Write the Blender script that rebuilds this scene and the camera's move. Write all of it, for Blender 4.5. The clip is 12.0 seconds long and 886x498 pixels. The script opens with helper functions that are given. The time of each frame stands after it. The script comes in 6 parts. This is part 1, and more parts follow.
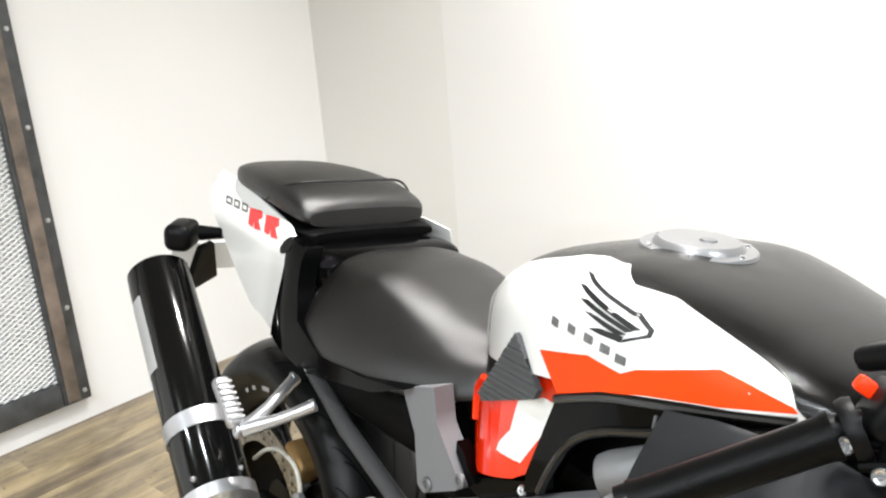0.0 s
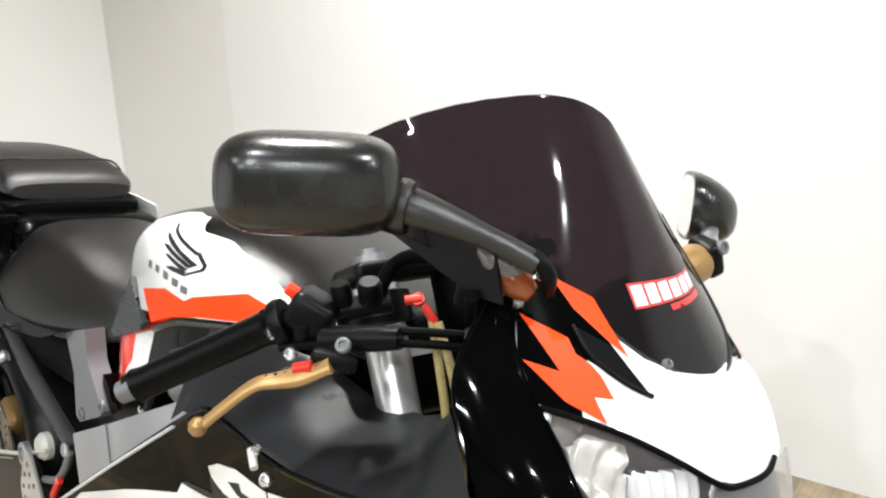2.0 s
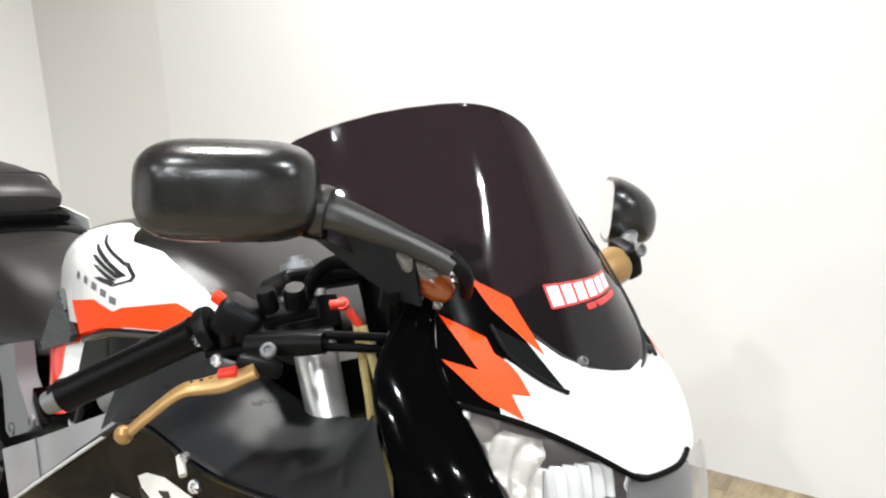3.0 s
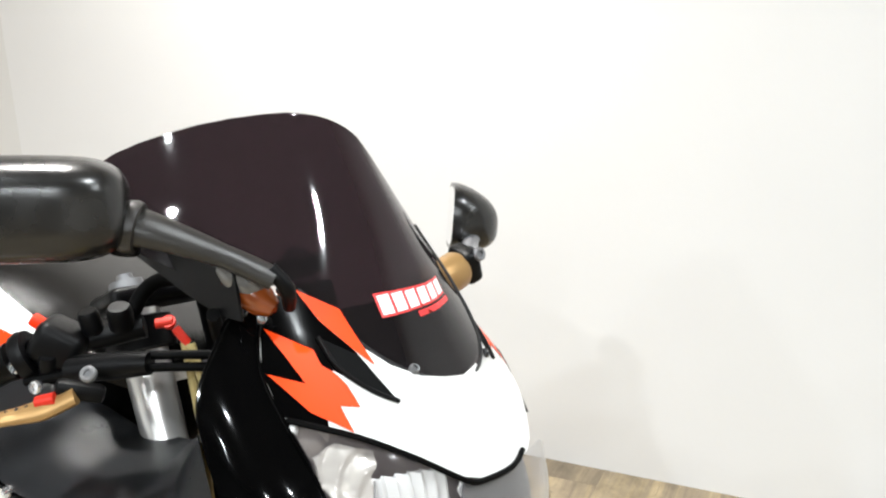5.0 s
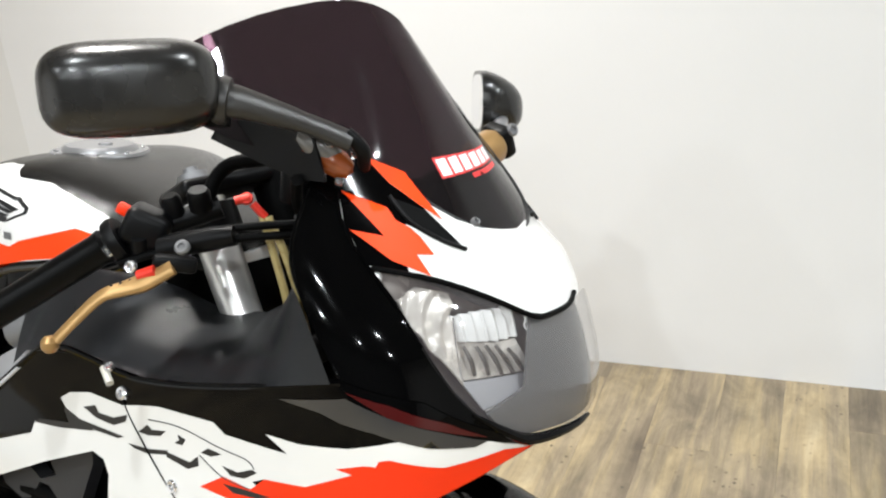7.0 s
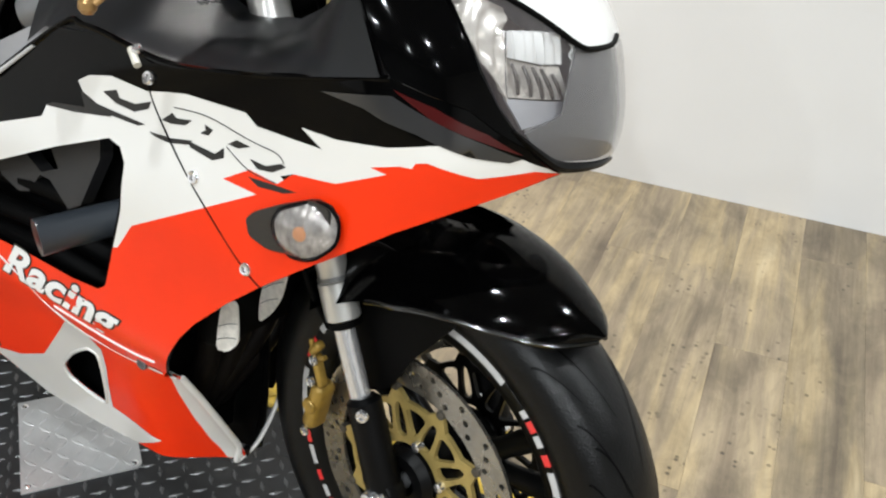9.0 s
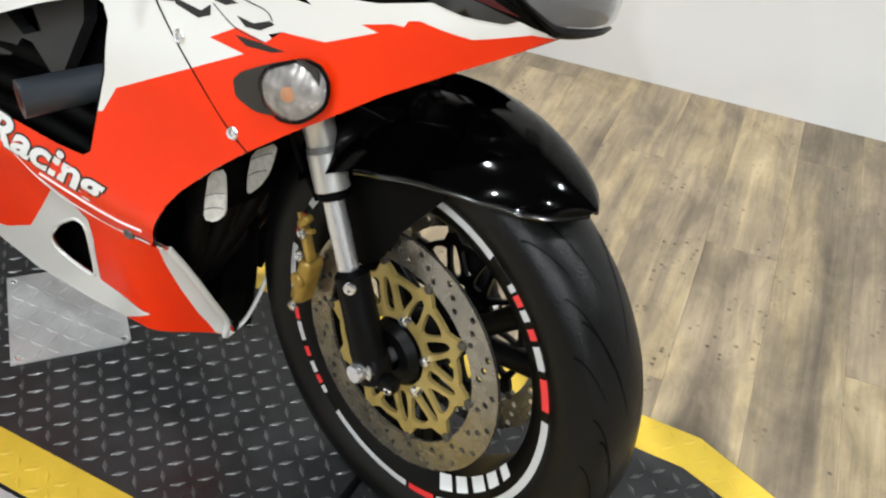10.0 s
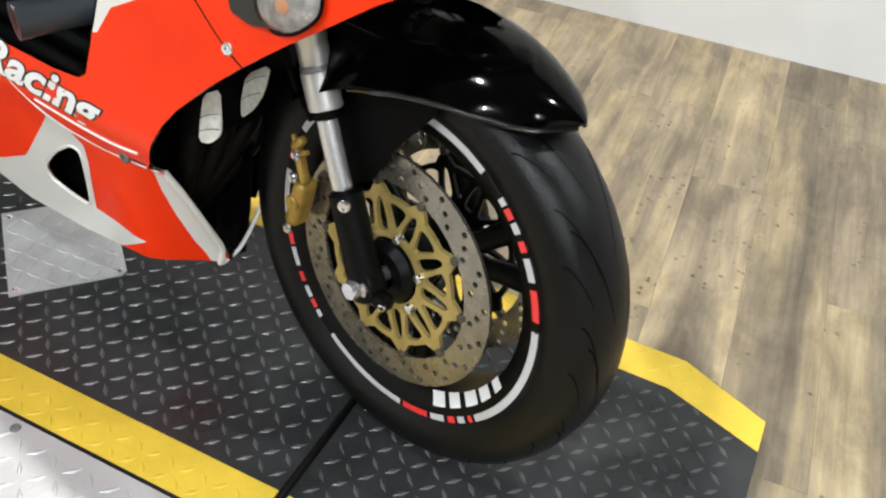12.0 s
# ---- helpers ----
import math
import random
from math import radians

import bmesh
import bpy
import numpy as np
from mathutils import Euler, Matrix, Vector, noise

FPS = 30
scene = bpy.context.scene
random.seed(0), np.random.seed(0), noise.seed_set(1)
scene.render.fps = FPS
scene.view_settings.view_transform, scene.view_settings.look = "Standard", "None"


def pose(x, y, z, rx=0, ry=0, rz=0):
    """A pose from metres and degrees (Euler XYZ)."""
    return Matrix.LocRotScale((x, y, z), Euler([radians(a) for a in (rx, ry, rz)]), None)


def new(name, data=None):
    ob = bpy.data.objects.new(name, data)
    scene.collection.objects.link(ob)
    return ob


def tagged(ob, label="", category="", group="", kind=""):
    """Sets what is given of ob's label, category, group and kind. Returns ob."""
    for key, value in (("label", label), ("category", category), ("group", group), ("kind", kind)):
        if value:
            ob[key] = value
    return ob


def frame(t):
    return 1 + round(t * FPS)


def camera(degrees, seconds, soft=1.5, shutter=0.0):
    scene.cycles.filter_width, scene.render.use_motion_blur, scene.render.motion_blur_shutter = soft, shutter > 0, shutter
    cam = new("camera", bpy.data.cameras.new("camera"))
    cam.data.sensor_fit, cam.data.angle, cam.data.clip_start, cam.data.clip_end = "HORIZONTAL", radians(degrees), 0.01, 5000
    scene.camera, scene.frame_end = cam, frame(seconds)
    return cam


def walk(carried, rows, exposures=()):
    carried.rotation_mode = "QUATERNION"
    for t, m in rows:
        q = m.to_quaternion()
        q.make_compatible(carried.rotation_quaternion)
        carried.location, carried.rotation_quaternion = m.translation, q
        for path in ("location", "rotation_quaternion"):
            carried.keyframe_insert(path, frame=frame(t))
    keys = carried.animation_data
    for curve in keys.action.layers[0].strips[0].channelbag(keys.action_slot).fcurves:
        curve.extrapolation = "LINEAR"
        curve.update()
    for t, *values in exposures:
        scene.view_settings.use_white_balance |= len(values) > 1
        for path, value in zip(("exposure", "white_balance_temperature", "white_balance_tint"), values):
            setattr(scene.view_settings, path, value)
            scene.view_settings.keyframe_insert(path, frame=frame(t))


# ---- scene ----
from mathutils.geometry import delaunay_2d_cdt

cam = camera(51.53, 12.0, 2.2)
PATH = [
    (0, 0.011, -0.623, 1.312, 54.57, -17.96, 4.60),
    (0.3, 0.113, -0.629, 1.317, 53.19, -17.94, 4.71),
    (0.5, 0.196, -0.622, 1.316, 52.71, -18.89, 4.36),
    (0.7, 0.286, -0.605, 1.314, 53.04, -19.12, 2.95),
    (1, 0.360, -0.578, 1.306, 53.54, -20.57, 1.80),
    (1.5, 0.395, -0.534, 1.303, 49.11, -18.25, 1.84),
    (2, 0.411, -0.519, 1.305, 46.43, -17.92, 1.68),
    (2.5, 0.429, -0.518, 1.306, 44.65, -17.31, 1.71),
    (3, 0.443, -0.519, 1.305, 42.95, -17.30, 1.49),
    (3.2, 0.445, -0.519, 1.303, 42.21, -16.99, 1.07),
    (4.8, 0.477, -0.481, 1.303, 36.35, -17.35, 1.61),
    (5, 0.480, -0.482, 1.304, 35.54, -17.03, 1.40),
    (5.5, 0.489, -0.478, 1.300, 36.22, -16.89, 1.47),
    (6, 0.505, -0.484, 1.289, 38.01, -17.87, 2.31),
    (6.5, 0.513, -0.527, 1.277, 36.92, -18.22, 2.45),
    (7, 0.475, -0.610, 1.263, 34.38, -20.80, 5.27),
    (7.5, 0.458, -0.666, 1.236, 31.82, -24.21, 2.02),
    (7.7, 0.443, -0.681, 1.229, 30.92, -25.58, 0.56),
    (9.3, 0.425, -0.699, 1.164, 30.75, -33.56, -4.54),
    (9.5, 0.427, -0.698, 1.157, 30.48, -34.85, -5.17),
    (10, 0.437, -0.705, 1.135, 29.72, -37.47, -5.88),
    (10.5, 0.442, -0.716, 1.113, 28.38, -40.00, -7.76),
    (11, 0.440, -0.731, 1.100, 27.02, -41.26, -8.86),
    (11.5, 0.453, -0.755, 1.086, 25.49, -42.36, -9.76),
    (12, 0.462, -0.750, 1.112, 28.40, -39.89, -6.24),
]
EXPOSURES = [(0, 0.0), (1.0, -0.02), (1.5, -0.12), (5.0, -0.22), (6.5, -0.36), (7.5, -0.42), (9.5, -0.52), (12, -0.46)]
walk(cam, [(t, pose(x, y, z, 90 + pitch, 0, yaw) @ pose(0, 0, 0, 0, 0, -roll)) for t, x, y, z, yaw, pitch, roll in PATH], EXPOSURES)

ROOM = 10.8          # the room's turn against the motorcycle, degrees
DECK = 0.036         # top of the lift's deck plate
LEAN_ANGLE = -9.99   # the motorcycle leans on its side stand
STEER = -11.8

world = bpy.data.worlds.new("world")
scene.world = world
world.use_nodes = True
world.node_tree.nodes["Background"].inputs["Color"].default_value = (0.9, 0.95, 1.0, 1)
world.node_tree.nodes["Background"].inputs["Strength"].default_value = 0.02

room_m = pose(0, 0, 0, 0, 0, ROOM)


def ceiling_lamp(u, v, power, size, colour, spread):
    data = bpy.data.lights.new("lamp_light", "AREA")
    data.shape, data.size, data.energy, data.color = "DISK", size, power, colour
    data.spread = radians(spread)
    ob = new("lamp_light", data)
    ob.matrix_world = room_m @ pose(u, v, 2.93)
    return ob


WHITE_LIGHT, WARM_LIGHT = (0.91, 0.97, 1.0), (1, 0.975, 0.94)
# the (2.6, 0.55) lamp is unseen, added to brighten the floor near the wall
LAMPS = [(1.19, 0.25, 41, 0.05, WHITE_LIGHT, 158), (-0.95, 0.80, 54, 0.10, WARM_LIGHT, 112), (-0.3, -0.9, 28, 0.10, WHITE_LIGHT, 158), (2.6, 0.55, 30, 0.10, WHITE_LIGHT, 158), (-1.6, -2.6, 60, 0.10, WHITE_LIGHT, 130), (0.1, -2.7, 70, 0.10, WHITE_LIGHT, 158),
         (1.8, -2.6, 75, 0.10, WHITE_LIGHT, 158), (-0.8, -4.6, 90, 0.10, WHITE_LIGHT, 158), (1.1, -4.6, 90, 0.10, WHITE_LIGHT, 158), (3.2, -4.2, 110, 0.10, WHITE_LIGHT, 158), (3.4, 0.3, 30, 0.10, WHITE_LIGHT, 158)]
for lamp in LAMPS:
    ceiling_lamp(*lamp)

# ---- materials ----


def material(name, colour, rough=0.5, metal=0.0, coat=0.0, bump=0.0, scale=200.0, vary=0.0, vary_scale=8.0, **extra):
    """A principled surface with mottled colour and fine relief."""
    m = bpy.data.materials.new(name)
    m.use_nodes = True
    nt = m.node_tree
    bs = nt.nodes["Principled BSDF"]
    bs.inputs["Base Color"].default_value = (*colour, 1)
    bs.inputs["Roughness"].default_value = rough
    bs.inputs["Metallic"].default_value = metal
    bs.inputs["Coat Weight"].default_value = coat
    bs.inputs["Coat Roughness"].default_value = 0.03
    for key, value in extra.items():
        bs.inputs[key.replace("_", " ").title().replace("Ior", "IOR")].default_value = value
    tc = nt.nodes.new("ShaderNodeTexCoord")
    if vary:
        n = nt.nodes.new("ShaderNodeTexNoise")
        n.inputs["Scale"].default_value, n.inputs["Detail"].default_value = vary_scale, 6
        nt.links.new(tc.outputs["Object"], n.inputs["Vector"])
        r = nt.nodes.new("ShaderNodeMapRange")
        r.inputs["From Min"].default_value, r.inputs["From Max"].default_value = 0.3, 0.7
        r.inputs["To Min"].default_value, r.inputs["To Max"].default_value = 1 - vary, 1 + vary
        nt.links.new(n.outputs["Fac"], r.inputs["Value"])
        mix = nt.nodes.new("ShaderNodeMix")
        mix.data_type, mix.blend_type = "RGBA", "MULTIPLY"
        mix.inputs["Factor"].default_value = 1
        mix.inputs["A"].default_value = (*colour, 1)
        nt.links.new(r.outputs["Result"], mix.inputs["B"])
        nt.links.new(mix.outputs["Result"], bs.inputs["Base Color"])
        rr = nt.nodes.new("ShaderNodeMapRange")
        rr.inputs["From Min"].default_value, rr.inputs["From Max"].default_value = 0.3, 0.7
        rr.inputs["To Min"].default_value, rr.inputs["To Max"].default_value = max(0.02, rough * (1 - vary)), min(1, rough * (1 + vary))
        nt.links.new(n.outputs["Fac"], rr.inputs["Value"])
        nt.links.new(rr.outputs["Result"], bs.inputs["Roughness"])
    if bump:
        n2 = nt.nodes.new("ShaderNodeTexNoise")
        n2.inputs["Scale"].default_value, n2.inputs["Detail"].default_value = scale, 3
        nt.links.new(tc.outputs["Object"], n2.inputs["Vector"])
        b = nt.nodes.new("ShaderNodeBump")
        b.inputs["Strength"].default_value, b.inputs["Distance"].default_value = bump, 0.002
        nt.links.new(n2.outputs["Fac"], b.inputs["Height"])
        nt.links.new(b.outputs["Normal"], bs.inputs["Normal"])
    return m


def see_through(name, tint, ior, rough=0.02, haze=0.0):
    """Thin glazing: a tinted clear sheet with a gloss that grows towards grazing."""
    m = bpy.data.materials.new(name)
    m.use_nodes = True
    nt = m.node_tree
    nt.nodes.remove(nt.nodes["Principled BSDF"])
    clear, gloss, mix, facing, steep, gain = (nt.nodes.new("ShaderNode" + k) for k in ("BsdfTransparent", "BsdfGlossy", "MixShader", "LayerWeight", "Math", "MapRange"))
    clear.inputs["Color"].default_value = (*tint, 1)
    gloss.inputs["Roughness"].default_value = rough
    facing.inputs["Blend"].default_value = 0.5
    steep.operation = "POWER"
    steep.inputs[1].default_value = 5
    gain.inputs["To Min"].default_value = ((ior - 1) / (ior + 1)) ** 2
    nt.links.new(facing.outputs["Facing"], steep.inputs[0])
    nt.links.new(steep.outputs[0], gain.inputs["Value"])
    nt.links.new(gain.outputs["Result"], mix.inputs["Fac"])
    # grey diffuse haze lifts dark glazing, in place of light it reflects
    pale_veil, veil = nt.nodes.new("ShaderNodeBsdfDiffuse"), nt.nodes.new("ShaderNodeMixShader")
    pale_veil.inputs["Color"].default_value = (0.34, 0.29, 0.31, 1)
    veil.inputs["Fac"].default_value = haze
    nt.links.new(clear.outputs[0], veil.inputs[1])
    nt.links.new(pale_veil.outputs[0], veil.inputs[2])
    nt.links.new(veil.outputs[0], mix.inputs[1])
    nt.links.new(gloss.outputs[0], mix.inputs[2])
    nt.links.new(mix.outputs[0], nt.nodes["Material Output"].inputs["Surface"])
    return m


def wood_floor(name, depth):
    """Printed vinyl planks: cream and grey-brown bands along the plank, fine dark grain, clusters of small knots and cracks."""
    m = bpy.data.materials.new(name)
    m.use_nodes = True
    nt = m.node_tree
    bs = nt.nodes["Principled BSDF"]
    link = nt.links.new
    tc, info = nt.nodes.new("ShaderNodeTexCoord"), nt.nodes.new("ShaderNodeObjectInfo")
    shift = nt.nodes.new("ShaderNodeCombineXYZ")
    mul = nt.nodes.new("ShaderNodeMath")
    mul.operation = "MULTIPLY"
    mul.inputs[1].default_value = 37
    link(info.outputs["Random"], mul.inputs[0])
    for k in "XYZ":
        link(mul.outputs[0], shift.inputs[k])

    def noise_at(sx, sy, detail, twist=0.0, rough=0.55):
        mp, off, n = nt.nodes.new("ShaderNodeMapping"), nt.nodes.new("ShaderNodeVectorMath"), nt.nodes.new("ShaderNodeTexNoise")
        mp.inputs["Scale"].default_value = (sx, sy, 1)
        n.inputs["Scale"].default_value, n.inputs["Detail"].default_value, n.inputs["Distortion"].default_value, n.inputs["Roughness"].default_value = 1, detail, twist, rough
        link(tc.outputs["Object"], mp.inputs["Vector"])
        link(mp.outputs[0], off.inputs[0])
        link(shift.outputs[0], off.inputs[1])
        link(off.outputs[0], n.inputs["Vector"])
        return n.outputs["Fac"]

    def ramp(value, stops):
        r = nt.nodes.new("ShaderNodeValToRGB")
        els = r.color_ramp.elements
        els[0].position, els[0].color = stops[0][0], (*stops[0][1], 1)
        els[1].position, els[1].color = stops[-1][0], (*stops[-1][1], 1)
        for p, c in stops[1:-1]:
            els.new(p).color = (*c, 1)
        link(value, r.inputs["Fac"])
        return r.outputs["Color"]

    def times(a, b):
        mix = nt.nodes.new("ShaderNodeMix")
        mix.data_type, mix.blend_type = "RGBA", "MULTIPLY"
        mix.inputs["Factor"].default_value = 1
        link(a, mix.inputs["A"])
        link(b, mix.inputs["B"])
        return mix.outputs["Result"]

    def spread(value, a, b, c, d):
        r = nt.nodes.new("ShaderNodeMapRange")
        for key, v in zip(("From Min", "From Max", "To Min", "To Max"), (a, b, c, d)):
            r.inputs[key].default_value = v
        link(value, r.inputs["Value"])
        return r.outputs["Result"]

    bands = noise_at(13, 1.6, 5, 0.6)
    colour = ramp(bands, [(0.28, (0.205, 0.158, 0.108)), (0.42, (0.300, 0.238, 0.160)), (0.52, (0.375, 0.298, 0.190)), (0.60, (0.470, 0.365, 0.212)), (0.72, (0.520, 0.420, 0.262))])
    grain = noise_at(75, 3.6, 9, 0.8, 0.7)
    colour = times(colour, spread(grain, 0.30, 0.62, 0.76, 1.06))
    blotch = noise_at(10, 5.0, 8, 0.5, 0.68)
    colour = times(colour, spread(blotch, 0.34, 0.60, 0.58, 1.07))
    vor = nt.nodes.new("ShaderNodeTexVoronoi")
    vor.inputs["Scale"].default_value, vor.inputs["Randomness"].default_value = 46, 1.0
    off = nt.nodes.new("ShaderNodeVectorMath")
    link(tc.outputs["Object"], off.inputs[0])
    link(shift.outputs[0], off.inputs[1])
    link(off.outputs[0], vor.inputs["Vector"])
    spots = spread(vor.outputs["Distance"], 0.10, 0.26, 0.0, 1.0)
    gate_on = spread(noise_at(8, 6, 3), 0.555, 0.63, 1.0, 0.0)
    top_of = nt.nodes.new("ShaderNodeMath")
    top_of.operation = "MAXIMUM"
    link(spots, top_of.inputs[0])
    link(gate_on, top_of.inputs[1])
    colour = times(colour, spread(top_of.outputs[0], 0.0, 1.0, 0.26, 1.0))
    colour = times(colour, spread(info.outputs["Random"], 0.0, 1.0, depth - 0.05, depth + 0.05))
    link(colour, bs.inputs["Base Color"])
    link(spread(grain, 0.3, 0.7, 0.50, 0.38), bs.inputs["Roughness"])
    bump = nt.nodes.new("ShaderNodeBump")
    bump.inputs["Strength"].default_value, bump.inputs["Distance"].default_value = 0.14, 0.001
    link(grain, bump.inputs["Height"])
    link(bump.outputs["Normal"], bs.inputs["Normal"])
    return m


black_gloss = material("black_gloss_paint", (0.0012, 0.0012, 0.0013), 0.06, specular_ior_level=0.11, vary=0.15)
white_paint = material("white_gloss_paint", (0.80, 0.79, 0.77), 0.22, coat=0.8, vary=0.015)
red_paint = material("fluorescent_red_paint", (0.90, 0.036, 0.003), 0.34, specular_ior_level=0.30, vary=0.05)
orange_paint = material("fluorescent_orange_paint", (0.90, 0.062, 0.006), 0.42, specular_ior_level=0.15, vary=0.04)
satin_black = material("satin_black_plastic", (0.003, 0.003, 0.0033), 0.36, specular_ior_level=0.13, bump=0.15, scale=900, vary=0.12)
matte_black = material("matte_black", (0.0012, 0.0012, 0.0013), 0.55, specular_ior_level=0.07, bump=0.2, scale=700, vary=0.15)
tank_black = material("satin_black_tank_cover", (0.0025, 0.0024, 0.0023), 0.19, specular_ior_level=0.26, bump=0.15, scale=600, vary=0.1)
duct_grey = material("dark_grey_plastic", (0.026, 0.0275, 0.031), 0.30, specular_ior_level=0.55, bump=0.25, scale=1200, vary=0.1)
mirror_black = material("mirror_shell_black", (0.0105, 0.0098, 0.0092), 0.26, specular_ior_level=0.6, vary=0.2, vary_scale=30)
vinyl = material("seat_vinyl", (0.0045, 0.004, 0.0038), 0.31, specular_ior_level=0.65, bump=0.3, scale=900, vary=0.12)
alu = material("brushed_aluminium", (0.55, 0.55, 0.57), 0.38, 0.9, bump=0.1, scale=300, vary=0.12)
frame_grey = material("grey_frame_paint", (0.40, 0.40, 0.42), 0.4, 0.45, vary=0.12)
cast_grey = material("cast_grey_metal", (0.20, 0.20, 0.205), 0.5, 0.7, bump=0.3, scale=500, vary=0.2)
chrome = material("chrome", (0.82, 0.82, 0.84), 0.12, 0.9, vary=0.1)
fork_silver = material("silver_fork_tube", (0.72, 0.71, 0.69), 0.30, 0.7, vary=0.1)
gold = material("gold_anodised", (0.38, 0.228, 0.088), 0.38, 0.55, vary=0.15)
gold_disc = material("gold_disc_carrier", (0.46, 0.345, 0.12), 0.38, 0.5, vary=0.15, vary_scale=40)
caliper_gold = material("gold_caliper_paint", (0.36, 0.225, 0.045), 0.42, 0.35, bump=0.2, scale=400, vary=0.22, vary_scale=60)
slider_steel = material("ground_slider_steel", (0.80, 0.80, 0.82), 0.26, 0.75, vary=0.1)
disc_steel = material("worn_disc_steel", (0.36, 0.335, 0.29), 0.27, 0.9, bump=0.2, scale=150, vary=0.2, vary_scale=30)
red_anod = material("red_anodised", (0.65, 0.03, 0.015), 0.35, 0.3, vary=0.1)
rubber = material("tyre_rubber", (0.0032, 0.0032, 0.0034), 0.36, specular_ior_level=0.24, bump=0.25, scale=350, vary=0.25, vary_scale=14)
grip_rubber = material("grip_rubber", (0.0015, 0.0015, 0.0015), 0.34, specular_ior_level=0.11, bump=0.2, scale=500)
wheel_black = material("black_wheel_paint", (0.002, 0.002, 0.002), 0.35, specular_ior_level=0.15, vary=0.2)
muffler_black = material("gloss_black_muffler", (0.003, 0.003, 0.003), 0.10, vary=0.1)
titan = material("heat_stained_steel_pipe", (0.50, 0.435, 0.335), 0.25, 1.0, vary=0.22, vary_scale=18)
dim_amber = material("orange_bulb_behind_lens", (0.55, 0.25, 0.12), 0.4, vary=0.1)
amber = material("amber_lens", (0.22, 0.05, 0.010), 0.2, coat=0.5, vary=0.2, vary_scale=60)
reflector = material("headlight_reflector", (0.92, 0.92, 0.91), 0.30, 0.1, vary=0.08, vary_scale=40)
lamp_shell = material("headlight_bezel", (0.22, 0.195, 0.175), 0.35, 0.1, vary=0.15, vary_scale=40)
lamp_grey = material("grey_headlight_centre", (0.13, 0.13, 0.13), 0.25, coat=0.3, vary=0.08)
lamp_beige = material("champagne_reflector", (0.66, 0.62, 0.57), 0.25, 0.2, vary=0.2, vary_scale=60)
lamp_slat = material("dark_reflector_slat", (0.09, 0.082, 0.075), 0.3, 0.3, vary=0.2, vary_scale=60)
# near black: the shade behind the wheel is put into the pipe colour
pipe_dark = material("shaded_header_pipe", (0.003, 0.0018, 0.0014), 0.6, 0.0, specular_ior_level=0.15, vary=0.4, vary_scale=25)
joint_dark = material("dark_steel_bobbin", (0.10, 0.09, 0.075), 0.4, 0.5, vary=0.2)
slider_grey = material("blue_grey_plastic", (0.030, 0.036, 0.044), 0.35, specular_ior_level=0.45, vary=0.15)
mount_grey = material("dark_casting", (0.045, 0.045, 0.048), 0.45, 0.3, bump=0.3, scale=400, vary=0.2)
strut_dark = material("dark_frame_paint", (0.045, 0.045, 0.047), 0.4, specular_ior_level=0.3, vary=0.15)
arm_black = material("mirror_arm_plastic", (0.022, 0.020, 0.018), 0.33, specular_ior_level=0.5, bump=0.2, scale=700, vary=0.15)
mirror_glass = material("mirror_glass", (0.9, 0.9, 0.92), 0.02, 1.0)
screen = see_through("smoked_screen", (0.155, 0.112, 0.128), 1.5, 0.03, 0.022)
milky_grey = material("smoky_clear_plastic", (0.11, 0.105, 0.10), 0.12, coat=0.7, vary=0.3, vary_scale=50)
dim_red = material("deep_red_reflection", (0.05, 0.002, 0.002), 0.2, vary=0.05)
red_gloss = material("glossy_red_paint", (0.88, 0.030, 0.004), 0.10, specular_ior_level=0.6, coat=0.5, vary=0.05)
guard_black = material("black_mudguard_paint", (0.0012, 0.0012, 0.0013), 0.07, specular_ior_level=0.38, vary=0.15)
guard_lip = material("polished_black_edge", (0.004, 0.004, 0.004), 0.16, specular_ior_level=0.8, vary=0.1)
gap_pale = material("pale_gap_patch", (0.74, 0.71, 0.66), 0.5, vary=0.15, vary_scale=120)
cap_grey = material("satin_filler_cap", (0.24, 0.24, 0.245), 0.35, 0.6, vary=0.15)
joint_grey = material("grey_casting_paint", (0.155, 0.155, 0.163), 0.5, bump=0.1, scale=300, vary=0.08)
milky_lens = material("milky_lens", (0.42, 0.40, 0.38), 0.2, 0.3, vary=0.45, vary_scale=80, bump=0.6, scale=120)
clear_lens = see_through("clear_lens", (0.96, 0.96, 0.96), 1.33, 0.04, 0.05)
black_mark = material("black_print", (0.012, 0.012, 0.013), 0.35)
emblem_grey = material("worn_grey_print", (0.13, 0.13, 0.13), 0.4, vary=0.35, vary_scale=160)
reflection_grey = material("dark_grey_reflection", (0.028, 0.028, 0.029), 0.15, coat=0.5, vary=0.06)
grey_mark = material("grey_print", (0.10, 0.10, 0.10), 0.4)
red_mark = material("red_print", (0.75, 0.04, 0.04), 0.35)
white_mark = material("white_print", (0.82, 0.82, 0.82), 0.35)
tape_silver = material("silver_rim_tape", (0.52, 0.52, 0.53), 0.35, vary=0.08)
pad_grey = material("ribbed_rubber_pad", (0.055, 0.058, 0.06), 0.5, vary=0.1)
hose_pale = material("pale_hose", (0.50, 0.48, 0.42), 0.35, vary=0.1, vary_scale=40)
hose_clear = material("yellowed_hose", (0.42, 0.33, 0.14), 0.3, vary=0.2, vary_scale=50)
deck_black = material("black_checker_plate", (0.031, 0.0315, 0.0325), 0.36, 0.2, specular_ior_level=0.3, bump=0.3, scale=180, vary=0.3, vary_scale=12)
plate_silver = material("bright_checker_plate", (0.58, 0.58, 0.58), 0.36, 0.45, bump=0.2, scale=200, vary=0.15, vary_scale=14)
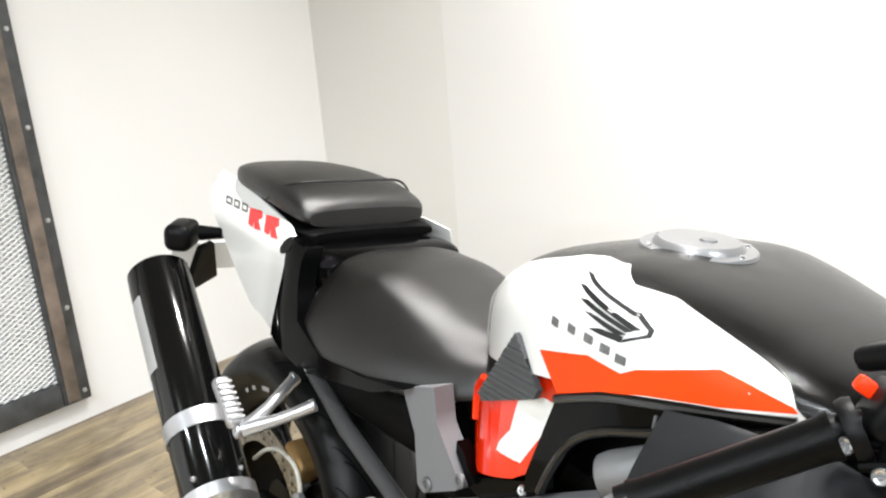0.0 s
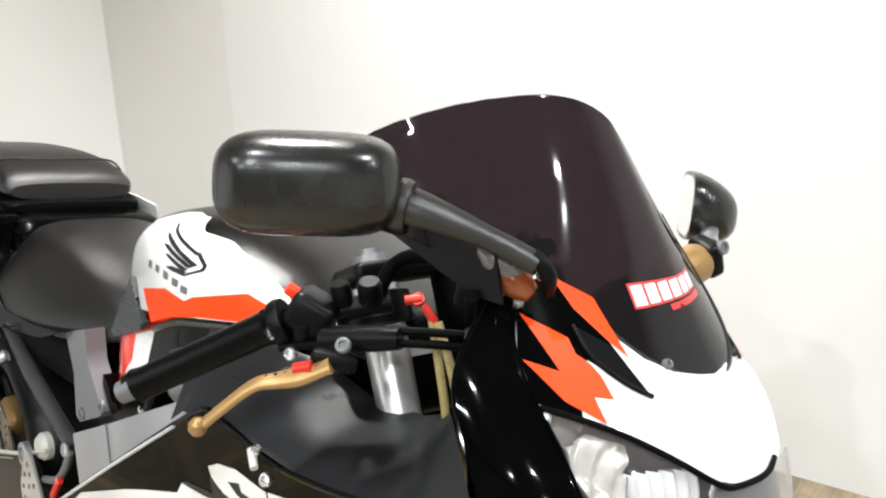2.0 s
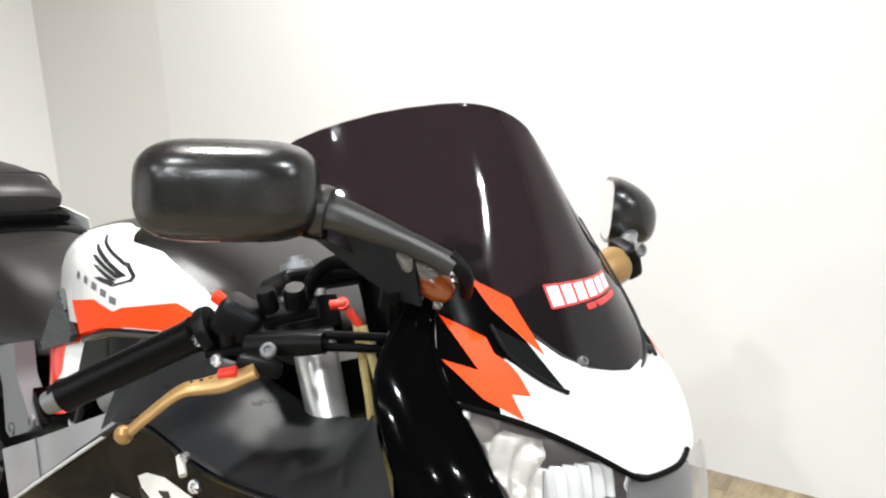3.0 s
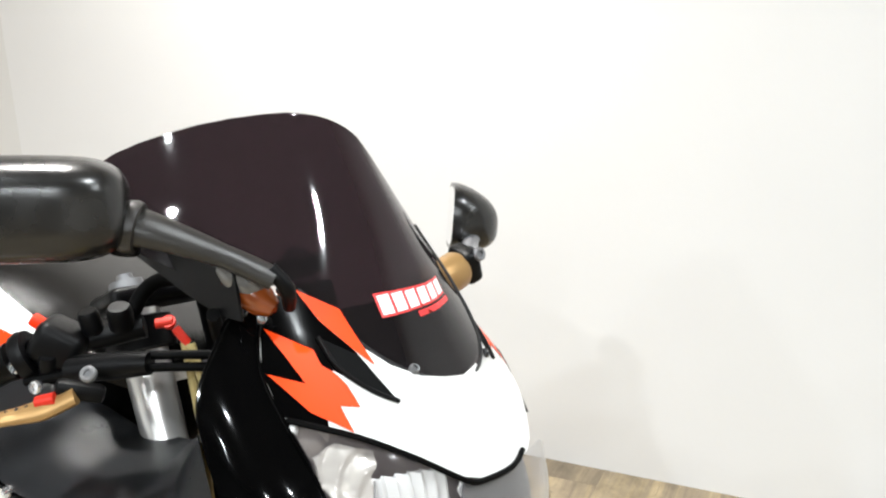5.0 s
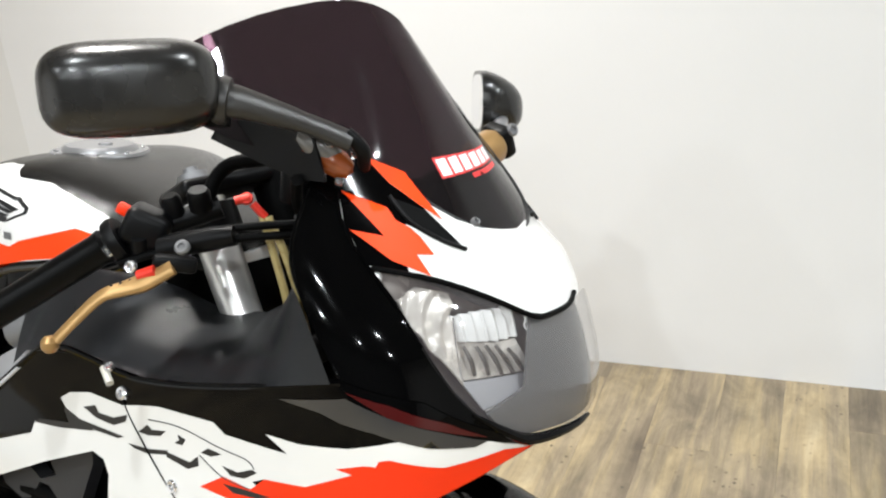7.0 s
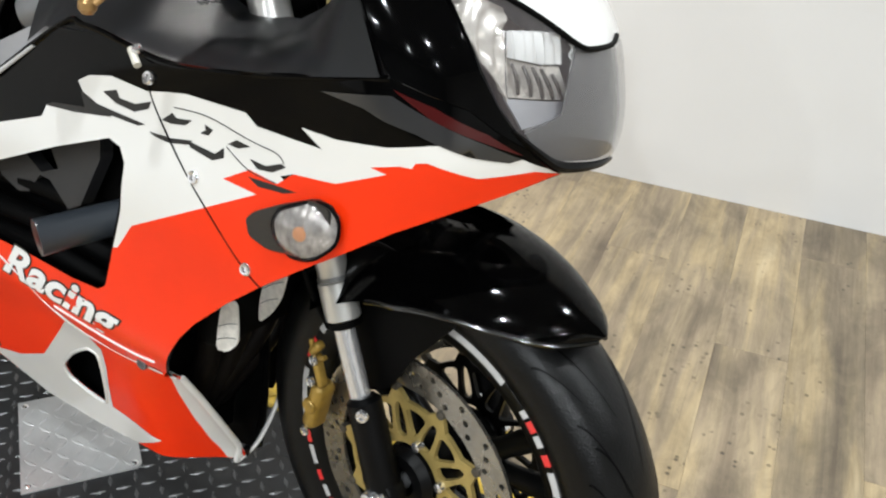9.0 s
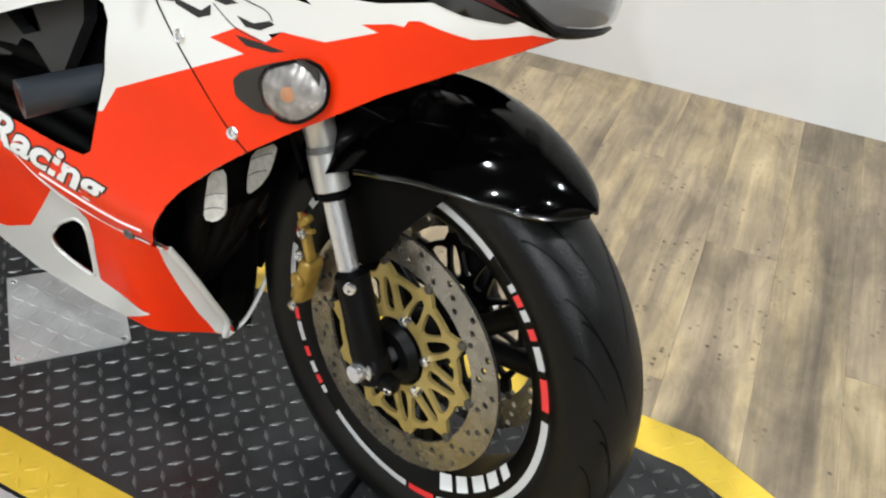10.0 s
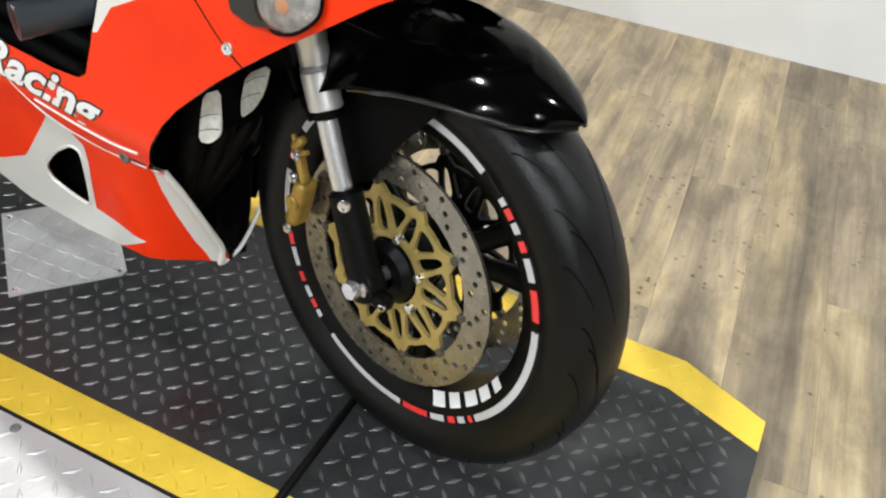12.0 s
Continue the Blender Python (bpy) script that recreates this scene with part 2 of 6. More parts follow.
plate_pale = material("pale_checker_plate", (0.44, 0.44, 0.44), 0.42, 0.35, bump=0.2, scale=200, vary=0.08, vary_scale=10)
# bars paler than the deck plate: their highlights are put into the colour
bar_pale = material("paler_checker_bars", (0.105, 0.106, 0.108), 0.30, 0.3, vary=0.3, vary_scale=12)
yellow_tape = material("yellow_tape", (0.60, 0.41, 0.035), 0.5, bump=0.3, scale=120, vary=0.10, vary_scale=16)
wall_paint = material("white_wall_paint", (0.78, 0.775, 0.77), 0.75, bump=0.15, scale=60, vary=0.012, vary_scale=2)
# unseen ceiling and front wall: darkened so that black parts reflect little light
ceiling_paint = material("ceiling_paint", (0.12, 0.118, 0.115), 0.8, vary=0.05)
far_paint = material("darkened_wall_paint", (0.06, 0.06, 0.06), 0.7, vary=0.1)
# greyer than the wall paint: the corner strip's dimmer light is in the colour
strip_paint = material("toned_wall_paint", (0.72, 0.71, 0.69), 0.75, bump=0.15, scale=60, vary=0.015, vary_scale=2)
lamp_white = material("lamp_housing", (0.8, 0.8, 0.8), 0.4)
gate_steel = material("weathered_dark_steel", (0.075, 0.078, 0.082), 0.55, 0.4, bump=0.4, scale=90, vary=0.3, vary_scale=22)
gate_wood = material("worn_grey_wood", (0.17, 0.135, 0.11), 0.7, bump=0.5, scale=90, vary=0.45, vary_scale=16)
mesh_white = material("white_panel", (0.80, 0.80, 0.80), 0.5, vary=0.03)
mesh_wire = material("pale_wire", (0.72, 0.72, 0.72), 0.5, 0.1)
rivet_metal = material("rivet", (0.55, 0.55, 0.55), 0.4, 0.8)
patch_floor = material("bare_floor_patch", (0.24, 0.20, 0.145), 0.6, bump=0.3, scale=40, vary=0.25, vary_scale=9)
# lightened grey: stands for light reflected on the screen in front
inner_grey = material("inner_fairing_grey", (0.035, 0.034, 0.036), 0.4, vary=0.15)
planks_mat = wood_floor("vinyl_planks", 0.82)
dark_planks = wood_floor("dark_vinyl_planks", 0.70)

# ---- tools ----


def ready(bm, name, mat, angle=35):
    me = bpy.data.meshes.new(name)
    bmesh.ops.recalc_face_normals(bm, faces=bm.faces)
    bm.to_mesh(me)
    bm.free()
    me.materials.append(mat)
    me.polygons.foreach_set("use_smooth", [True] * len(me.polygons))
    me.set_sharp_from_angle(angle=radians(angle))
    return me


def part(name, bm, mat, parent, label="", angle=35):
    ob = new(name, ready(bm, name, mat, angle))
    ob.parent = parent
    return tagged(ob, label)


def thing(name, label, category, m=None, group="", kind=""):
    ob = new(name)
    ob.empty_display_size = 0.1
    if m is not None:
        ob.matrix_world = m
    return tagged(ob, label, category, group, kind)


def vec(*a):
    return Vector(a)


def spline(points, per=6):
    """A smooth line through points."""
    pts = [Vector(p) for p in points]
    out = []
    for i in range(len(pts) - 1):
        p0, p1, p2, p3 = pts[max(i - 1, 0)], pts[i], pts[i + 1], pts[min(i + 2, len(pts) - 1)]
        for k in range(per):
            t = k / per
            out.append(0.5 * (2 * p1 + (p2 - p0) * t + (2 * p0 - 5 * p1 + 4 * p2 - p3) * t * t + (3 * p1 - p0 - 3 * p2 + p3) * t ** 3))
    return out + [pts[-1]]


def loft(bm, rings, caps=True, closed=True):
    """Skin over rings with equal numbers of points."""
    rows = [[bm.verts.new(p) for p in ring] for ring in rings]
    n = len(rows[0])
    for a, b in zip(rows, rows[1:]):
        for i in range(n if closed else n - 1):
            j = (i + 1) % n
            bm.faces.new((a[i], a[j], b[j], b[i]))
    if caps and closed:
        bm.faces.new(rows[0][::-1])
        bm.faces.new(rows[-1])
    return bm


def tube(points, radius, n=12, per=6, bm=None, flat=1.0):
    """A round rod along a smooth line; radius: a number, or one for each given point."""
    bm = bm or bmesh.new()
    line = spline(points, per) if per > 1 else [Vector(p) for p in points]
    radii = [radius] * len(points) if isinstance(radius, (int, float)) else list(radius)
    rings, side = [], None
    for i, p in enumerate(line):
        d = (line[min(i + 1, len(line) - 1)] - line[max(i - 1, 0)]).normalized()
        if side is None:
            side = d.orthogonal().normalized()
        side = (side - d * side.dot(d)).normalized()
        up = d.cross(side)
        f = i / max(len(line) - 1, 1) * (len(radii) - 1)
        k = min(int(f), len(radii) - 2) if len(radii) > 1 else 0
        r = radii[k] + (radii[min(k + 1, len(radii) - 1)] - radii[k]) * (f - k)
        rings.append([p + side * (r * math.cos(a)) + up * (r * flat * math.sin(a)) for a in (2 * math.pi * j / n for j in range(n))])
    return loft(bm, rings)


def lathe(profile, m, n=48, bm=None, closed=False):
    """Turn a profile of (radius, along) about the local z axis of m."""
    bm = bm or bmesh.new()
    rows = [[bm.verts.new(m @ vec(r * math.cos(2 * math.pi * i / n), r * math.sin(2 * math.pi * i / n), a)) for i in range(n)] for r, a in profile]
    pairs = list(zip(rows, rows[1:])) + ([(rows[-1], rows[0])] if closed else [])
    for a, b in pairs:
        for i in range(n):
            j = (i + 1) % n
            bm.faces.new((a[i], a[j], b[j], b[i]))
    if not closed:
        for row, r in ((rows[0], profile[0][0]), (rows[-1], profile[-1][0])):
            if r > 1e-4:
                bm.faces.new(row)
    return bm


def block(size, m, bevel=0.004, segs=2, bm=None):
    """A box with rounded edges."""
    b = bmesh.new()
    bmesh.ops.create_cube(b, size=1, matrix=Matrix.Diagonal((*size, 1)))
    if bevel:
        bmesh.ops.bevel(b, geom=b.edges[:], offset=min(bevel, 0.45 * min(size)), segments=segs, profile=0.5, affect="EDGES")
    b.transform(m)
    if bm is None:
        return b
    me = bpy.data.meshes.new("t")
    b.to_mesh(me)
    bm.from_mesh(me)
    bpy.data.meshes.remove(me)
    b.free()
    return bm


def inside(x, y, poly):
    hit = False
    for (x1, y1), (x2, y2) in zip(poly, poly[1:] + poly[:1]):
        if (y1 > y) != (y2 > y) and x < (x2 - x1) * (y - y1) / (y2 - y1) + x1:
            hit = not hit
    return hit


def dense(poly, step):
    out = []
    for (x1, y1), (x2, y2) in zip(poly, poly[1:] + poly[:1]):
        k = max(1, math.ceil(math.hypot(x2 - x1, y2 - y1) / step))
        out += [(x1 + (x2 - x1) * i / k, y1 + (y2 - y1) * i / k) for i in range(k)]
    return out


def rounded(poly, r=0.3, times=1):
    """Cut the corners of an outline, to make it smooth."""
    for _ in range(times):
        out = []
        for (x1, y1), (x2, y2) in zip(poly, poly[1:] + poly[:1]):
            out += [(x1 + (x2 - x1) * r, y1 + (y2 - y1) * r), (x1 + (x2 - x1) * (1 - r), y1 + (y2 - y1) * (1 - r))]
        poly = out
    return poly


def sheet(poly, lift, off=0.0, thick=0.003, step=0.014, holes=(), bm=None):
    """A curved panel: the outline poly in two coordinates, lifted on to a surface by lift(u, v, off)."""
    bm = bm or bmesh.new()
    loops = [dense(list(p), step) for p in (poly, *holes)]
    pts, edges = [], []
    for loop in loops:
        k = len(pts)
        pts += [Vector(p) for p in loop]
        edges += [(k + i, k + (i + 1) % len(loop)) for i in range(len(loop))]
    us, vs = [p[0] for p in poly], [p[1] for p in poly]
    edge_pts = np.array([p[:] for p in pts])
    u = min(us) + step * 0.5
    while u < max(us):
        v = min(vs) + step * 0.5
        while v < max(vs):
            if inside(u, v, loops[0]) and not any(inside(u, v, h) for h in loops[1:]) and np.hypot(*(edge_pts - (u, v)).T).min() > step * 0.45:
                pts.append(Vector((u, v)))
            v += step
        u += step
    co, _, tris, *_ = delaunay_2d_cdt(pts, edges, [], 0, 1e-6)
    keep = []
    for t in tris:
        c = sum((co[i] for i in t), Vector((0, 0))) / len(t)
        if inside(c.x, c.y, loops[0]) and not any(inside(c.x, c.y, h) for h in loops[1:]):
            keep.append(t)
    top = {}
    for t in keep:
        for i in t:
            if i not in top:
                top[i] = (bm.verts.new(lift(co[i].x, co[i].y, off)), bm.verts.new(lift(co[i].x, co[i].y, off - thick)) if thick else None)
    count = {}
    for t in keep:
        bm.faces.new([top[i][0] for i in t])
        if thick:
            bm.faces.new([top[i][1] for i in reversed(t)])
        for a, b in zip(t, t[1:] + t[:1] if isinstance(t, list) else (*t[1:], t[0])):
            count[(a, b)] = count.get((a, b), 0) + 1
    if thick:
        for a, b in count:
            if (b, a) not in count:
                bm.faces.new((top[b][0], top[a][0], top[a][1], top[b][1]))
    return bm


def slab(poly, z0, z1, bm=None):
    bm = bm or bmesh.new()
    a = [bm.verts.new((x, y, z0)) for x, y in poly]
    b = [bm.verts.new((x, y, z1)) for x, y in poly]
    bm.faces.new(a[::-1])
    bm.faces.new(b)
    for i in range(len(poly)):
        j = (i + 1) % len(poly)
        bm.faces.new((a[i], a[j], b[j], b[i]))
    return bm


def circle(r, n, a0=0.0, cx=0.0, cy=0.0):
    return [(cx + r * math.cos(a0 + 2 * math.pi * i / n), cy + r * math.sin(a0 + 2 * math.pi * i / n)) for i in range(n)]


def grown(poly, d):
    """The outline moved outwards by d."""
    pts = [Vector(p) for p in poly]
    turn = 1 if sum(a.x * b.y - b.x * a.y for a, b in zip(pts, pts[1:] + pts[:1])) > 0 else -1
    res = []
    for a, b, c in zip(pts[-1:] + pts[:-1], pts, pts[1:] + pts[:1]):
        n = [Vector((e.y, -e.x)).normalized() * turn for e in (b - a, c - b)]
        m = (n[0] + n[1]).normalized()
        res.append(tuple(b + m * min(d / max(m.dot(n[0]), 0.3), 2 * d)))
    return res


# ---- the room ----
U0, U1, V0, V1, HIGH = -2.75, 5.2, -6.0, 1.60, 2.95


def wall(name, u0, v0, u1, v1, z0, z1, label, m=wall_paint):
    ob = new(name, ready(block((abs(u1 - u0), abs(v1 - v0), z1 - z0), pose((u0 + u1) / 2, (v0 + v1) / 2, (z0 + z1) / 2), 0), name, m))
    ob.matrix_world = room_m
    return tagged(ob, label, "wall", kind="structure")


wall("wall_back", -2.15, V1, U1 + 0.15, V1 + 0.15, -0.05, HIGH, "plain white painted back wall")
strip = new("wall_strip", ready(slab([(U0, V1 - 0.045), (-2.15, V1), (-2.15, V1 + 0.15), (U0, V1 + 0.15)], -0.05, HIGH), "wall_strip", strip_paint))
strip.matrix_world = room_m
tagged(strip, "narrow strip of wall in the corner, greyer for its shade", "wall", kind="structure")
wall("wall_left", U0 - 0.15, V0, U0, V1 + 0.15, -0.05, HIGH, "plain white wall beside the mesh gate")
# added out of view and kept pale, to bounce light on to the nose
wall("wall_right", U1, V0, U1 + 0.15, V1, -0.05, HIGH, "unseen right wall, kept pale to bounce light on to the nose", strip_paint)
wall("wall_front", U0 - 0.15, V0 - 0.15, U1 + 0.15, V0, -0.05, HIGH, "unseen front wall, near black to keep reflections dark", far_paint)
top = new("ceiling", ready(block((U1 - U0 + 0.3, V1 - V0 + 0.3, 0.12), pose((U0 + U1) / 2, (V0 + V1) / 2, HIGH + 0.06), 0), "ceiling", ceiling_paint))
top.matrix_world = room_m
tagged(top, "unseen ceiling with round lamps, dark grey to keep reflections dark", "ceiling", kind="structure")
ground = new("floor", ready(block((U1 - U0 + 0.3, V1 - V0 + 0.3, 0.1), pose((U0 + U1) / 2, (V0 + V1) / 2, -0.056), 0), "floor", planks_mat))
ground.matrix_world = room_m
tagged(ground, "grey-brown wood-look vinyl plank floor", "floor", kind="structure")


def lamp_housing(u, v, size):
    bm = lathe([(size / 2 + 0.004, -0.004), (size / 2 + 0.03, -0.006), (size / 2 + 0.034, 0.018), (size / 2 + 0.004, 0.018)], pose(u, v, HIGH - 0.018), 40, closed=True)
    ob = new("ceiling_lamp", ready(bm, "ceiling_lamp", lamp_white))
    ob.matrix_world = room_m
    return tagged(ob, "round white ceiling lamp, lit", "lamp", "ceiling lamps")


# a housing for every lamp, the added floor lamp included
for u, v, _, size, _, _ in LAMPS:
    lamp_housing(u, v, size)

# ---- the lift's deck ----
deck_m = pose(0, 0, 0, 0, 0, 6.4)
lift = thing("lift_deck", "low black checker-plate lift deck with yellow tape edges", "lift", deck_m)
NEAR, FAR, END = -0.258, 0.351, 0.507
outline = [(-1.70, NEAR), (0.365, NEAR), (END, NEAR + 0.064), (END, FAR - 0.064), (0.365, FAR), (-1.70, FAR)]


SEAM = -0.066
rear_plate = [(-1.70, NEAR), (SEAM - 0.005, NEAR), (SEAM - 0.005, FAR), (-1.70, FAR)]
front_plate = [(SEAM + 0.005, NEAR)] + outline[1:5] + [(SEAM + 0.005, FAR)]
part("deck_plate", slab(rear_plate, 0.006, DECK), deck_black, lift)
part("deck_plate", slab(front_plate, 0.006, DECK), deck_black, lift)
part("hinge_bar", tube([(SEAM - 0.006, NEAR - 0.045, DECK - 0.016), (SEAM - 0.004, NEAR - 0.03, DECK - 0.002), (SEAM, NEAR + 0.02, DECK + 0.002), (SEAM, FAR, DECK - 0.001)], 0.0062, 10, 3), satin_black, lift, "black hinge bar across the deck")
TAPE_W = 0.074
part("tape_strip", slab([(-1.70, NEAR + 0.001), (SEAM - 0.008, NEAR + 0.001), (SEAM - 0.008, NEAR + TAPE_W), (-1.70, NEAR + TAPE_W)], DECK, DECK + 0.0007), yellow_tape, lift, "scuffed yellow tape along the edge")
part("tape_strip", slab([(SEAM + 0.008, NEAR + 0.001), (0.364, NEAR + 0.001), (END - 0.001, NEAR + 0.065), (END - 0.001, NEAR + 0.130), (0.352, NEAR + TAPE_W), (SEAM + 0.008, NEAR + TAPE_W)], DECK, DECK + 0.0007), yellow_tape, lift)
part("tape_strip", slab([(SEAM + 0.008, FAR - TAPE_W), (0.352, FAR - TAPE_W), (END - 0.001, FAR - 0.130), (END - 0.001, FAR - 0.065), (0.364, FAR - 0.001), (SEAM + 0.008, FAR - 0.001)], DECK, DECK + 0.0007), yellow_tape, lift)
part("tape_strip", slab([(-1.70, FAR - TAPE_W), (SEAM - 0.008, FAR - TAPE_W), (SEAM - 0.008, FAR - 0.001), (-1.70, FAR - 0.001)], DECK, DECK + 0.0007), yellow_tape, lift)


def lozenges(region, z, pitch, length, width, height, avoid=lambda x, y: False):
    """Raised bars of checker plate, turned to alternate sides."""
    verts, faces = [], []
    (x0, x1), (y0, y1) = region
    rows, cols = int((y1 - y0) / pitch), int((x1 - x0) / pitch)
    for r in range(rows):
        for c in range(cols):
            x, y = x0 + (c + 0.5) * pitch, y0 + (r + 0.5) * pitch
            if avoid(x, y):
                continue
            a = radians(45 if (r + c) % 2 else -45)
            ca, sa, k = math.cos(a), math.sin(a), len(verts)
            for dx, dy, dz in ((length / 2, 0, 0), (0, width / 2, 0), (-length / 2, 0, 0), (0, -width / 2, 0), (length * 0.33, 0, height), (0, width * 0.2, height), (-length * 0.33, 0, height), (0, -width * 0.2, height)):
                verts.append((x + dx * ca - dy * sa, y + dx * sa + dy * ca, z + dz))
            faces += [(k + 4, k + 5, k + 6, k + 7)] + [(k + i, k + (i + 1) % 4, k + 4 + (i + 1) % 4, k + 4 + i) for i in range(4)]
    me = bpy.data.meshes.new("tread")
    me.from_pydata(verts, [], faces)
    return me


def tread(me, mat, parent):
    me.materials.append(mat)
    me.polygons.foreach_set("use_smooth", [True] * len(me.polygons))
    me.set_sharp_from_angle(angle=radians(50))
    ob = new("tread", me)
    ob.parent = parent
    return tagged(ob, "raised checker-plate bars", kind="stuff")


PITCH = 0.0275
cut = lambda x, y: abs(x - SEAM) < 0.016 or x > 0.365 + (FAR - y) / 0.064 * 0.142 - 0.02 or x > 0.365 + (y - NEAR) / 0.064 * 0.142 - 0.02
taped = lambda x, y, e: y < NEAR + TAPE_W + e + max(0, x - 0.352) * 0.36 or y > FAR - TAPE_W - e - max(0, x - 0.352) * 0.36
tread(lozenges(((-1.70, END - 0.01), (NEAR, FAR)), DECK, PITCH, 0.026, 0.0078, 0.0020, lambda x, y: cut(x, y) or taped(x, y, 0.006)), bar_pale, lift)
tread(lozenges(((-1.70, END - 0.01), (NEAR, FAR)), DECK + 0.0006, PITCH, 0.026, 0.0085, 0.0014, lambda x, y: cut(x, y) or not taped(x, y, -0.006) or y < NEAR + 0.01 or y > FAR - 0.01), yellow_tape, lift)

# bright plate lying on the deck under the engine
plate = thing("checker_plate", "bright bare aluminium checker-plate piece lying on the deck", "plate", pose(-0.682, -0.020, DECK + 0.0018, 0, 0, 55))
part("plate", slab([(-0.093, -0.113), (0.085, -0.113), (0.093, -0.105), (0.093, 0.113), (-0.093, 0.113)], 0, 0.003), plate_silver, plate)
tread(lozenges(((-0.09, 0.09), (-0.11, 0.11)), 0.003, 0.025, 0.027, 0.0075, 0.0016), plate_silver, plate)
for x, y in ((0.082, -0.100), (0.082, 0.100), (-0.082, -0.100), (-0.082, 0.100)):
    part("screw", lathe([(0, 0.0055), (0.004, 0.0052), (0.006, 0.004), (0.0065, 0.003)], pose(x, y, 0), 14), chrome, plate)

# pale plate beside the deck with its curved edge, and the worn screed patch it leaves open
pale = thing("side_plate", "pale silver checker-plate beside the deck with a curved edge", "plate", deck_m)
arc = [(-0.142, NEAR - 0.004), (-0.160, -0.271), (-0.175, -0.295), (-0.192, -0.323), (-0.210, -0.349), (-0.241, -0.386), (-0.280, -0.420), (-0.345, -0.460), (-0.433, -0.500), (-0.571, -0.533), (-1.4, -0.54), (-1.4, NEAR - 0.004)]
part("plate", slab(arc, 0.002, 0.0335), plate_pale, pale)
tread(lozenges(((-1.3, -0.12), (-0.53, NEAR - 0.01)), 0.0335, PITCH * 1.15, 0.029, 0.0080, 0.0016, lambda x, y: not inside(x, y, arc)), plate_pale, pale)
for x, y in ((-0.187, -0.279), (-0.455, -0.276), (-0.9, -0.30)):
    part("screw", lathe([(0, 0.0012), (0.0035, 0.0012), (0.004, 0.0024), (0.007, 0.0018), (0.008, 0)], pose(x, y, 0.0335), 14), cast_grey, pale)
patch = thing("floor_patch", "cracked grey-brown screed patch in the floor beside the deck", "floor patch", deck_m)
part("patch", slab([(-0.9, -0.79), (0.06, -0.75), (0.04, -0.42), (0.0, NEAR - 0.006), (-0.9, NEAR - 0.006)], 0.0006, 0.0022), patch_floor, patch)
part("crack", tube([(-0.130, -0.270, 0.0022), (-0.168, -0.310, 0.0022), (-0.181, -0.341, 0.0022), (-0.215, -0.373, 0.0022)], [0.0012, 0.0018, 0.0012, 0.0006], 5, 2), black_mark, patch)
part("crack", tube([(-0.130, -0.270, 0.0022), (-0.134, -0.293, 0.0022), (-0.116, -0.337, 0.0022), (-0.117, -0.407, 0.0022)], [0.0010, 0.0012, 0.0008, 0.0005], 5, 2), black_mark, patch)

# ---- the motorcycle ----
bike = thing("motorcycle", "white, red and black sport motorcycle standing on the deck", "motorcycle", pose(0, 0, DECK) @ pose(0, 0, 0, LEAN_ANGLE))

Z_SIDE = [0.11, 0.15, 0.18, 0.25, 0.34, 0.40, 0.52, 0.60, 0.70, 0.82, 0.92, 1.0]
Y_SIDE = [0.080, 0.095, 0.106, 0.134, 0.170, 0.205, 0.214, 0.226, 0.226, 0.240, 0.238, 0.215]
Z_NOSE = [0.55, 0.70, 0.735, 0.766, 0.80, 0.849, 0.936, 1.0, 1.15]
X_NOSE = [0.08, 0.115, 0.126, 0.128, 0.119, 0.104, 0.034, -0.025, -0.13]
POWER = 6.4


def knots(v, xs, ys):
    """Smooth interpolation between knots."""
    w = 0.02
    return sum(float(np.interp(v + d * w, xs, ys)) for d in (-1, -0.5, 0, 0.5, 1)) / 5


def half_width(x, z):
    n = math.sqrt(max(knots(z, Z_NOSE, X_NOSE) - x, 1e-6) / 1.83)
    w = (n ** -POWER + knots(z, Z_SIDE, Y_SIDE) ** -POWER) ** (-1 / POWER)
    if z < 0.36:  # the belly narrows to a keel at its front
        f = min(max((x + 0.42) / 0.11, 0), 1)
        f = f * f * (3 - 2 * f)
        w += (float(np.interp(z, [0.13, 0.155, 0.336, 0.36], [0.012, 0.025, 0.148, 0.19])) - w) * f
    return w


BACK = 0.12           # the machine stands slightly turned: its far half falls back


def beyond(y, soft=0.02):
    """Grows with y past the middle, with a soft start."""
    return (y + math.sqrt(y * y + soft * soft) - soft) / 2 if y > -0.2 else 0.0


def turned_away(p):
    p.x -= BACK * (1 + 1.6 * min(max((p.z - 0.88) / 0.06, 0), 1)) * max(0, beyond(p.y)) * min(max((p.x + 0.35) / 0.25, 0), 1)
    return p


def middle(x):
    """The centre line drifts to the right towards the tail."""
    return 0.035 * (min(x, -0.3) + 0.3)


def on_right(x, z, off):
    return vec(x, -half_width(x, z) - off, z)


def on_left(x, z, off):
    return turned_away(vec(x, half_width(x, z) + off, z))


def on_nose(y, z, off):
    m = knots(z, Z_SIDE, Y_SIDE)
    w = min(max(abs(y), 1e-4), 0.985 * m)
    return turned_away(vec(knots(z, Z_NOSE, X_NOSE) - 1.83 * (w ** -POWER - m ** -POWER) ** (-2 / POWER) + off, y, z))


def on_screen(y, z, off):
    k = float(np.interp(z, [0.92, 1.0, 1.06, 1.15], [2.0, 2.5, 3.6, 4.6]))
    return vec(float(np.interp(z, [0.90, 0.92, 1.0, 1.147], [0.056, 0.040, -0.020, -0.122])) + 0.004 * (1 - ((z - 1.035) / 0.112) ** 2) - k * y * y - 20 * y ** 4 + off - float(np.interp(z, [0.94, 1.0, 1.05, 1.12], [0.15, 0.27, 0.42, 0.72])) * max(0, beyond(y, 0.05)), y, z)


def flip(poly):
    return [(-a, b) for a, b in poly]


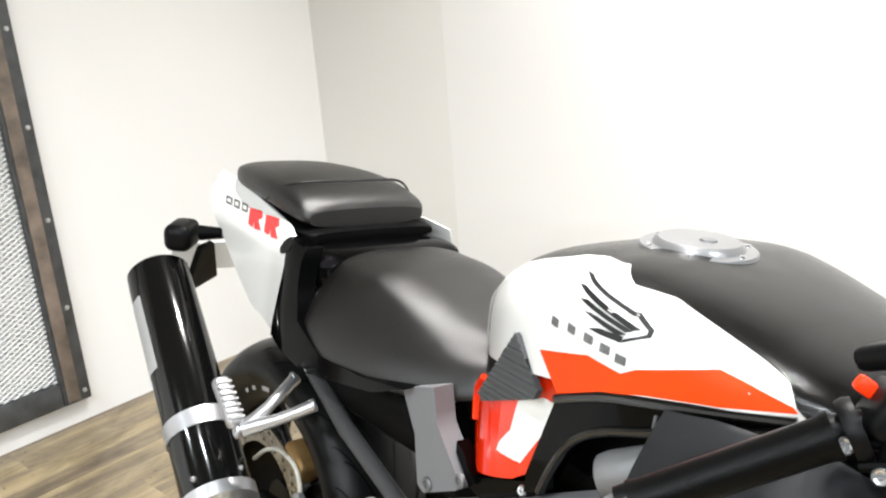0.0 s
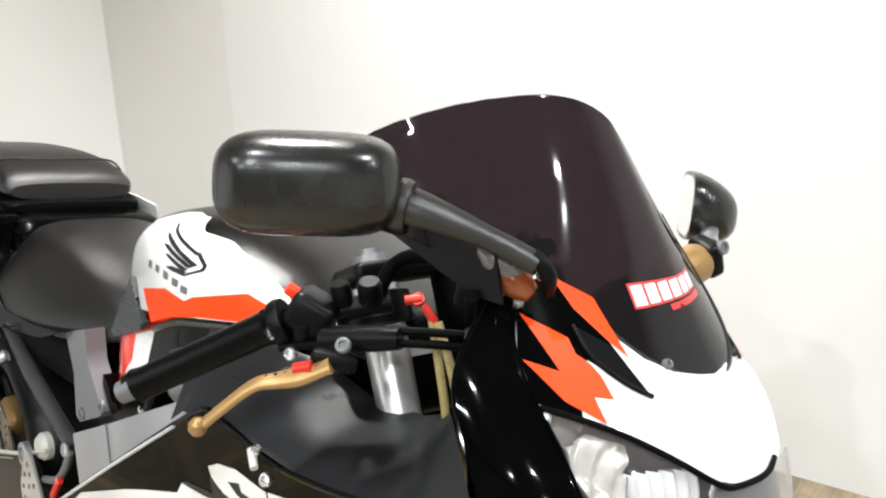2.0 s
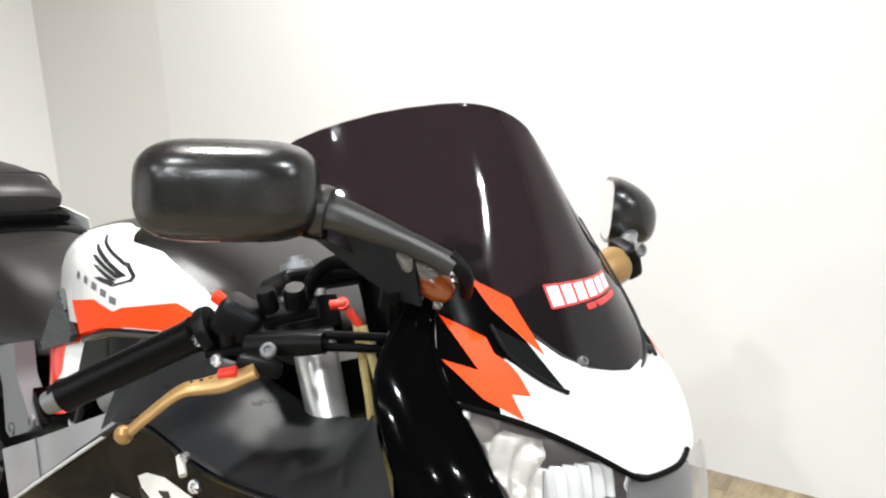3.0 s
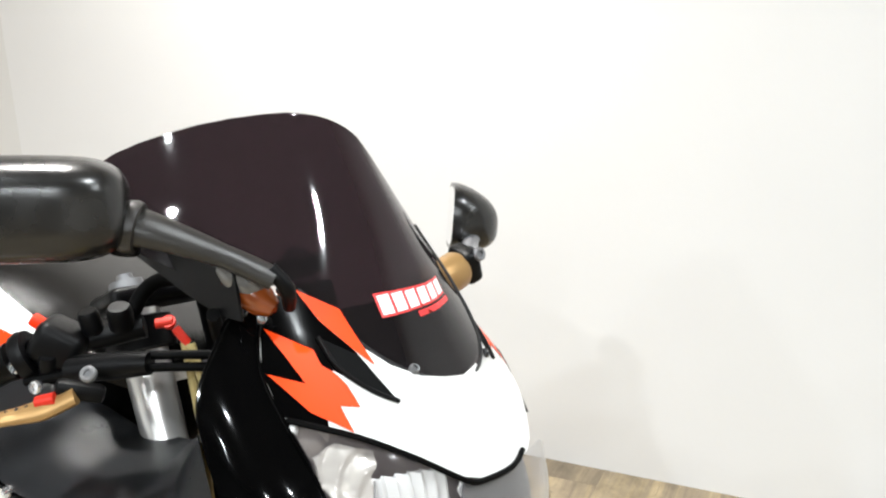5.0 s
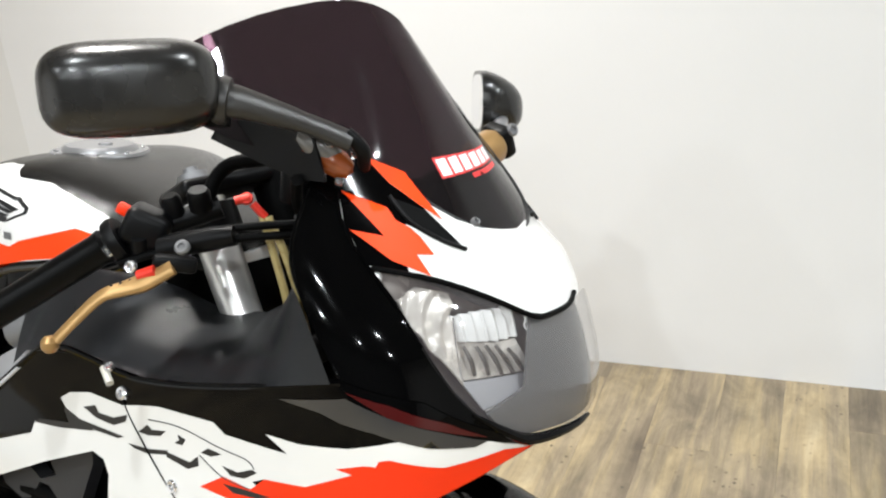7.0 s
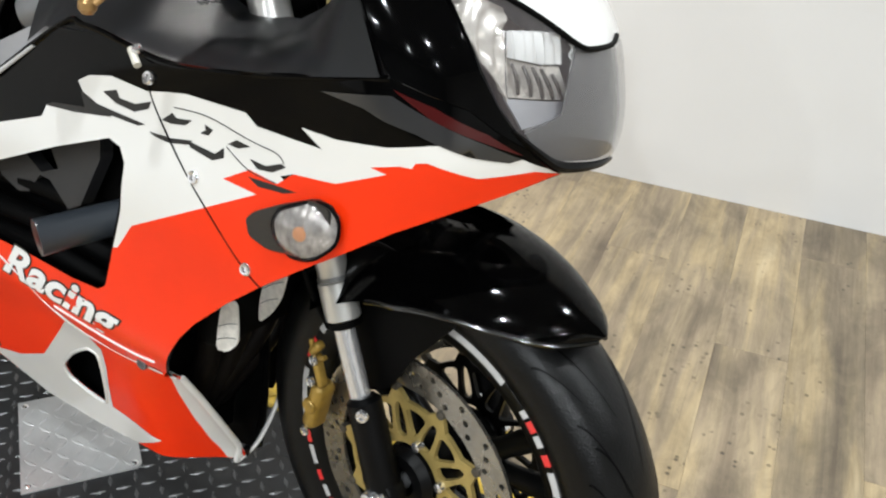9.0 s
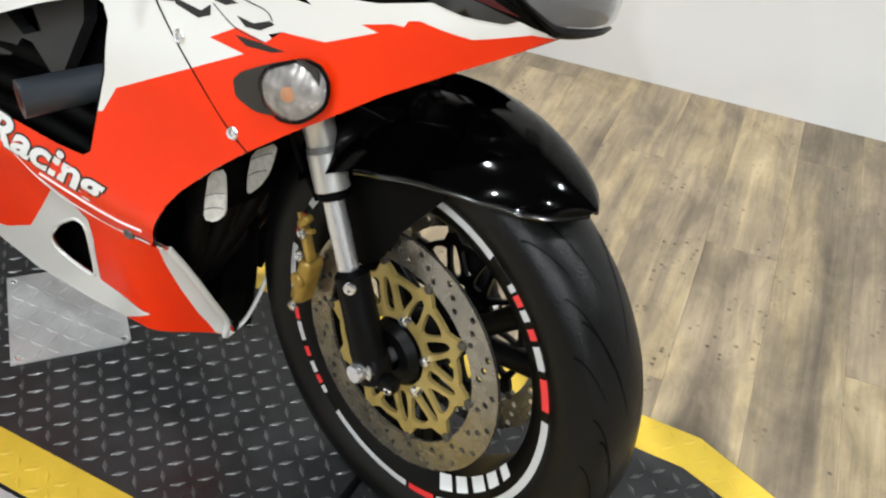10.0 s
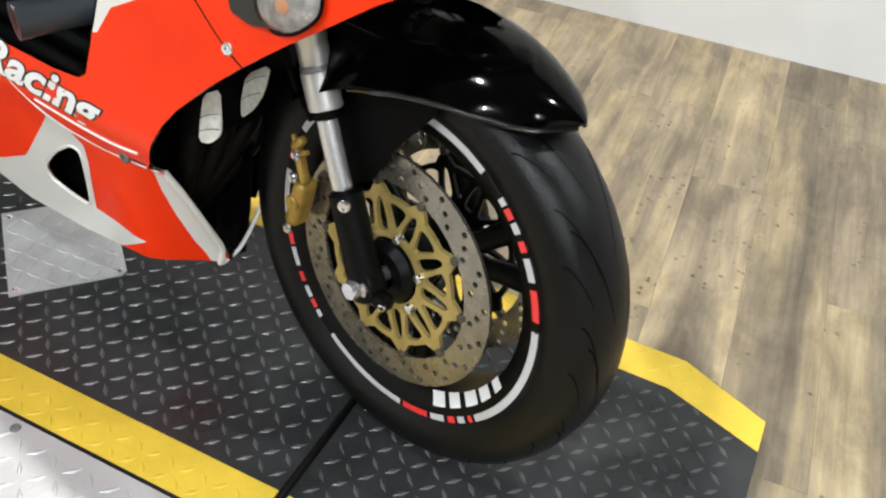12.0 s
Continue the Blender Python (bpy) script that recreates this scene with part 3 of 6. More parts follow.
# side fairing
SIDE = [(-0.857, 0.476), (-0.657, 0.615), (-0.441, 0.766), (-0.394, 0.779), (-0.341, 0.775), (-0.28, 0.767), (-0.215, 0.773), (-0.154, 0.784), (-0.084, 0.799), (-0.01, 0.815), (0.053, 0.796),
        (0.095, 0.76), (0.111, 0.734), (0.083, 0.716), (0.053, 0.698), (0.006, 0.668), (-0.047, 0.628), (-0.083, 0.602), (-0.142, 0.557), (-0.191, 0.516), (-0.239, 0.47), (-0.262, 0.442), (-0.285, 0.405), (-0.314, 0.348),
        (-0.377, 0.343), (-0.463, 0.352), (-0.515, 0.374), (-0.553, 0.409), (-0.598, 0.43), (-0.70, 0.43), (-0.80, 0.44)]
OPENING = [(-0.80, 0.459), (-0.72, 0.492), (-0.566, 0.573), (-0.453, 0.624), (-0.363, 0.66), (-0.345, 0.655), (-0.338, 0.638), (-0.347, 0.578), (-0.372, 0.511), (-0.387, 0.463), (-0.401, 0.453), (-0.448, 0.45), (-0.524, 0.453), (-0.65, 0.452)]
WHITE = [(-0.84, 0.472), (-0.80, 0.500), (-0.755, 0.536), (-0.608, 0.604), (-0.556, 0.625), (-0.477, 0.654), (-0.467, 0.671), (-0.423, 0.676), (-0.359, 0.686), (-0.404, 0.702), (-0.411, 0.713), (-0.391, 0.724), (-0.355, 0.732), (-0.302, 0.729), (-0.271, 0.736), (-0.243, 0.741), (-0.164, 0.743), (-0.15, 0.733), (-0.072, 0.732), (-0.096, 0.747), (-0.056, 0.746),
         (-0.005, 0.752), (0.034, 0.762), (0.062, 0.767), (0.093, 0.752), (0.106, 0.741), (0.1105, 0.735), (0.099, 0.74), (0.067, 0.734), (0.031, 0.745), (0.022, 0.743), (0.019, 0.737), (0.008, 0.737), (-0.019, 0.729), (-0.003, 0.726), (-0.055, 0.702), (-0.104, 0.697), (-0.12, 0.69), (-0.102, 0.68), (-0.123, 0.681), (-0.159, 0.685), (-0.193, 0.665), (-0.148, 0.662), (-0.331, 0.564), (-0.36, 0.525), (-0.3685, 0.522)]
WHITE_TAIL = [OPENING[i] for i in (7, 6, 5, 4, 3, 2, 1)]
RED_TOP = [(0.1105, 0.7345), (0.099, 0.74), (0.067, 0.734), (0.031, 0.745), (0.022, 0.743), (0.019, 0.737), (0.008, 0.737), (-0.019, 0.729), (-0.003, 0.726), (-0.055, 0.702), (-0.104, 0.697), (-0.123, 0.681), (-0.159, 0.685), (-0.193, 0.665), (-0.148, 0.662), (-0.331, 0.564), (-0.36, 0.525), (-0.3685, 0.522)]
RED = RED_TOP + [OPENING[i] for i in (8, 9, 10, 11, 12, 13)] + [(-0.79, 0.452)] + SIDE[:22:-1][:8] + SIDE[23:12:-1]

part("side_fairing", sheet(SIDE, on_right, 0, 0.004, 0.016, [OPENING]), black_gloss, bike, "gloss black, white and red side fairing")
part("side_fairing", sheet([(min(x, -0.02 + 0.001 * k), z) for k, (x, z) in enumerate(SIDE)], on_left, 0, 0.004, 0.03, [OPENING]), black_gloss, bike)
part("top_edge", tube([on_right(x, z - 0.001, -0.001) for x, z in SIDE[:10]], 0.0034, 8, 4), black_gloss, bike, "rounded upper edge of the fairing")
# silver strip in place of the lamps' highlight on the rounded edge
part("edge_highlight", tube([on_right(x, z - 0.0025, 0.0018) for x, z in SIDE[:2] + [(-0.480, 0.739)]], 0.0026, 8, 4), tape_silver, bike, "pale strip painted for the highlight along the upper edge")
part("white_graphic", sheet(WHITE + WHITE_TAIL, on_right, 0.0006, 0, 0.012), white_paint, bike, "jagged white graphic on the fairing")
part("red_graphic", sheet(RED, on_right, 0.0008, 0, 0.012), red_paint, bike, "fluorescent red lower half of the fairing")

# belly pan
BELLY = [(-0.80, 0.435), (-0.70, 0.425), (-0.598, 0.424), (-0.553, 0.403), (-0.515, 0.368), (-0.463, 0.346), (-0.377, 0.337), (-0.316, 0.342), (-0.311, 0.29), (-0.309, 0.22), (-0.312, 0.142), (-0.325, 0.132), (-0.36, 0.133), (-0.43, 0.132), (-0.544, 0.122), (-0.669, 0.122), (-0.80, 0.16), (-0.86, 0.26)]
VENT = rounded([(-0.578, 0.233), (-0.532, 0.28), (-0.481, 0.315), (-0.463, 0.311), (-0.474, 0.267), (-0.499, 0.19), (-0.542, 0.195), (-0.575, 0.208)], 0.2)
BELLY_WHITE = [(-0.795, 0.162), (-0.70, 0.19), (-0.62, 0.232), (-0.581, 0.273), (-0.519, 0.339), (-0.50, 0.358), (-0.461, 0.3455), (-0.447, 0.329), (-0.456, 0.29), (-0.470, 0.252), (-0.488, 0.193), (-0.45, 0.186), (-0.401, 0.168), (-0.435, 0.146), (-0.46, 0.1305), (-0.544, 0.1225), (-0.669, 0.1225)]
BELLY_EDGE = [(-0.316, 0.3415), (-0.336, 0.341), (-0.345, 0.29), (-0.347, 0.237), (-0.345, 0.18), (-0.338, 0.134), (-0.325, 0.1325), (-0.313, 0.143), (-0.3095, 0.22), (-0.3115, 0.29)]
part("belly_pan", sheet(BELLY, on_right, 0, 0.004, 0.014, [VENT]), red_paint, bike, "red and white belly pan")


def belly_left(x, z, off):
    """The far side of the belly pan, drawn in to a narrow keel at its front."""
    f = min(max((x + 0.52) / 0.18, 0), 1)
    w = half_width(x, z)
    return vec(x, w - 0.05 + (0.020 - w + 0.05) * f + off, z)


# far side in black instead of red, so that the inside looks shaded
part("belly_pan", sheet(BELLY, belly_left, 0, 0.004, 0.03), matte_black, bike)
# added black block: fills the pan with the dark of its shade
part("belly_filler", block((0.26, 0.09, 0.15), pose(-0.56, -0.04, 0.225), 0.02, 2), matte_black, bike)
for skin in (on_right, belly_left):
    # added black skins that stand for the shade inside the pan
    part("belly_shade", sheet([(-0.72, 0.41), (-0.50, 0.36), (-0.320, 0.335), (-0.316, 0.22), (-0.322, 0.160), (-0.56, 0.135), (-0.72, 0.16)], skin, -0.006, 0.002, 0.03, [VENT] if skin == on_right else []), matte_black, bike)
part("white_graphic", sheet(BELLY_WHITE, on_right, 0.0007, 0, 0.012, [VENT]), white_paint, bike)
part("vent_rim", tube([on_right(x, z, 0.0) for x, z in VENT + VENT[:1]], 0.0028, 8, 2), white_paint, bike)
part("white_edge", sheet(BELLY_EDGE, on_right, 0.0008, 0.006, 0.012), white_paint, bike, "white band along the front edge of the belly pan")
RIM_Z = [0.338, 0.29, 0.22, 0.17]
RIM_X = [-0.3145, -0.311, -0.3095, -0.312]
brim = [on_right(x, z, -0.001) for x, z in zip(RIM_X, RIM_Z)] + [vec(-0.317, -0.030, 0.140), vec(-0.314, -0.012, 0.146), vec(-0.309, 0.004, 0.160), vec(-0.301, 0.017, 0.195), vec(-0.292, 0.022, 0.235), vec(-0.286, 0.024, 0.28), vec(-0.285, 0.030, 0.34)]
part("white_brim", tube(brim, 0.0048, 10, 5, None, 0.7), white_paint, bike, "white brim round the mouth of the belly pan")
# added black plate: closes the mouth as its deep shade does
part("mouth_shade", sheet([(-half_width(-0.34, z) + 0.006, z) for z in (0.35, 0.29, 0.22, 0.165)] + [(0.010, z) for z in (0.165, 0.22, 0.29, 0.35)], lambda y, z, o: vec(-0.365 + o, y, z), 0, 0.003, 0.03), matte_black, bike)

part("drain_plug", block((0.010, 0.014, 0.014), pose(-0.315, -0.012, 0.150, 0, 0, 20), 0.003, 2), satin_black, bike, "black plug at the tip of the belly pan")

# lines, screws and printing on the fairing


def ride(points, lift, off):
    return [lift(u, v, off) for u, v in points]


part("seam", tube(ride([(-0.301, 0.747), (-0.289, 0.712), (-0.247, 0.657), (-0.203, 0.614), (-0.164, 0.576), (-0.138, 0.557)], on_right, 0.0006), 0.0011, 6, 6), matte_black, bike)
part("seam", tube(ride([(-0.31, 0.345), (-0.377, 0.341), (-0.463, 0.35), (-0.515, 0.372), (-0.553, 0.407), (-0.60, 0.428)], on_right, 0.0006), 0.0014, 6, 6), white_paint, bike, "pale edge of the panel joint")


def screw(p, n, r, mat, parent=bike, name="screw"):
    m = Matrix.Translation(p) @ Vector(n).to_track_quat("Z", "Y").to_matrix().to_4x4()
    bm = lathe([(0, 0.0006), (r * 0.45, 0.0006), (r * 0.5, 0.0028), (r * 0.8, 0.0032), (r, 0.0016), (r, -0.002)], m, 14)
    return part(name, bm, mat, parent)


for x, z in ((-0.233, 0.654), (-0.158, 0.574)):
    screw(on_right(x, z, 0.001), (0, -1, 0.1), 0.0075, chrome)
screw(on_right(-0.357, 0.352, 0.001), (0, -1, -0.1), 0.0085, cast_grey)
screw(on_right(-0.296, 0.745, 0.002), (0, -1, 0.4), 0.0075, chrome)
screw(on_right(-0.31, 0.772, 0.002), (0, -0.6, 1), 0.006, chrome)
part("cable_tag", tube([(-0.318, -0.237, 0.770), (-0.300, -0.244, 0.758)], 0.0042, 8, 1), hose_pale, bike, "pale cable end beside the screws")
STROKES = [[(-0.368, 0.711), (-0.349, 0.717), (-0.345, 0.709), (-0.32, 0.709), (-0.297, 0.718), (-0.301, 0.711), (-0.322, 0.702), (-0.351, 0.704)],
           [(-0.396, 0.695), (-0.36, 0.692), (-0.308, 0.691), (-0.317, 0.688), (-0.364, 0.688)],
           [(-0.298, 0.685), (-0.267, 0.686), (-0.239, 0.692), (-0.243, 0.688), (-0.271, 0.682), (-0.291, 0.683)],
           [(-0.241, 0.690), (-0.205, 0.687), (-0.194, 0.696), (-0.194, 0.688), (-0.209, 0.681), (-0.239, 0.686)],
           [(-0.279, 0.704), (-0.265, 0.714), (-0.259, 0.71), (-0.239, 0.714), (-0.247, 0.708), (-0.267, 0.704)]]
STROKES += [[(-0.218, 0.714), (-0.21, 0.712), (-0.215, 0.706), (-0.224, 0.705), (-0.217, 0.709)], [(-0.186, 0.704), (-0.176, 0.71), (-0.16, 0.709), (-0.174, 0.704)],
            [(-0.157, 0.696), (-0.138, 0.694), (-0.119, 0.702), (-0.115, 0.701), (-0.13, 0.692), (-0.148, 0.69)], [(-0.158, 0.677), (-0.129, 0.678), (-0.101, 0.679), (-0.114, 0.675), (-0.146, 0.672)],
            [(-0.406, 0.70), (-0.36, 0.6855), (-0.42, 0.6755), (-0.465, 0.6705), (-0.455, 0.6755), (-0.40, 0.684)]]
for stroke in STROKES:
    part("black_stroke", sheet(grown(stroke, 0.0012), on_right, 0.0010, 0, 0.01), black_mark, bike)
part("letter_line", tube(ride([(-0.262, 0.722), (-0.215, 0.725), (-0.16, 0.716), (-0.125, 0.712), (-0.116, 0.704)], on_right, 0.0008), 0.0007, 5, 5), black_mark, bike)
part("letter_line", tube(ride([(-0.19, 0.700), (-0.16, 0.684), (-0.125, 0.681)], on_right, 0.0008), 0.0007, 5, 4), black_mark, bike)


def lettering(text, size, to, mat, parent, name, fat=0.0):
    """Words in the built-in font, laid on a surface by to(u, v)."""
    cu = bpy.data.curves.new("text", "FONT")
    cu.body, cu.size, cu.offset, cu.shear = text, size, fat, 0.45
    ob = bpy.data.objects.new("text", cu)
    scene.collection.objects.link(ob)
    bpy.context.view_layer.update()
    me = bpy.data.meshes.new_from_object(ob.evaluated_get(bpy.context.evaluated_depsgraph_get()))
    bpy.data.objects.remove(ob)
    bm = bmesh.new()
    bm.from_mesh(me)
    bpy.data.meshes.remove(me)
    for v in bm.verts:
        v.co = to(v.co.x, v.co.y)
    return part(name, bm, mat, parent)


def racing(off):
    return lambda u, v: on_right(-0.596 + u * 1.08 + v * 0.18, 0.408 - u * 0.095 + v * 0.98, off)


lettering("Racing", 0.073, racing(0.0014), black_mark, bike, "lettering", 0.0048)
lettering("Racing", 0.073, racing(0.0020), white_mark, bike, "lettering", 0.0022)
part("stripe", tube(ride([(-0.50, 0.385), (-0.42, 0.374), (-0.36, 0.372), (-0.318, 0.378)], on_right, 0.0012), 0.0018, 6, 4), white_mark, bike)

# turn signal let into the fairing
SIGNAL = rounded([(-0.156, 0.634), (-0.145, 0.646), (-0.113, 0.664), (-0.074, 0.682), (-0.054, 0.679), (-0.049, 0.657), (-0.058, 0.637), (-0.088, 0.619), (-0.122, 0.613), (-0.150, 0.618)], 0.14)
signal = part("turn_signal", sheet(SIGNAL, lambda x, z, o: on_right(x, z, o + 0.007 * min(1, max(0, (x + 0.165) / 0.05))), 0.004, 0.016, 0.008), arm_black, bike, "flush turn signal with a clear lens")
LENS = rounded([(x + 0.006, z - 0.002) for x, z in [(-0.117, 0.661), (-0.098, 0.674), (-0.074, 0.684), (-0.053, 0.680), (-0.046, 0.657), (-0.056, 0.634), (-0.086, 0.617), (-0.108, 0.617), (-0.118, 0.638)]], 0.3)
dome = lambda x, z, o: on_right(x, z, o + 0.010 + 0.014 * max(0, 1 - ((x + 0.082) / 0.038) ** 2 - ((z - 0.648) / 0.031) ** 2) ** 0.5)
lens_m = Matrix.Translation(on_right(-0.076, 0.648, 0.0212)) @ pose(0, 0, 0, 90, 0, 12)
part("bowl", sheet(LENS, lambda x, z, o: dome(x, z, o - 0.0035 + 0.0010 * math.sin(x * 2 * math.pi / 0.009)), 0, 0.002, 0.003), milky_lens, signal, "pale ribbed bowl behind the lens")
part("lens", sheet(LENS, dome, 0, 0.002, 0.004), clear_lens, signal, "clear lens")
part("rim", tube([dome(x, z, -0.002) for x, z in LENS + LENS[:1]], 0.002, 6, 2), matte_black, signal)
part("bulb", lathe([(0.008, -0.002), (0.007, 0.0008), (0.004, 0.0016), (0, 0.002)], lens_m, 16), dim_amber, signal, "orange bulb glimpsed in the lens")

# upper cowl, headlight and screen
COWL = [(0.0, 0.851), (-0.043, 0.851), (-0.063, 0.856), (-0.10, 0.878), (-0.138, 0.897), (-0.182, 0.911), (-0.181, 0.943), (-0.168, 0.973), (-0.15, 0.995), (-0.129, 1.003), (-0.117, 0.981), (-0.101, 0.959), (-0.08, 0.941), (-0.055, 0.930), (-0.027, 0.925), (0.0, 0.922)]
part("upper_cowl", sheet(COWL + flip(COWL)[-2:0:-1], on_nose, 0, 0.004, 0.012), white_paint, bike, "white upper cowl with orange flashes")
part("edge_trim", tube(ride([(-0.181, 0.9095), (-0.138, 0.895), (-0.10, 0.8755), (-0.063, 0.8535), (-0.043, 0.8495), (0, 0.8505), (0.03, 0.8560)], on_nose, 0.0015), 0.0028, 8, 4), matte_black, bike, "black rubber edge over the headlight")
for side in (1, -1):
    lean_to = (lambda p: p) if side == 1 else flip
    part("black_graphic", sheet(lean_to([(-0.182, 0.9115), (-0.181, 0.943), (-0.168, 0.973), (-0.15, 0.995), (-0.129, 1.0025), (-0.122, 0.977), (-0.106, 0.954), (-0.091, 0.915), (-0.110, 0.925), (-0.132, 0.942), (-0.15, 0.92), (-0.155, 0.9035)]), on_nose, 0.0005, 0, 0.012), black_gloss, bike)
    part("orange_flash", sheet(lean_to([(-0.166, 0.973), (-0.139, 0.957), (-0.139, 0.946), (-0.131, 0.939), (-0.127, 0.931), (-0.125, 0.915), (-0.14, 0.917), (-0.139, 0.8985), (-0.163, 0.914), (-0.179, 0.941), (-0.157, 0.934)]), on_nose, 0.0009, 0, 0.01), orange_paint, bike, "fluorescent orange flash")
    part("orange_flash", sheet(lean_to([(-0.129, 1.001), (-0.1, 0.985), (-0.098, 0.965), (-0.095, 0.942), (-0.106, 0.954), (-0.122, 0.977)]), on_nose, 0.0009, 0, 0.01), orange_paint, bike)
    part("air_slot", sheet(lean_to([(-0.131, 0.966), (-0.106, 0.951), (-0.091, 0.916), (-0.11, 0.925), (-0.128, 0.942)]), on_nose, 0.0012, 0, 0.008), matte_black, bike, "dark slot behind the flash")
    part("slot_lip", tube(ride(lean_to([(-0.131, 0.966), (-0.128, 0.944), (-0.11, 0.926), (-0.091, 0.916)]), on_nose, 0.002), 0.0022, 8, 4), satin_black, bike)
    screw(on_nose(-0.060 * side, 0.936, 0.001), (1, -0.2 * side, 0.8), 0.0048, cast_grey)
RIM = [(-0.094, 0.7435), (-0.119, 0.756), (-0.146, 0.777), (-0.163, 0.802), (-0.1765, 0.843), (-0.1795, 0.88), (-0.1825, 0.910), (-0.1815, 0.943), (-0.1685, 0.973), (-0.152, 0.993)]
CHEEK = [(-0.01, 0.816), (0.053, 0.797), (0.095, 0.761), (0.112, 0.735)] + [(on_nose(y, z, 0).x, z) for y, z in RIM] + [(-0.076, 0.986), (-0.073, 0.961), (-0.070, 0.925), (-0.056, 0.89)]
part("cowl_side", sheet(CHEEK, on_right, 0, 0.004, 0.010), black_gloss, bike, "gloss black cowl side beside the headlight")
part("cowl_side", sheet([(-0.12, 0.80), (-0.03, 0.80), (-0.03, 0.97), (-0.076, 0.986), (-0.12, 0.93)], on_left, 0, 0.004, 0.02), black_gloss, bike)
part("rim_seal", tube([on_nose(y, z, 0.0006) for y, z in RIM[4:]], 0.0016, 8, 5), black_gloss, bike)
# two reflections on the gloss cowl side, painted on as thin shapes
part("red_reflection", sheet([(-0.005, 0.806), (0.03, 0.796), (0.07, 0.776), (0.092, 0.757), (0.07, 0.768), (0.03, 0.785)], on_right, 0.0016, 0, 0.01), dim_red, bike)
part("grey_reflection", sheet([(-0.075, 0.788), (-0.05, 0.792), (-0.005, 0.8), (0.03, 0.785), (0.07, 0.767), (0.092, 0.7535), (0.085, 0.750), (0.06, 0.755), (0.02, 0.770), (-0.01, 0.776), (-0.03, 0.783)], on_right, 0.0014, 0, 0.01), reflection_grey, bike, "painted grey reflection below the headlight")
part("cowl_lip", tube(ride([(-0.076, 0.986), (-0.073, 0.961), (-0.070, 0.925), (-0.056, 0.89), (-0.012, 0.818)], on_right, -0.001), 0.0022, 8, 5), black_gloss, bike)
GLASS = [(0, 0.849), (-0.043, 0.849), (-0.063, 0.853), (-0.10, 0.875), (-0.138, 0.894), (-0.18, 0.908), (-0.178, 0.88), (-0.175, 0.843), (-0.162, 0.802), (-0.146, 0.778), (-0.119, 0.757), (-0.094, 0.745), (-0.03, 0.738), (0, 0.737)]
FULL = GLASS + [(0.03, 0.738), (0.094, 0.745), (0.119, 0.757), (0.140, 0.775), (0.145, 0.80), (0.135, 0.825), (0.10, 0.842), (0.06, 0.848), (0.03, 0.849)]


def housing(y, z, o):
    e = min(1, ((abs(y) - 0.09) / 0.10) ** 2 + ((z - 0.825) / 0.09) ** 2)
    return on_nose(y, z, o - 0.012 - 0.05 * (1 - e))


NEAR_HALF = GLASS[:-1] + [(-0.01, 0.737), (0.012, 0.737), (0.012, 0.849)]
headlight = part("headlight", sheet(NEAR_HALF, housing, 0, 0.003, 0.012), lamp_shell, bike, "twin headlight behind one clear cover")
part("cover", sheet(FULL, on_nose, -0.001, 0.002, 0.012), clear_lens, headlight, "clear scuffed headlight cover")


def at_depth(base, ripple=lambda y, z: 0.0):
    return lambda y, z, o: on_nose(y, z, o - base + ripple(abs(y), z))


part("reflector", sheet([(-0.133, 0.862), (-0.106, 0.8625), (-0.065, 0.861), (-0.071, 0.833), (-0.094, 0.833), (-0.139, 0.8405)], at_depth(0.012, lambda y, z: 0.003 * math.sin(y * 2 * math.pi / 0.0115) - 0.25 * (0.862 - z)), 0, 0.002, 0.0025), reflector, headlight, "bright fluted reflector")
part("reflector", sheet([(-0.14, 0.8395), (-0.094, 0.831), (-0.070, 0.8305), (-0.062, 0.803), (-0.071, 0.801), (-0.136, 0.805), (-0.144, 0.811)], at_depth(0.020, lambda y, z: 0.10 * (0.82 - z)), 0, 0.002, 0.006), lamp_beige, headlight, "champagne-coloured lower reflector")
part("reflector", sheet([(-0.14, 0.804), (-0.063, 0.7985), (-0.057, 0.793), (-0.131, 0.778)], at_depth(0.014, lambda y, z: 0.3 * (0.79 - z)), 0, 0.002, 0.006), frame_grey, headlight)
part("reflector", sheet([(-0.169, 0.88), (-0.147, 0.888), (-0.122, 0.88), (-0.133, 0.8625), (-0.1405, 0.839), (-0.1435, 0.807), (-0.1435, 0.803), (-0.158, 0.831), (-0.164, 0.841), (-0.171, 0.865)], at_depth(0.013, lambda y, z: 0.0022 * math.sin(math.hypot(y - 0.125, (z - 0.835) * 0.8) * 2 * math.pi / 0.013)), 0, 0.002, 0.0025), lamp_beige, headlight, "ribbed side reflector")
part("reflector", sheet([(-0.060, 0.852), (-0.038, 0.848), (-0.055, 0.797), (-0.068, 0.811)], at_depth(0.010, lambda y, z: 0.002 * math.sin(z * 2 * math.pi / 0.013)), 0, 0.002, 0.003), reflector, headlight)
for (ya, za), (yb, zb) in (((-0.131, 0.835), (-0.128, 0.808)), ((-0.119, 0.833), (-0.114, 0.806)), ((-0.109, 0.832), (-0.100, 0.804)), ((-0.099, 0.830), (-0.087, 0.803)), ((-0.086, 0.825), (-0.075, 0.803))):
    part("slat", tube([on_nose(ya, za, -0.017), on_nose((ya * 0.6 + yb * 0.4), za * 0.5 + zb * 0.5, -0.014), on_nose(yb, zb, -0.016)], [0.0016, 0.0024, 0.0018], 6, 4), lamp_slat, headlight, "dark slat of the reflector")
part("facet_edge", tube([on_nose(-0.131, 0.778, -0.009), on_nose(-0.095, 0.785, -0.009), on_nose(-0.057, 0.7935, -0.008)], 0.0012, 6, 2), chrome, headlight)
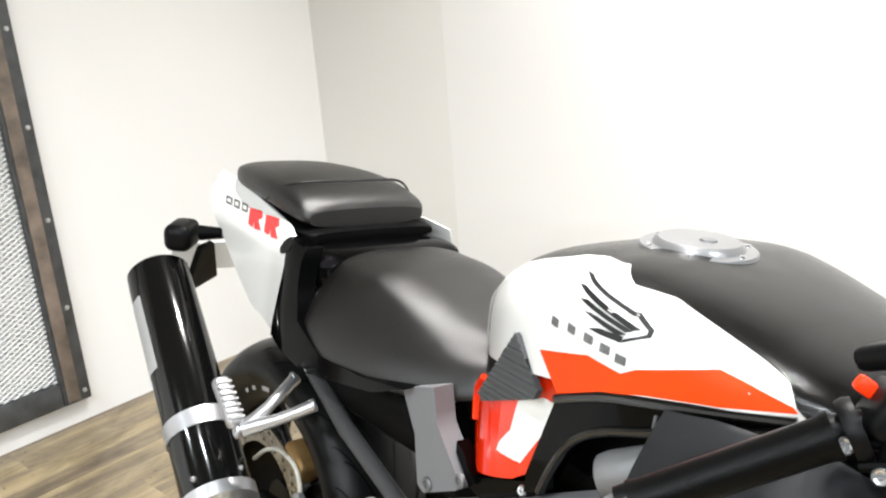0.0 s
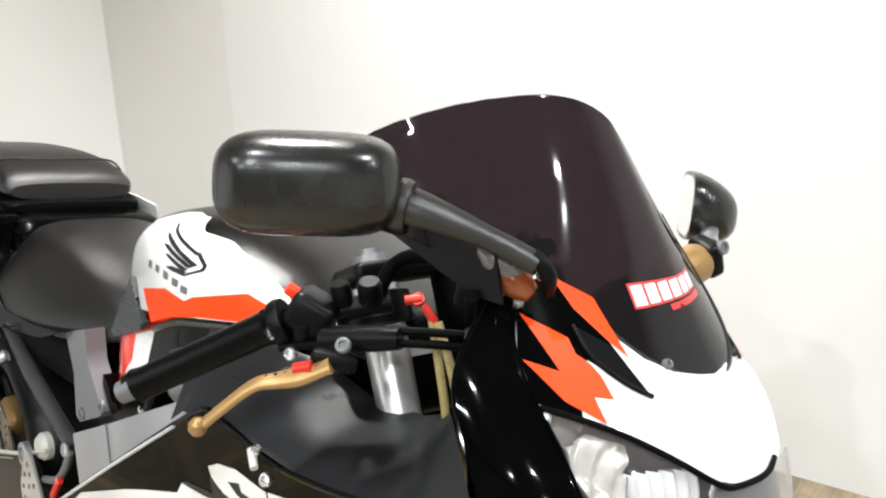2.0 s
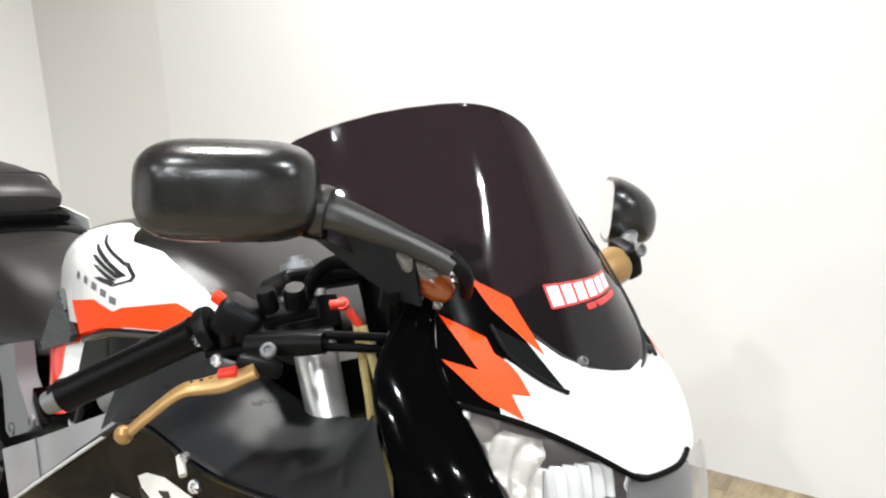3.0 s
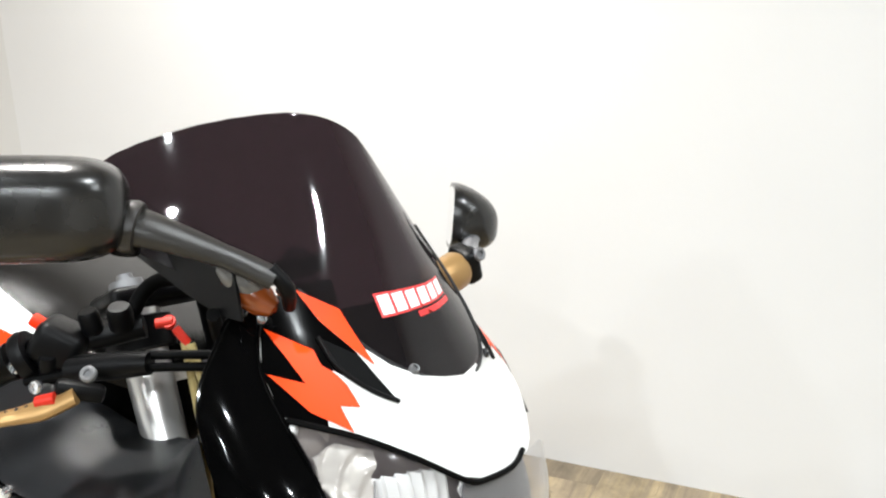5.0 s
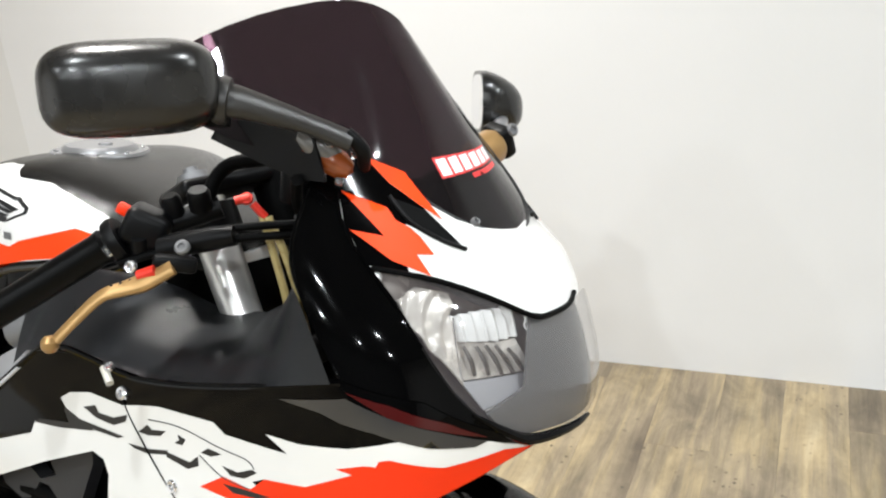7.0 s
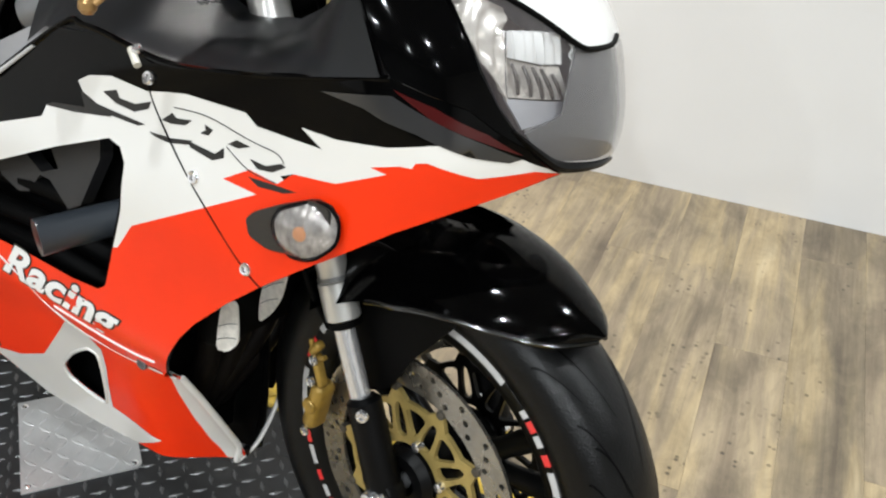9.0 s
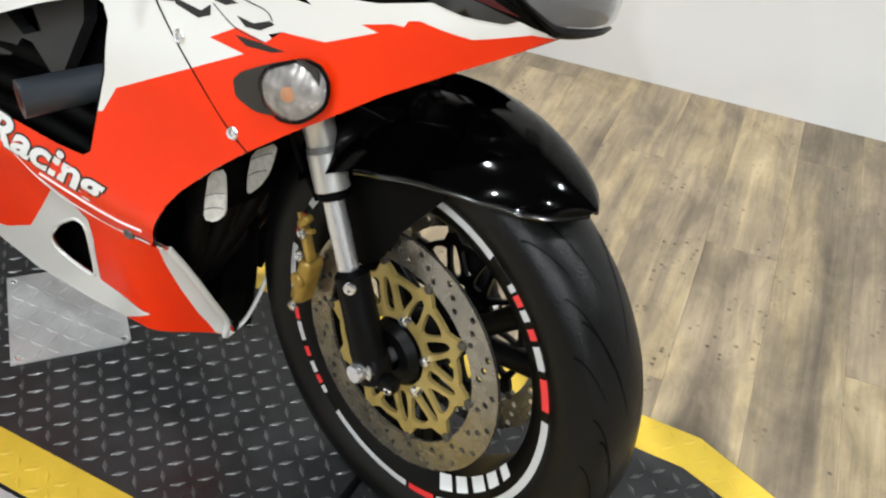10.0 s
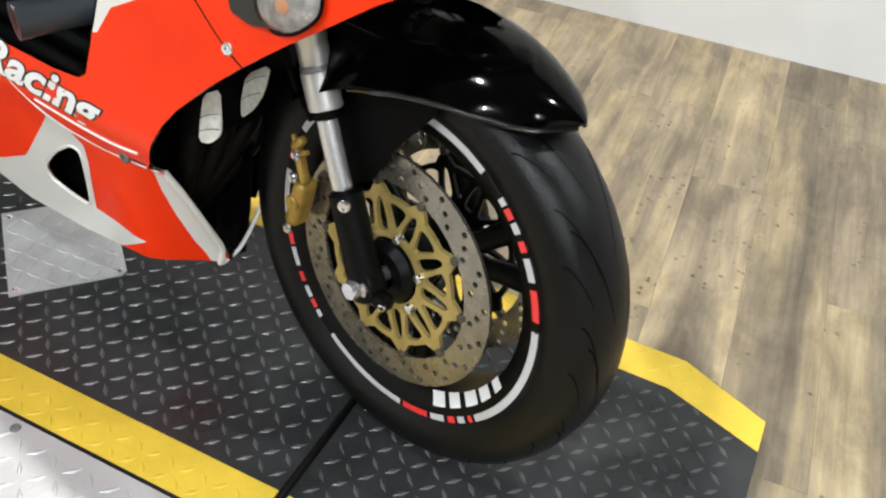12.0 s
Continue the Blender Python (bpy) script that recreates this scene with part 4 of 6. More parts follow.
part("facet_edge", tube([on_nose(-0.1345, 0.8615, -0.010), on_nose(-0.141, 0.8395, -0.012), on_nose(-0.144, 0.806, -0.012)], 0.0012, 6, 2), chrome, headlight)
part("corner_stud", lathe([(0, 0.004), (0.004, 0.003), (0.006, 0)], Matrix.Translation(on_nose(-0.176, 0.900, -0.008)) @ pose(0, 0, 0, 0, 90, 0), 12), reflector, headlight)
part("divider", sheet([(-0.058, 0.8515), (-0.075, 0.826), (-0.089, 0.7915), (-0.133, 0.776), (-0.118, 0.758), (-0.09, 0.7465), (-0.03, 0.740), (0.036, 0.7385), (0.036, 0.8485), (-0.03, 0.8495)], on_nose, -0.005, 0.002, 0.012), lamp_grey, headlight, "smoky grey centre of the cover")
part("chin", tube(ride([(-0.150, 0.780), (-0.119, 0.756), (-0.094, 0.743), (-0.06, 0.738), (-0.02, 0.7355), (0.012, 0.735)], on_nose, 0.0), [0.002, 0.005, 0.006, 0.0055, 0.004, 0.002], 8, 5), black_gloss, headlight, "black chin below the cover")
SCREEN = [(0, 0.918), (-0.02, 0.921), (-0.048, 0.928), (-0.074, 0.940), (-0.094, 0.957), (-0.111, 0.98), (-0.123, 1.0), (-0.146, 1.014), (-0.175, 1.005), (-0.192, 1.012), (-0.205, 1.03), (-0.203, 1.07), (-0.187, 1.094), (-0.158, 1.116), (-0.118, 1.136), (-0.07, 1.148), (-0.042, 1.148), (-0.020, 1.143)]
SCREEN_FAR = [(-0.002, 1.133), (0.012, 1.117), (0.030, 1.092), (0.052, 1.065), (0.075, 1.040), (0.095, 1.015), (0.100, 0.99), (0.088, 0.955), (0.066, 0.935), (0.042, 0.924), (0.020, 0.920)]
windscreen = part("windscreen", sheet(rounded(SCREEN + SCREEN_FAR, 0.25), on_screen, 0.003, 0.003, 0.010), screen, bike, "dark smoked windscreen")
part("screen_edge", tube(ride(SCREEN[:7], on_screen, 0.003), 0.0016, 6, 3), black_mark, windscreen)
part("screen_edge", tube(ride(SCREEN_FAR[:3:-1], on_screen, 0.003), 0.0022, 6, 3), black_mark, windscreen)
screw(on_screen(-0.195, 1.075, 0.005), (0.3, -0.2, 0.3), 0.006, chrome, windscreen)
screw(on_nose(0.072, 0.925, 0.003), (1, 0.6, 0.4), 0.005, black_mark, windscreen)
# sponsor mark: plain pale blocks with a red rim and a red bar
for k in range(6):
    y0 = -0.064 + k * 0.0165
    z0, h = 0.978 + 0.10 * (y0 + 0.064), 0.0155 - 0.0008 * k
    part("sponsor_block", sheet([(y0, z0), (y0 + 0.0132, z0 + 0.0013), (y0 + 0.0142, z0 + h + 0.0013), (y0 + 0.001, z0 + h)], on_screen, 0.0038, 0, 0.006), white_mark, windscreen, "pale block of a sponsor mark")
    part("sponsor_rim", sheet([(y0 - 0.0022, z0 - 0.0020), (y0 + 0.0150, z0 - 0.0007), (y0 + 0.0162, z0 + h + 0.0030), (y0 - 0.0012, z0 + h + 0.0018)], on_screen, 0.0034, 0, 0.006), red_mark, windscreen)
part("sponsor_bar", sheet([(-0.024, 0.9735), (0.036, 0.9795), (0.036, 0.9840), (-0.024, 0.9780)], on_screen, 0.0036, 0, 0.006), red_mark, windscreen)

# dark inner panel between fairing and fork
STATIONS = [[(-0.50, -0.226, 0.735), (-0.50, -0.212, 0.775), (-0.495, -0.198, 0.81), (-0.485, -0.188, 0.845)], [(-0.455, -0.236, 0.763), (-0.452, -0.218, 0.79), (-0.445, -0.198, 0.82), (-0.435, -0.180, 0.852)],
            [(-0.36, -0.234, 0.776), (-0.355, -0.215, 0.80), (-0.345, -0.19, 0.830), (-0.333, -0.16, 0.852)], [(-0.30, -0.233, 0.772), (-0.30, -0.205, 0.795), (-0.30, -0.165, 0.818), (-0.305, -0.13, 0.832)],
            [(-0.25, -0.232, 0.770), (-0.25, -0.20, 0.795), (-0.258, -0.15, 0.808), (-0.270, -0.112, 0.812)], [(-0.16, -0.234, 0.783), (-0.165, -0.205, 0.803), (-0.185, -0.155, 0.810), (-0.212, -0.10, 0.815)],
            [(-0.08, -0.236, 0.80), (-0.10, -0.215, 0.82), (-0.135, -0.18, 0.825), (-0.165, -0.125, 0.838)], [(-0.012, -0.235, 0.816), (-0.055, -0.226, 0.885), (-0.078, -0.208, 0.885), (-0.126, -0.16, 0.856)]]
for side in (1, -1):
    rows = []
    for k in range(len(STATIONS) - 1):
        for f in range(4):
            rows.append([Vector(a).lerp(Vector(b), f / 4) for a, b in zip(STATIONS[k], STATIONS[k + 1])])
    rows.append([Vector(a) for a in STATIONS[-1]])
    rows = [[vec(p.x, p.y * side, p.z) for p in spline(r, 4)] for r in rows]
    bm = loft(bmesh.new(), rows, False, False)
    bmesh.ops.solidify(bm, geom=bm.faces[:], thickness=0.003)
    part("inner_panel", bm, duct_grey, bike, "dark grey plastic inner panel", 60)

# tank
TX = [-0.85, -0.81, -0.74, -0.66, -0.58, -0.52, -0.45, -0.38, -0.31, -0.26]
TOP = [0.868, 0.902, 0.936, 0.955, 0.960, 0.949, 0.932, 0.914, 0.892, 0.872]
HALF = [0.085, 0.125, 0.163, 0.186, 0.201, 0.196, 0.172, 0.157, 0.136, 0.106]
LOW = [0.80, 0.79, 0.805, 0.822, 0.838, 0.849, 0.858, 0.866, 0.866, 0.860]
COVER_X = [-0.79, -0.72, -0.68, -0.66, -0.632, -0.59, -0.56, -0.541, -0.519, -0.454, -0.393, -0.379, -0.375, -0.26]
COVER_Z = [0.908, 0.931, 0.942, 0.948, 0.952, 0.953, 0.942, 0.94, 0.937, 0.916, 0.897, 0.884, 0.875, 0.85]


def tank_half(x, z):
    t, w, b = (knots(x, TX, k) for k in (TOP, HALF, LOW))
    f = min(max((z - b) / (t - b), 0), 0.9995)
    power, ease = (float(np.interp(x, [-0.6, -0.42], k)) for k in ([5, 3.2], [0.27, 0.46]))
    return w * (1 - f ** power) ** ease


def on_tank(x, z, off):
    return vec(x, -tank_half(x, z) - off, z)


def tank_skin(x0, x1, low, off, steps=40):
    rings = []
    for x in np.linspace(x0, x1, steps):
        t, b = knots(x, TX, TOP), low(x)
        zs = [b + (t - b) * math.sin(math.pi / 2 * i / 16) for i in range(17)]
        right = [(-tank_half(x, z) - off * (1 - ((z - b) / (t - b)) ** 4), z + off * ((z - b) / (t - b)) ** 2) for z in zs]
        rings.append([vec(x, y, z) for y, z in right] + [vec(x, -y, z) for y, z in right[::-1]])
    return rings


part("tank", loft(bmesh.new(), tank_skin(-0.85, -0.26, lambda x: knots(x, TX, LOW), 0)), white_paint, bike, "white fuel tank with a satin black upper cover")
part("tank_cover", loft(bmesh.new(), tank_skin(-0.79, -0.262, lambda x: float(np.interp(x, COVER_X, COVER_Z)), 0.0015, 70), False, False), tank_black, bike, "satin black tank cover")
TANK_RED = [(-0.653, 0.852), (-0.574, 0.872), (-0.533, 0.866), (-0.518, 0.874), (-0.447, 0.893), (-0.379, 0.879), (-0.375, 0.875), (-0.442, 0.86), (-0.507, 0.852), (-0.555, 0.841), (-0.615, 0.818)]
part("red_band", sheet(TANK_RED, on_tank, 0.0008, 0, 0.01), orange_paint, bike, "fluorescent orange band along the tank")
WING = [[(-0.627, 0.944), (-0.614, 0.943), (-0.535, 0.923), (-0.541, 0.922)], [(-0.62, 0.934), (-0.608, 0.934), (-0.528, 0.912), (-0.536, 0.91)], [(-0.607, 0.923), (-0.596, 0.924), (-0.535, 0.909), (-0.542, 0.907)], [(-0.595, 0.914), (-0.584, 0.914), (-0.54, 0.905), (-0.549, 0.902)], [(-0.583, 0.9), (-0.57, 0.903), (-0.542, 0.902), (-0.544, 0.897), (-0.567, 0.898)], [(-0.543, 0.925), (-0.537, 0.925), (-0.517, 0.914), (-0.517, 0.908), (-0.543, 0.897), (-0.541, 0.9), (-0.521, 0.909), (-0.521, 0.913)]]
for bar in WING:
    part("emblem_bar", sheet([(x + 0.005, z - 0.002) for x, z in grown(bar, 0.0004)], on_tank, 0.0008, 0, 0.008), black_mark, bike, "dark bar of the tank emblem")
for x, z in ((-0.637, 0.890), (-0.608, 0.891), (-0.582, 0.889), (-0.560, 0.885), (-0.541, 0.880)):
    part("emblem_block", sheet([(x, z + 0.0040), (x + 0.0120, z + 0.0025), (x + 0.0120, z - 0.0060), (x, z - 0.0050)], on_tank, 0.0008, 0, 0.008), emblem_grey, bike, "grey block below the emblem")
cap_m = Matrix.Translation((-0.604, -0.008, 0.9585)) @ pose(0, 0, 0, 2, 2, 0)
cap = part("filler_cap", lathe([(0, 0.010), (0.045, 0.0095), (0.049, 0.006), (0.051, 0.002), (0.064, 0.0015), (0.066, -0.003)], cap_m, 48), cap_grey, bike, "silver filler cap")
part("lock", lathe([(0, 0.0122), (0.009, 0.012), (0.010, 0.0095)], cap_m @ pose(0.012, 0, 0), 16), cast_grey, cap)
for k in range(6):
    a = 2 * math.pi * k / 6
    screw(cap_m @ vec(0.057 * math.cos(a), 0.057 * math.sin(a), 0.001), (0, 0, 1), 0.004, chrome, cap)
# knee pad: ribbed triangle
PAD = [(-0.697, 0.857), (-0.649, 0.807), (-0.654, 0.796), (-0.75, 0.759), (-0.759, 0.766)]


def on_knee(x, z, off):
    return vec(x, -0.178 - 0.10 * (x + 0.70) - off, z)


part("knee_pad", sheet(PAD, lambda x, z, o: on_knee(x, z, o + 0.0012 * math.sin(z * 2 * math.pi / 0.0075)), 0.006, 0.008, 0.003), pad_grey, bike, "ribbed grey rubber knee pad")
# red side cover below the seat nose
COVER = [(-0.811, 0.732), (-0.797, 0.755), (-0.767, 0.778), (-0.718, 0.794), (-0.677, 0.844), (-0.666, 0.845), (-0.633, 0.811), (-0.64, 0.783), (-0.677, 0.696), (-0.694, 0.684), (-0.77, 0.658), (-0.782, 0.665), (-0.789, 0.678), (-0.805, 0.708)]
part("side_cover", sheet(COVER, lambda x, z, o: vec(x, -0.174 - o + 4 * (x + 0.71) ** 2, z), 0, 0.02, 0.012), red_gloss, bike, "glossy red side cover with white flash")
part("white_flash", sheet([(-0.694, 0.778), (-0.662, 0.791), (-0.640, 0.784), (-0.684, 0.707), (-0.723, 0.708), (-0.719, 0.72), (-0.702, 0.74)], lambda x, z, o: vec(x, -0.174 - o + 4 * (x + 0.71) ** 2, z), 0.0008, 0, 0.01), white_paint, bike)
part("cover_foot", sheet([(-0.803, 0.686), (-0.787, 0.676), (-0.778, 0.660), (-0.767, 0.654), (-0.69, 0.682), (-0.663, 0.692), (-0.665, 0.664), (-0.748, 0.630), (-0.780, 0.640), (-0.803, 0.658)], lambda x, z, o: vec(x, -0.168 - o, z), 0, 0.02, 0.02), black_gloss, bike, "gloss black foot of the side cover")
screw(vec(-0.678, -0.170, 0.676), (0, -1, 0.2), 0.0065, chrome)
part("cover_lip", tube([(-0.805, -0.139, 0.708), (-0.811, -0.135, 0.732), (-0.797, -0.145, 0.757), (-0.767, -0.163, 0.780)], 0.004, 8, 4), red_paint, bike)

# main frame, engine mass and the parts below the tank


def side_plate(name, poly, y0, slope, x0, thick, mat, label="", rounds=1, holes=(), both=False):
    for s in ((1, -1) if both else (1,)):
        part(name, sheet(rounded(poly, 0.2, rounds) if rounds else poly, lambda x, z, o, s=s: vec(x, s * (y0 + slope * (x - x0) - o), z), 0, thick, 0.02, holes), mat, bike, label)


side_plate("frame_spar", [(-0.83, 0.592), (-0.697, 0.657), (-0.500, 0.757), (-0.487, 0.757), (-0.478, 0.735), (-0.482, 0.710), (-0.60, 0.640), (-0.79, 0.500)], -0.200, -0.03, -0.77, 0.05, frame_grey, "silver-grey frame spar", 0, (), True)
part("spar_line", tube([(-0.715, -0.2030, 0.650), (-0.690, -0.2040, 0.585)], 0.0012, 5, 1), grey_mark, bike)
side_plate("frame_joint", [(-0.907, 0.723), (-0.840, 0.745), (-0.829, 0.70), (-0.797, 0.664), (-0.776, 0.640), (-0.784, 0.631), (-0.848, 0.600), (-0.862, 0.606), (-0.874, 0.67)], -0.180, 0.0, -0.8, 0.03, joint_grey, "grey frame casting with two bolts", 0, (), True)
for x, z in ((-0.840, 0.616), (-0.776, 0.648)):
    screw(vec(x, -0.181, z), (0, -1, 0), 0.0095, cast_grey, bike, "bolt")
BEAM = [(-0.627, 0.809), (-0.565, 0.834), (-0.515, 0.845), (-0.444, 0.857), (-0.374, 0.871), (-0.344, 0.879), (-0.378, 0.855), (-0.431, 0.838), (-0.505, 0.814), (-0.56, 0.795), (-0.599, 0.767), (-0.625, 0.727), (-0.64, 0.693), (-0.667, 0.681), (-0.665, 0.706), (-0.641, 0.772)]
beam_y = lambda x: float(np.interp(x, [-0.65, -0.55, -0.45, -0.35], [0.180, 0.188, 0.168, 0.150]))
for side in (-1, 1):
    part("black_frame", sheet(BEAM, lambda x, z, o, side=side: vec(x, side * (beam_y(x) + o), z), 0, 0.022, 0.02), black_gloss, bike, "gloss black frame beam below the tank")
    for line in (BEAM[12:5:-1], BEAM[:5]):
        part("beam_lip", tube([vec(x, side * (beam_y(x) + 0.001), z - 0.004 * (line[0] == BEAM[0])) for x, z in line], 0.0052, 10, 4), guard_lip, bike)
side_plate("duct_panel", [(-0.50, 0.832), (-0.430, 0.842), (-0.425, 0.773), (-0.478, 0.755), (-0.502, 0.775)], -0.178, 0, 0, 0.01, satin_black, "dark grey duct panel below the tank", 0)
part("panel_edge", tube([(-0.500, -0.1795, 0.832), (-0.503, -0.1795, 0.776), (-0.478, -0.1795, 0.756)], 0.0018, 6, 2), cast_grey, bike)
# plain fillers for engine and airbox, black so that the openings look shaded
part("engine", block((0.50, 0.26, 0.34), pose(-0.62, 0, 0.50, 0, -8, 0), 0.05, 4), matte_black, bike, "plain filler block for the engine, black for the shade there")
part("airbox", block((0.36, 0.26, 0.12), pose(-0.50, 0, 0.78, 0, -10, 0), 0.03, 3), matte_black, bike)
part("reservoir", lathe([(0, 0), (0.022, 0), (0.024, 0.01), (0.024, 0.05), (0.02, 0.06), (0, 0.062)], pose(-0.545, -0.19, 0.755, 0, 65, 20), 24), cast_grey, bike, "grey cylinder below the tank")
# parts seen through the engine opening
side_plate("engine_mount", [(-0.66, 0.60), (-0.50, 0.635), (-0.44, 0.62), (-0.50, 0.50), (-0.56, 0.55), (-0.60, 0.50), (-0.66, 0.52)], -0.165, 0, 0, 0.02, mount_grey, "dark cast engine mount", 1, ([(-0.60, 0.565), (-0.545, 0.585), (-0.53, 0.56), (-0.565, 0.545)],))
slider = part("frame_slider", tube([(-0.40, -0.15, 0.540), (-0.435, -0.215, 0.524), (-0.452, -0.255, 0.516)], [0.021, 0.022, 0.023], 28, 1), slider_grey, bike, "dark blue-grey round frame slider")
part("slider_bore", lathe([(0, 0.0), (0.012, 0.0005)], Matrix.Translation((-0.4522, -0.2555, 0.516)) @ Vector((-0.38, -0.9, -0.18)).to_track_quat("Z", "Y").to_matrix().to_4x4(), 20), black_mark, slider)
for k, (y, z) in enumerate(((-0.15, 0.46), (-0.14, 0.505), (-0.15, 0.42))):
    part("engine_hose", tube([(-0.72, y, z), (-0.55, y - 0.01, z + 0.015), (-0.42, y + 0.03, z - 0.02), (-0.36, -0.05, z - 0.05)], 0.016, 12, 5), matte_black, bike)
# radiator and exhaust headers behind the front wheel
part("radiator", block((0.035, 0.30, 0.26), pose(-0.30, 0, 0.53, 0, -14, 0), 0.006), matte_black, bike, "black radiator")
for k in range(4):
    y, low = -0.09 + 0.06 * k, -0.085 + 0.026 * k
    part("header_pipe", tube([(-0.36, y, 0.47), (-0.325, y, 0.38), (-0.355, low, 0.26), (-0.42, low * 0.8, 0.19), (-0.60, low * 0.6, 0.16)], 0.017, 14, 5), pipe_dark, bike, "exhaust header pipe, near black for the shade of the recess")
# pale lined pieces added for the bright floor and wall beyond the gap
for y, shape, cracks in ((-0.154, [(-0.251, 0.472), (-0.228, 0.485), (-0.223, 0.450), (-0.222, 0.428), (-0.237, 0.411), (-0.256, 0.407), (-0.255, 0.440)], ((-0.254, 0.440, -0.225, 0.455), (-0.2545, 0.422, -0.224, 0.435))),
                         (-0.082, [(-0.213, 0.506), (-0.250, 0.480), (-0.255, 0.444), (-0.253, 0.418), (-0.234, 0.438), (-0.220, 0.465)], ((-0.250, 0.469, -0.218, 0.490), (-0.253, 0.446, -0.225, 0.464)))):
    gap_piece = part("gap_patch", sheet(rounded(shape, 0.2), lambda x, z, o, y=y: vec(x, y - o, z), 0, 0.003, 0.01), gap_pale, bike, "pale patch for the bright background seen between the pipes")
    for xa, za, xb, zb in cracks:
        part("patch_line", tube([(xa, y - 0.0005, za), ((xa + xb) / 2, y - 0.0005, (za + zb) / 2 + 0.002), (xb, y - 0.0005, zb)], 0.0006, 5, 2), cast_grey, gap_piece)
# added panel: blocks the far gap with the dark of the shaded inside
part("inner_side", sheet([(-0.62, 0.42), (-0.40, 0.40), (-0.352, 0.34), (-0.350, 0.24), (-0.365, 0.185), (-0.44, 0.165), (-0.62, 0.165)], lambda x, z, o: vec(x, 0.10 + o, z), 0, 0.003, 0.03), matte_black, bike, "added black panel that closes the view through the belly pan")
part("inner_cowl", sheet([(-0.16, 0.33), (0.16, 0.33), (0.20, 0.50), (0.205, 0.66), (-0.205, 0.66), (-0.20, 0.50)], lambda y, z, o: vec(-0.43 + 0.25 * (z - 0.33) + o, y, z), 0, 0.004, 0.03), matte_black, bike)

# seats and tail


def body(sections, n=36, power=2.6, crown=0.0):
    """Rounded sections along the machine: x, half width, bottom, top."""
    keys = [Vector(s) for s in sections]
    fine = []
    for i in range(len(keys) - 1):
        a, b, c, d = keys[max(i - 1, 0)], keys[i], keys[i + 1], keys[min(i + 2, len(keys) - 1)]
        for k in range(4):
            t = k / 4
            fine.append(0.5 * (2 * b + (c - a) * t + (2 * a - 5 * b + 4 * c - d) * t * t + (3 * b - a - 3 * c + d) * t ** 3))
    rings = []
    for x, w, b, t in fine + [keys[-1]]:
        ring = []
        for i in range(n):
            a = 2 * math.pi * i / n
            c, s = math.cos(a), math.sin(a)
            y = w * math.copysign(abs(c) ** (2 / power), c)
            ring.append(vec(x, y + middle(x), (b + t) / 2 + (t - b) / 2 * math.copysign(abs(s) ** (2 / power), s) + crown * (1 - (y / w) ** 2) * (s > 0)))
        rings.append(ring)
    return loft(bmesh.new(), rings)


SEAT = [(-1.186, 0.115, 0.765, 0.815), (-1.178, 0.150, 0.725, 0.836), (-1.15, 0.172, 0.706, 0.848), (-1.05, 0.176, 0.698, 0.842), (-0.98, 0.170, 0.700, 0.824), (-0.92, 0.158, 0.704, 0.806), (-0.85, 0.134, 0.714, 0.793), (-0.79, 0.105, 0.730, 0.790), (-0.765, 0.07, 0.75, 0.785)]


def seat_rings():
    """Flat top, a sloping side facet and a tucked lower edge."""
    rings = []
    for x in np.linspace(-1.186, -0.765, 44):
        soft = np.linspace(-0.022, 0.022, 9) * min(1, (x + 1.186) / 0.03)
        w, b, t = (float(np.mean(np.interp(x + soft, [k[0] for k in SEAT], [k[n] for k in SEAT]))) for n in (1, 2, 3))
        h = t - b
        half = spline([vec(x, 0, t), vec(x, 0.28 * w, t - 0.001), vec(x, 0.48 * w, t - 0.006), vec(x, 0.64 * w, t - 0.018), vec(x, 0.80 * w, b + 0.62 * h), vec(x, 0.93 * w, b + 0.39 * h), vec(x, w, b + 0.18 * h), vec(x, 0.985 * w, b + 0.04 * h), vec(x, 0.85 * w, b)], 4)
        rings.append([vec(p.x, middle(x) - p.y, p.z) for p in half[::-1]] + [vec(p.x, middle(x) + p.y, p.z) for p in half[1:]])
    return rings


part("rider_seat", loft(bmesh.new(), seat_rings()), vinyl, bike, "black vinyl rider seat with bevelled sides", 70)
pillion = part("pillion_seat", body([(-1.575, 0.050, 0.897, 0.912), (-1.555, 0.074, 0.890, 0.928), (-1.50, 0.094, 0.884, 0.938), (-1.40, 0.110, 0.878, 0.940), (-1.32, 0.118, 0.870, 0.932), (-1.255, 0.118, 0.864, 0.912), (-1.237, 0.108, 0.866, 0.895)], 36, 3.4), vinyl, bike, "black vinyl passenger seat pad with a seam")
part("piping", tube([(-1.37, -0.150, 0.892), (-1.335, -0.146, 0.917), (-1.30, -0.118, 0.930), (-1.29, -0.033, 0.9315), (-1.29, 0.055, 0.930), (-1.29, 0.082, 0.91)], 0.0022, 6, 6), black_mark, pillion)
part("seat_base", body([(-1.58, 0.045, 0.875, 0.892), (-1.47, 0.09, 0.862, 0.886), (-1.35, 0.118, 0.850, 0.873), (-1.23, 0.122, 0.845, 0.866), (-1.215, 0.10, 0.848, 0.862)], 28, 4), matte_black, bike)
part("seat_hump", body([(-1.24, 0.140, 0.80, 0.846), (-1.19, 0.138, 0.78, 0.848), (-1.16, 0.132, 0.78, 0.842), (-1.15, 0.12, 0.78, 0.83)], 28, 5), black_gloss, bike, "gloss black cowl between the seats")
TAIL_Z, TAIL_Y = [0.68, 0.74, 0.85, 0.875, 0.905], [0.198, 0.198, 0.180, 0.150, 0.120]


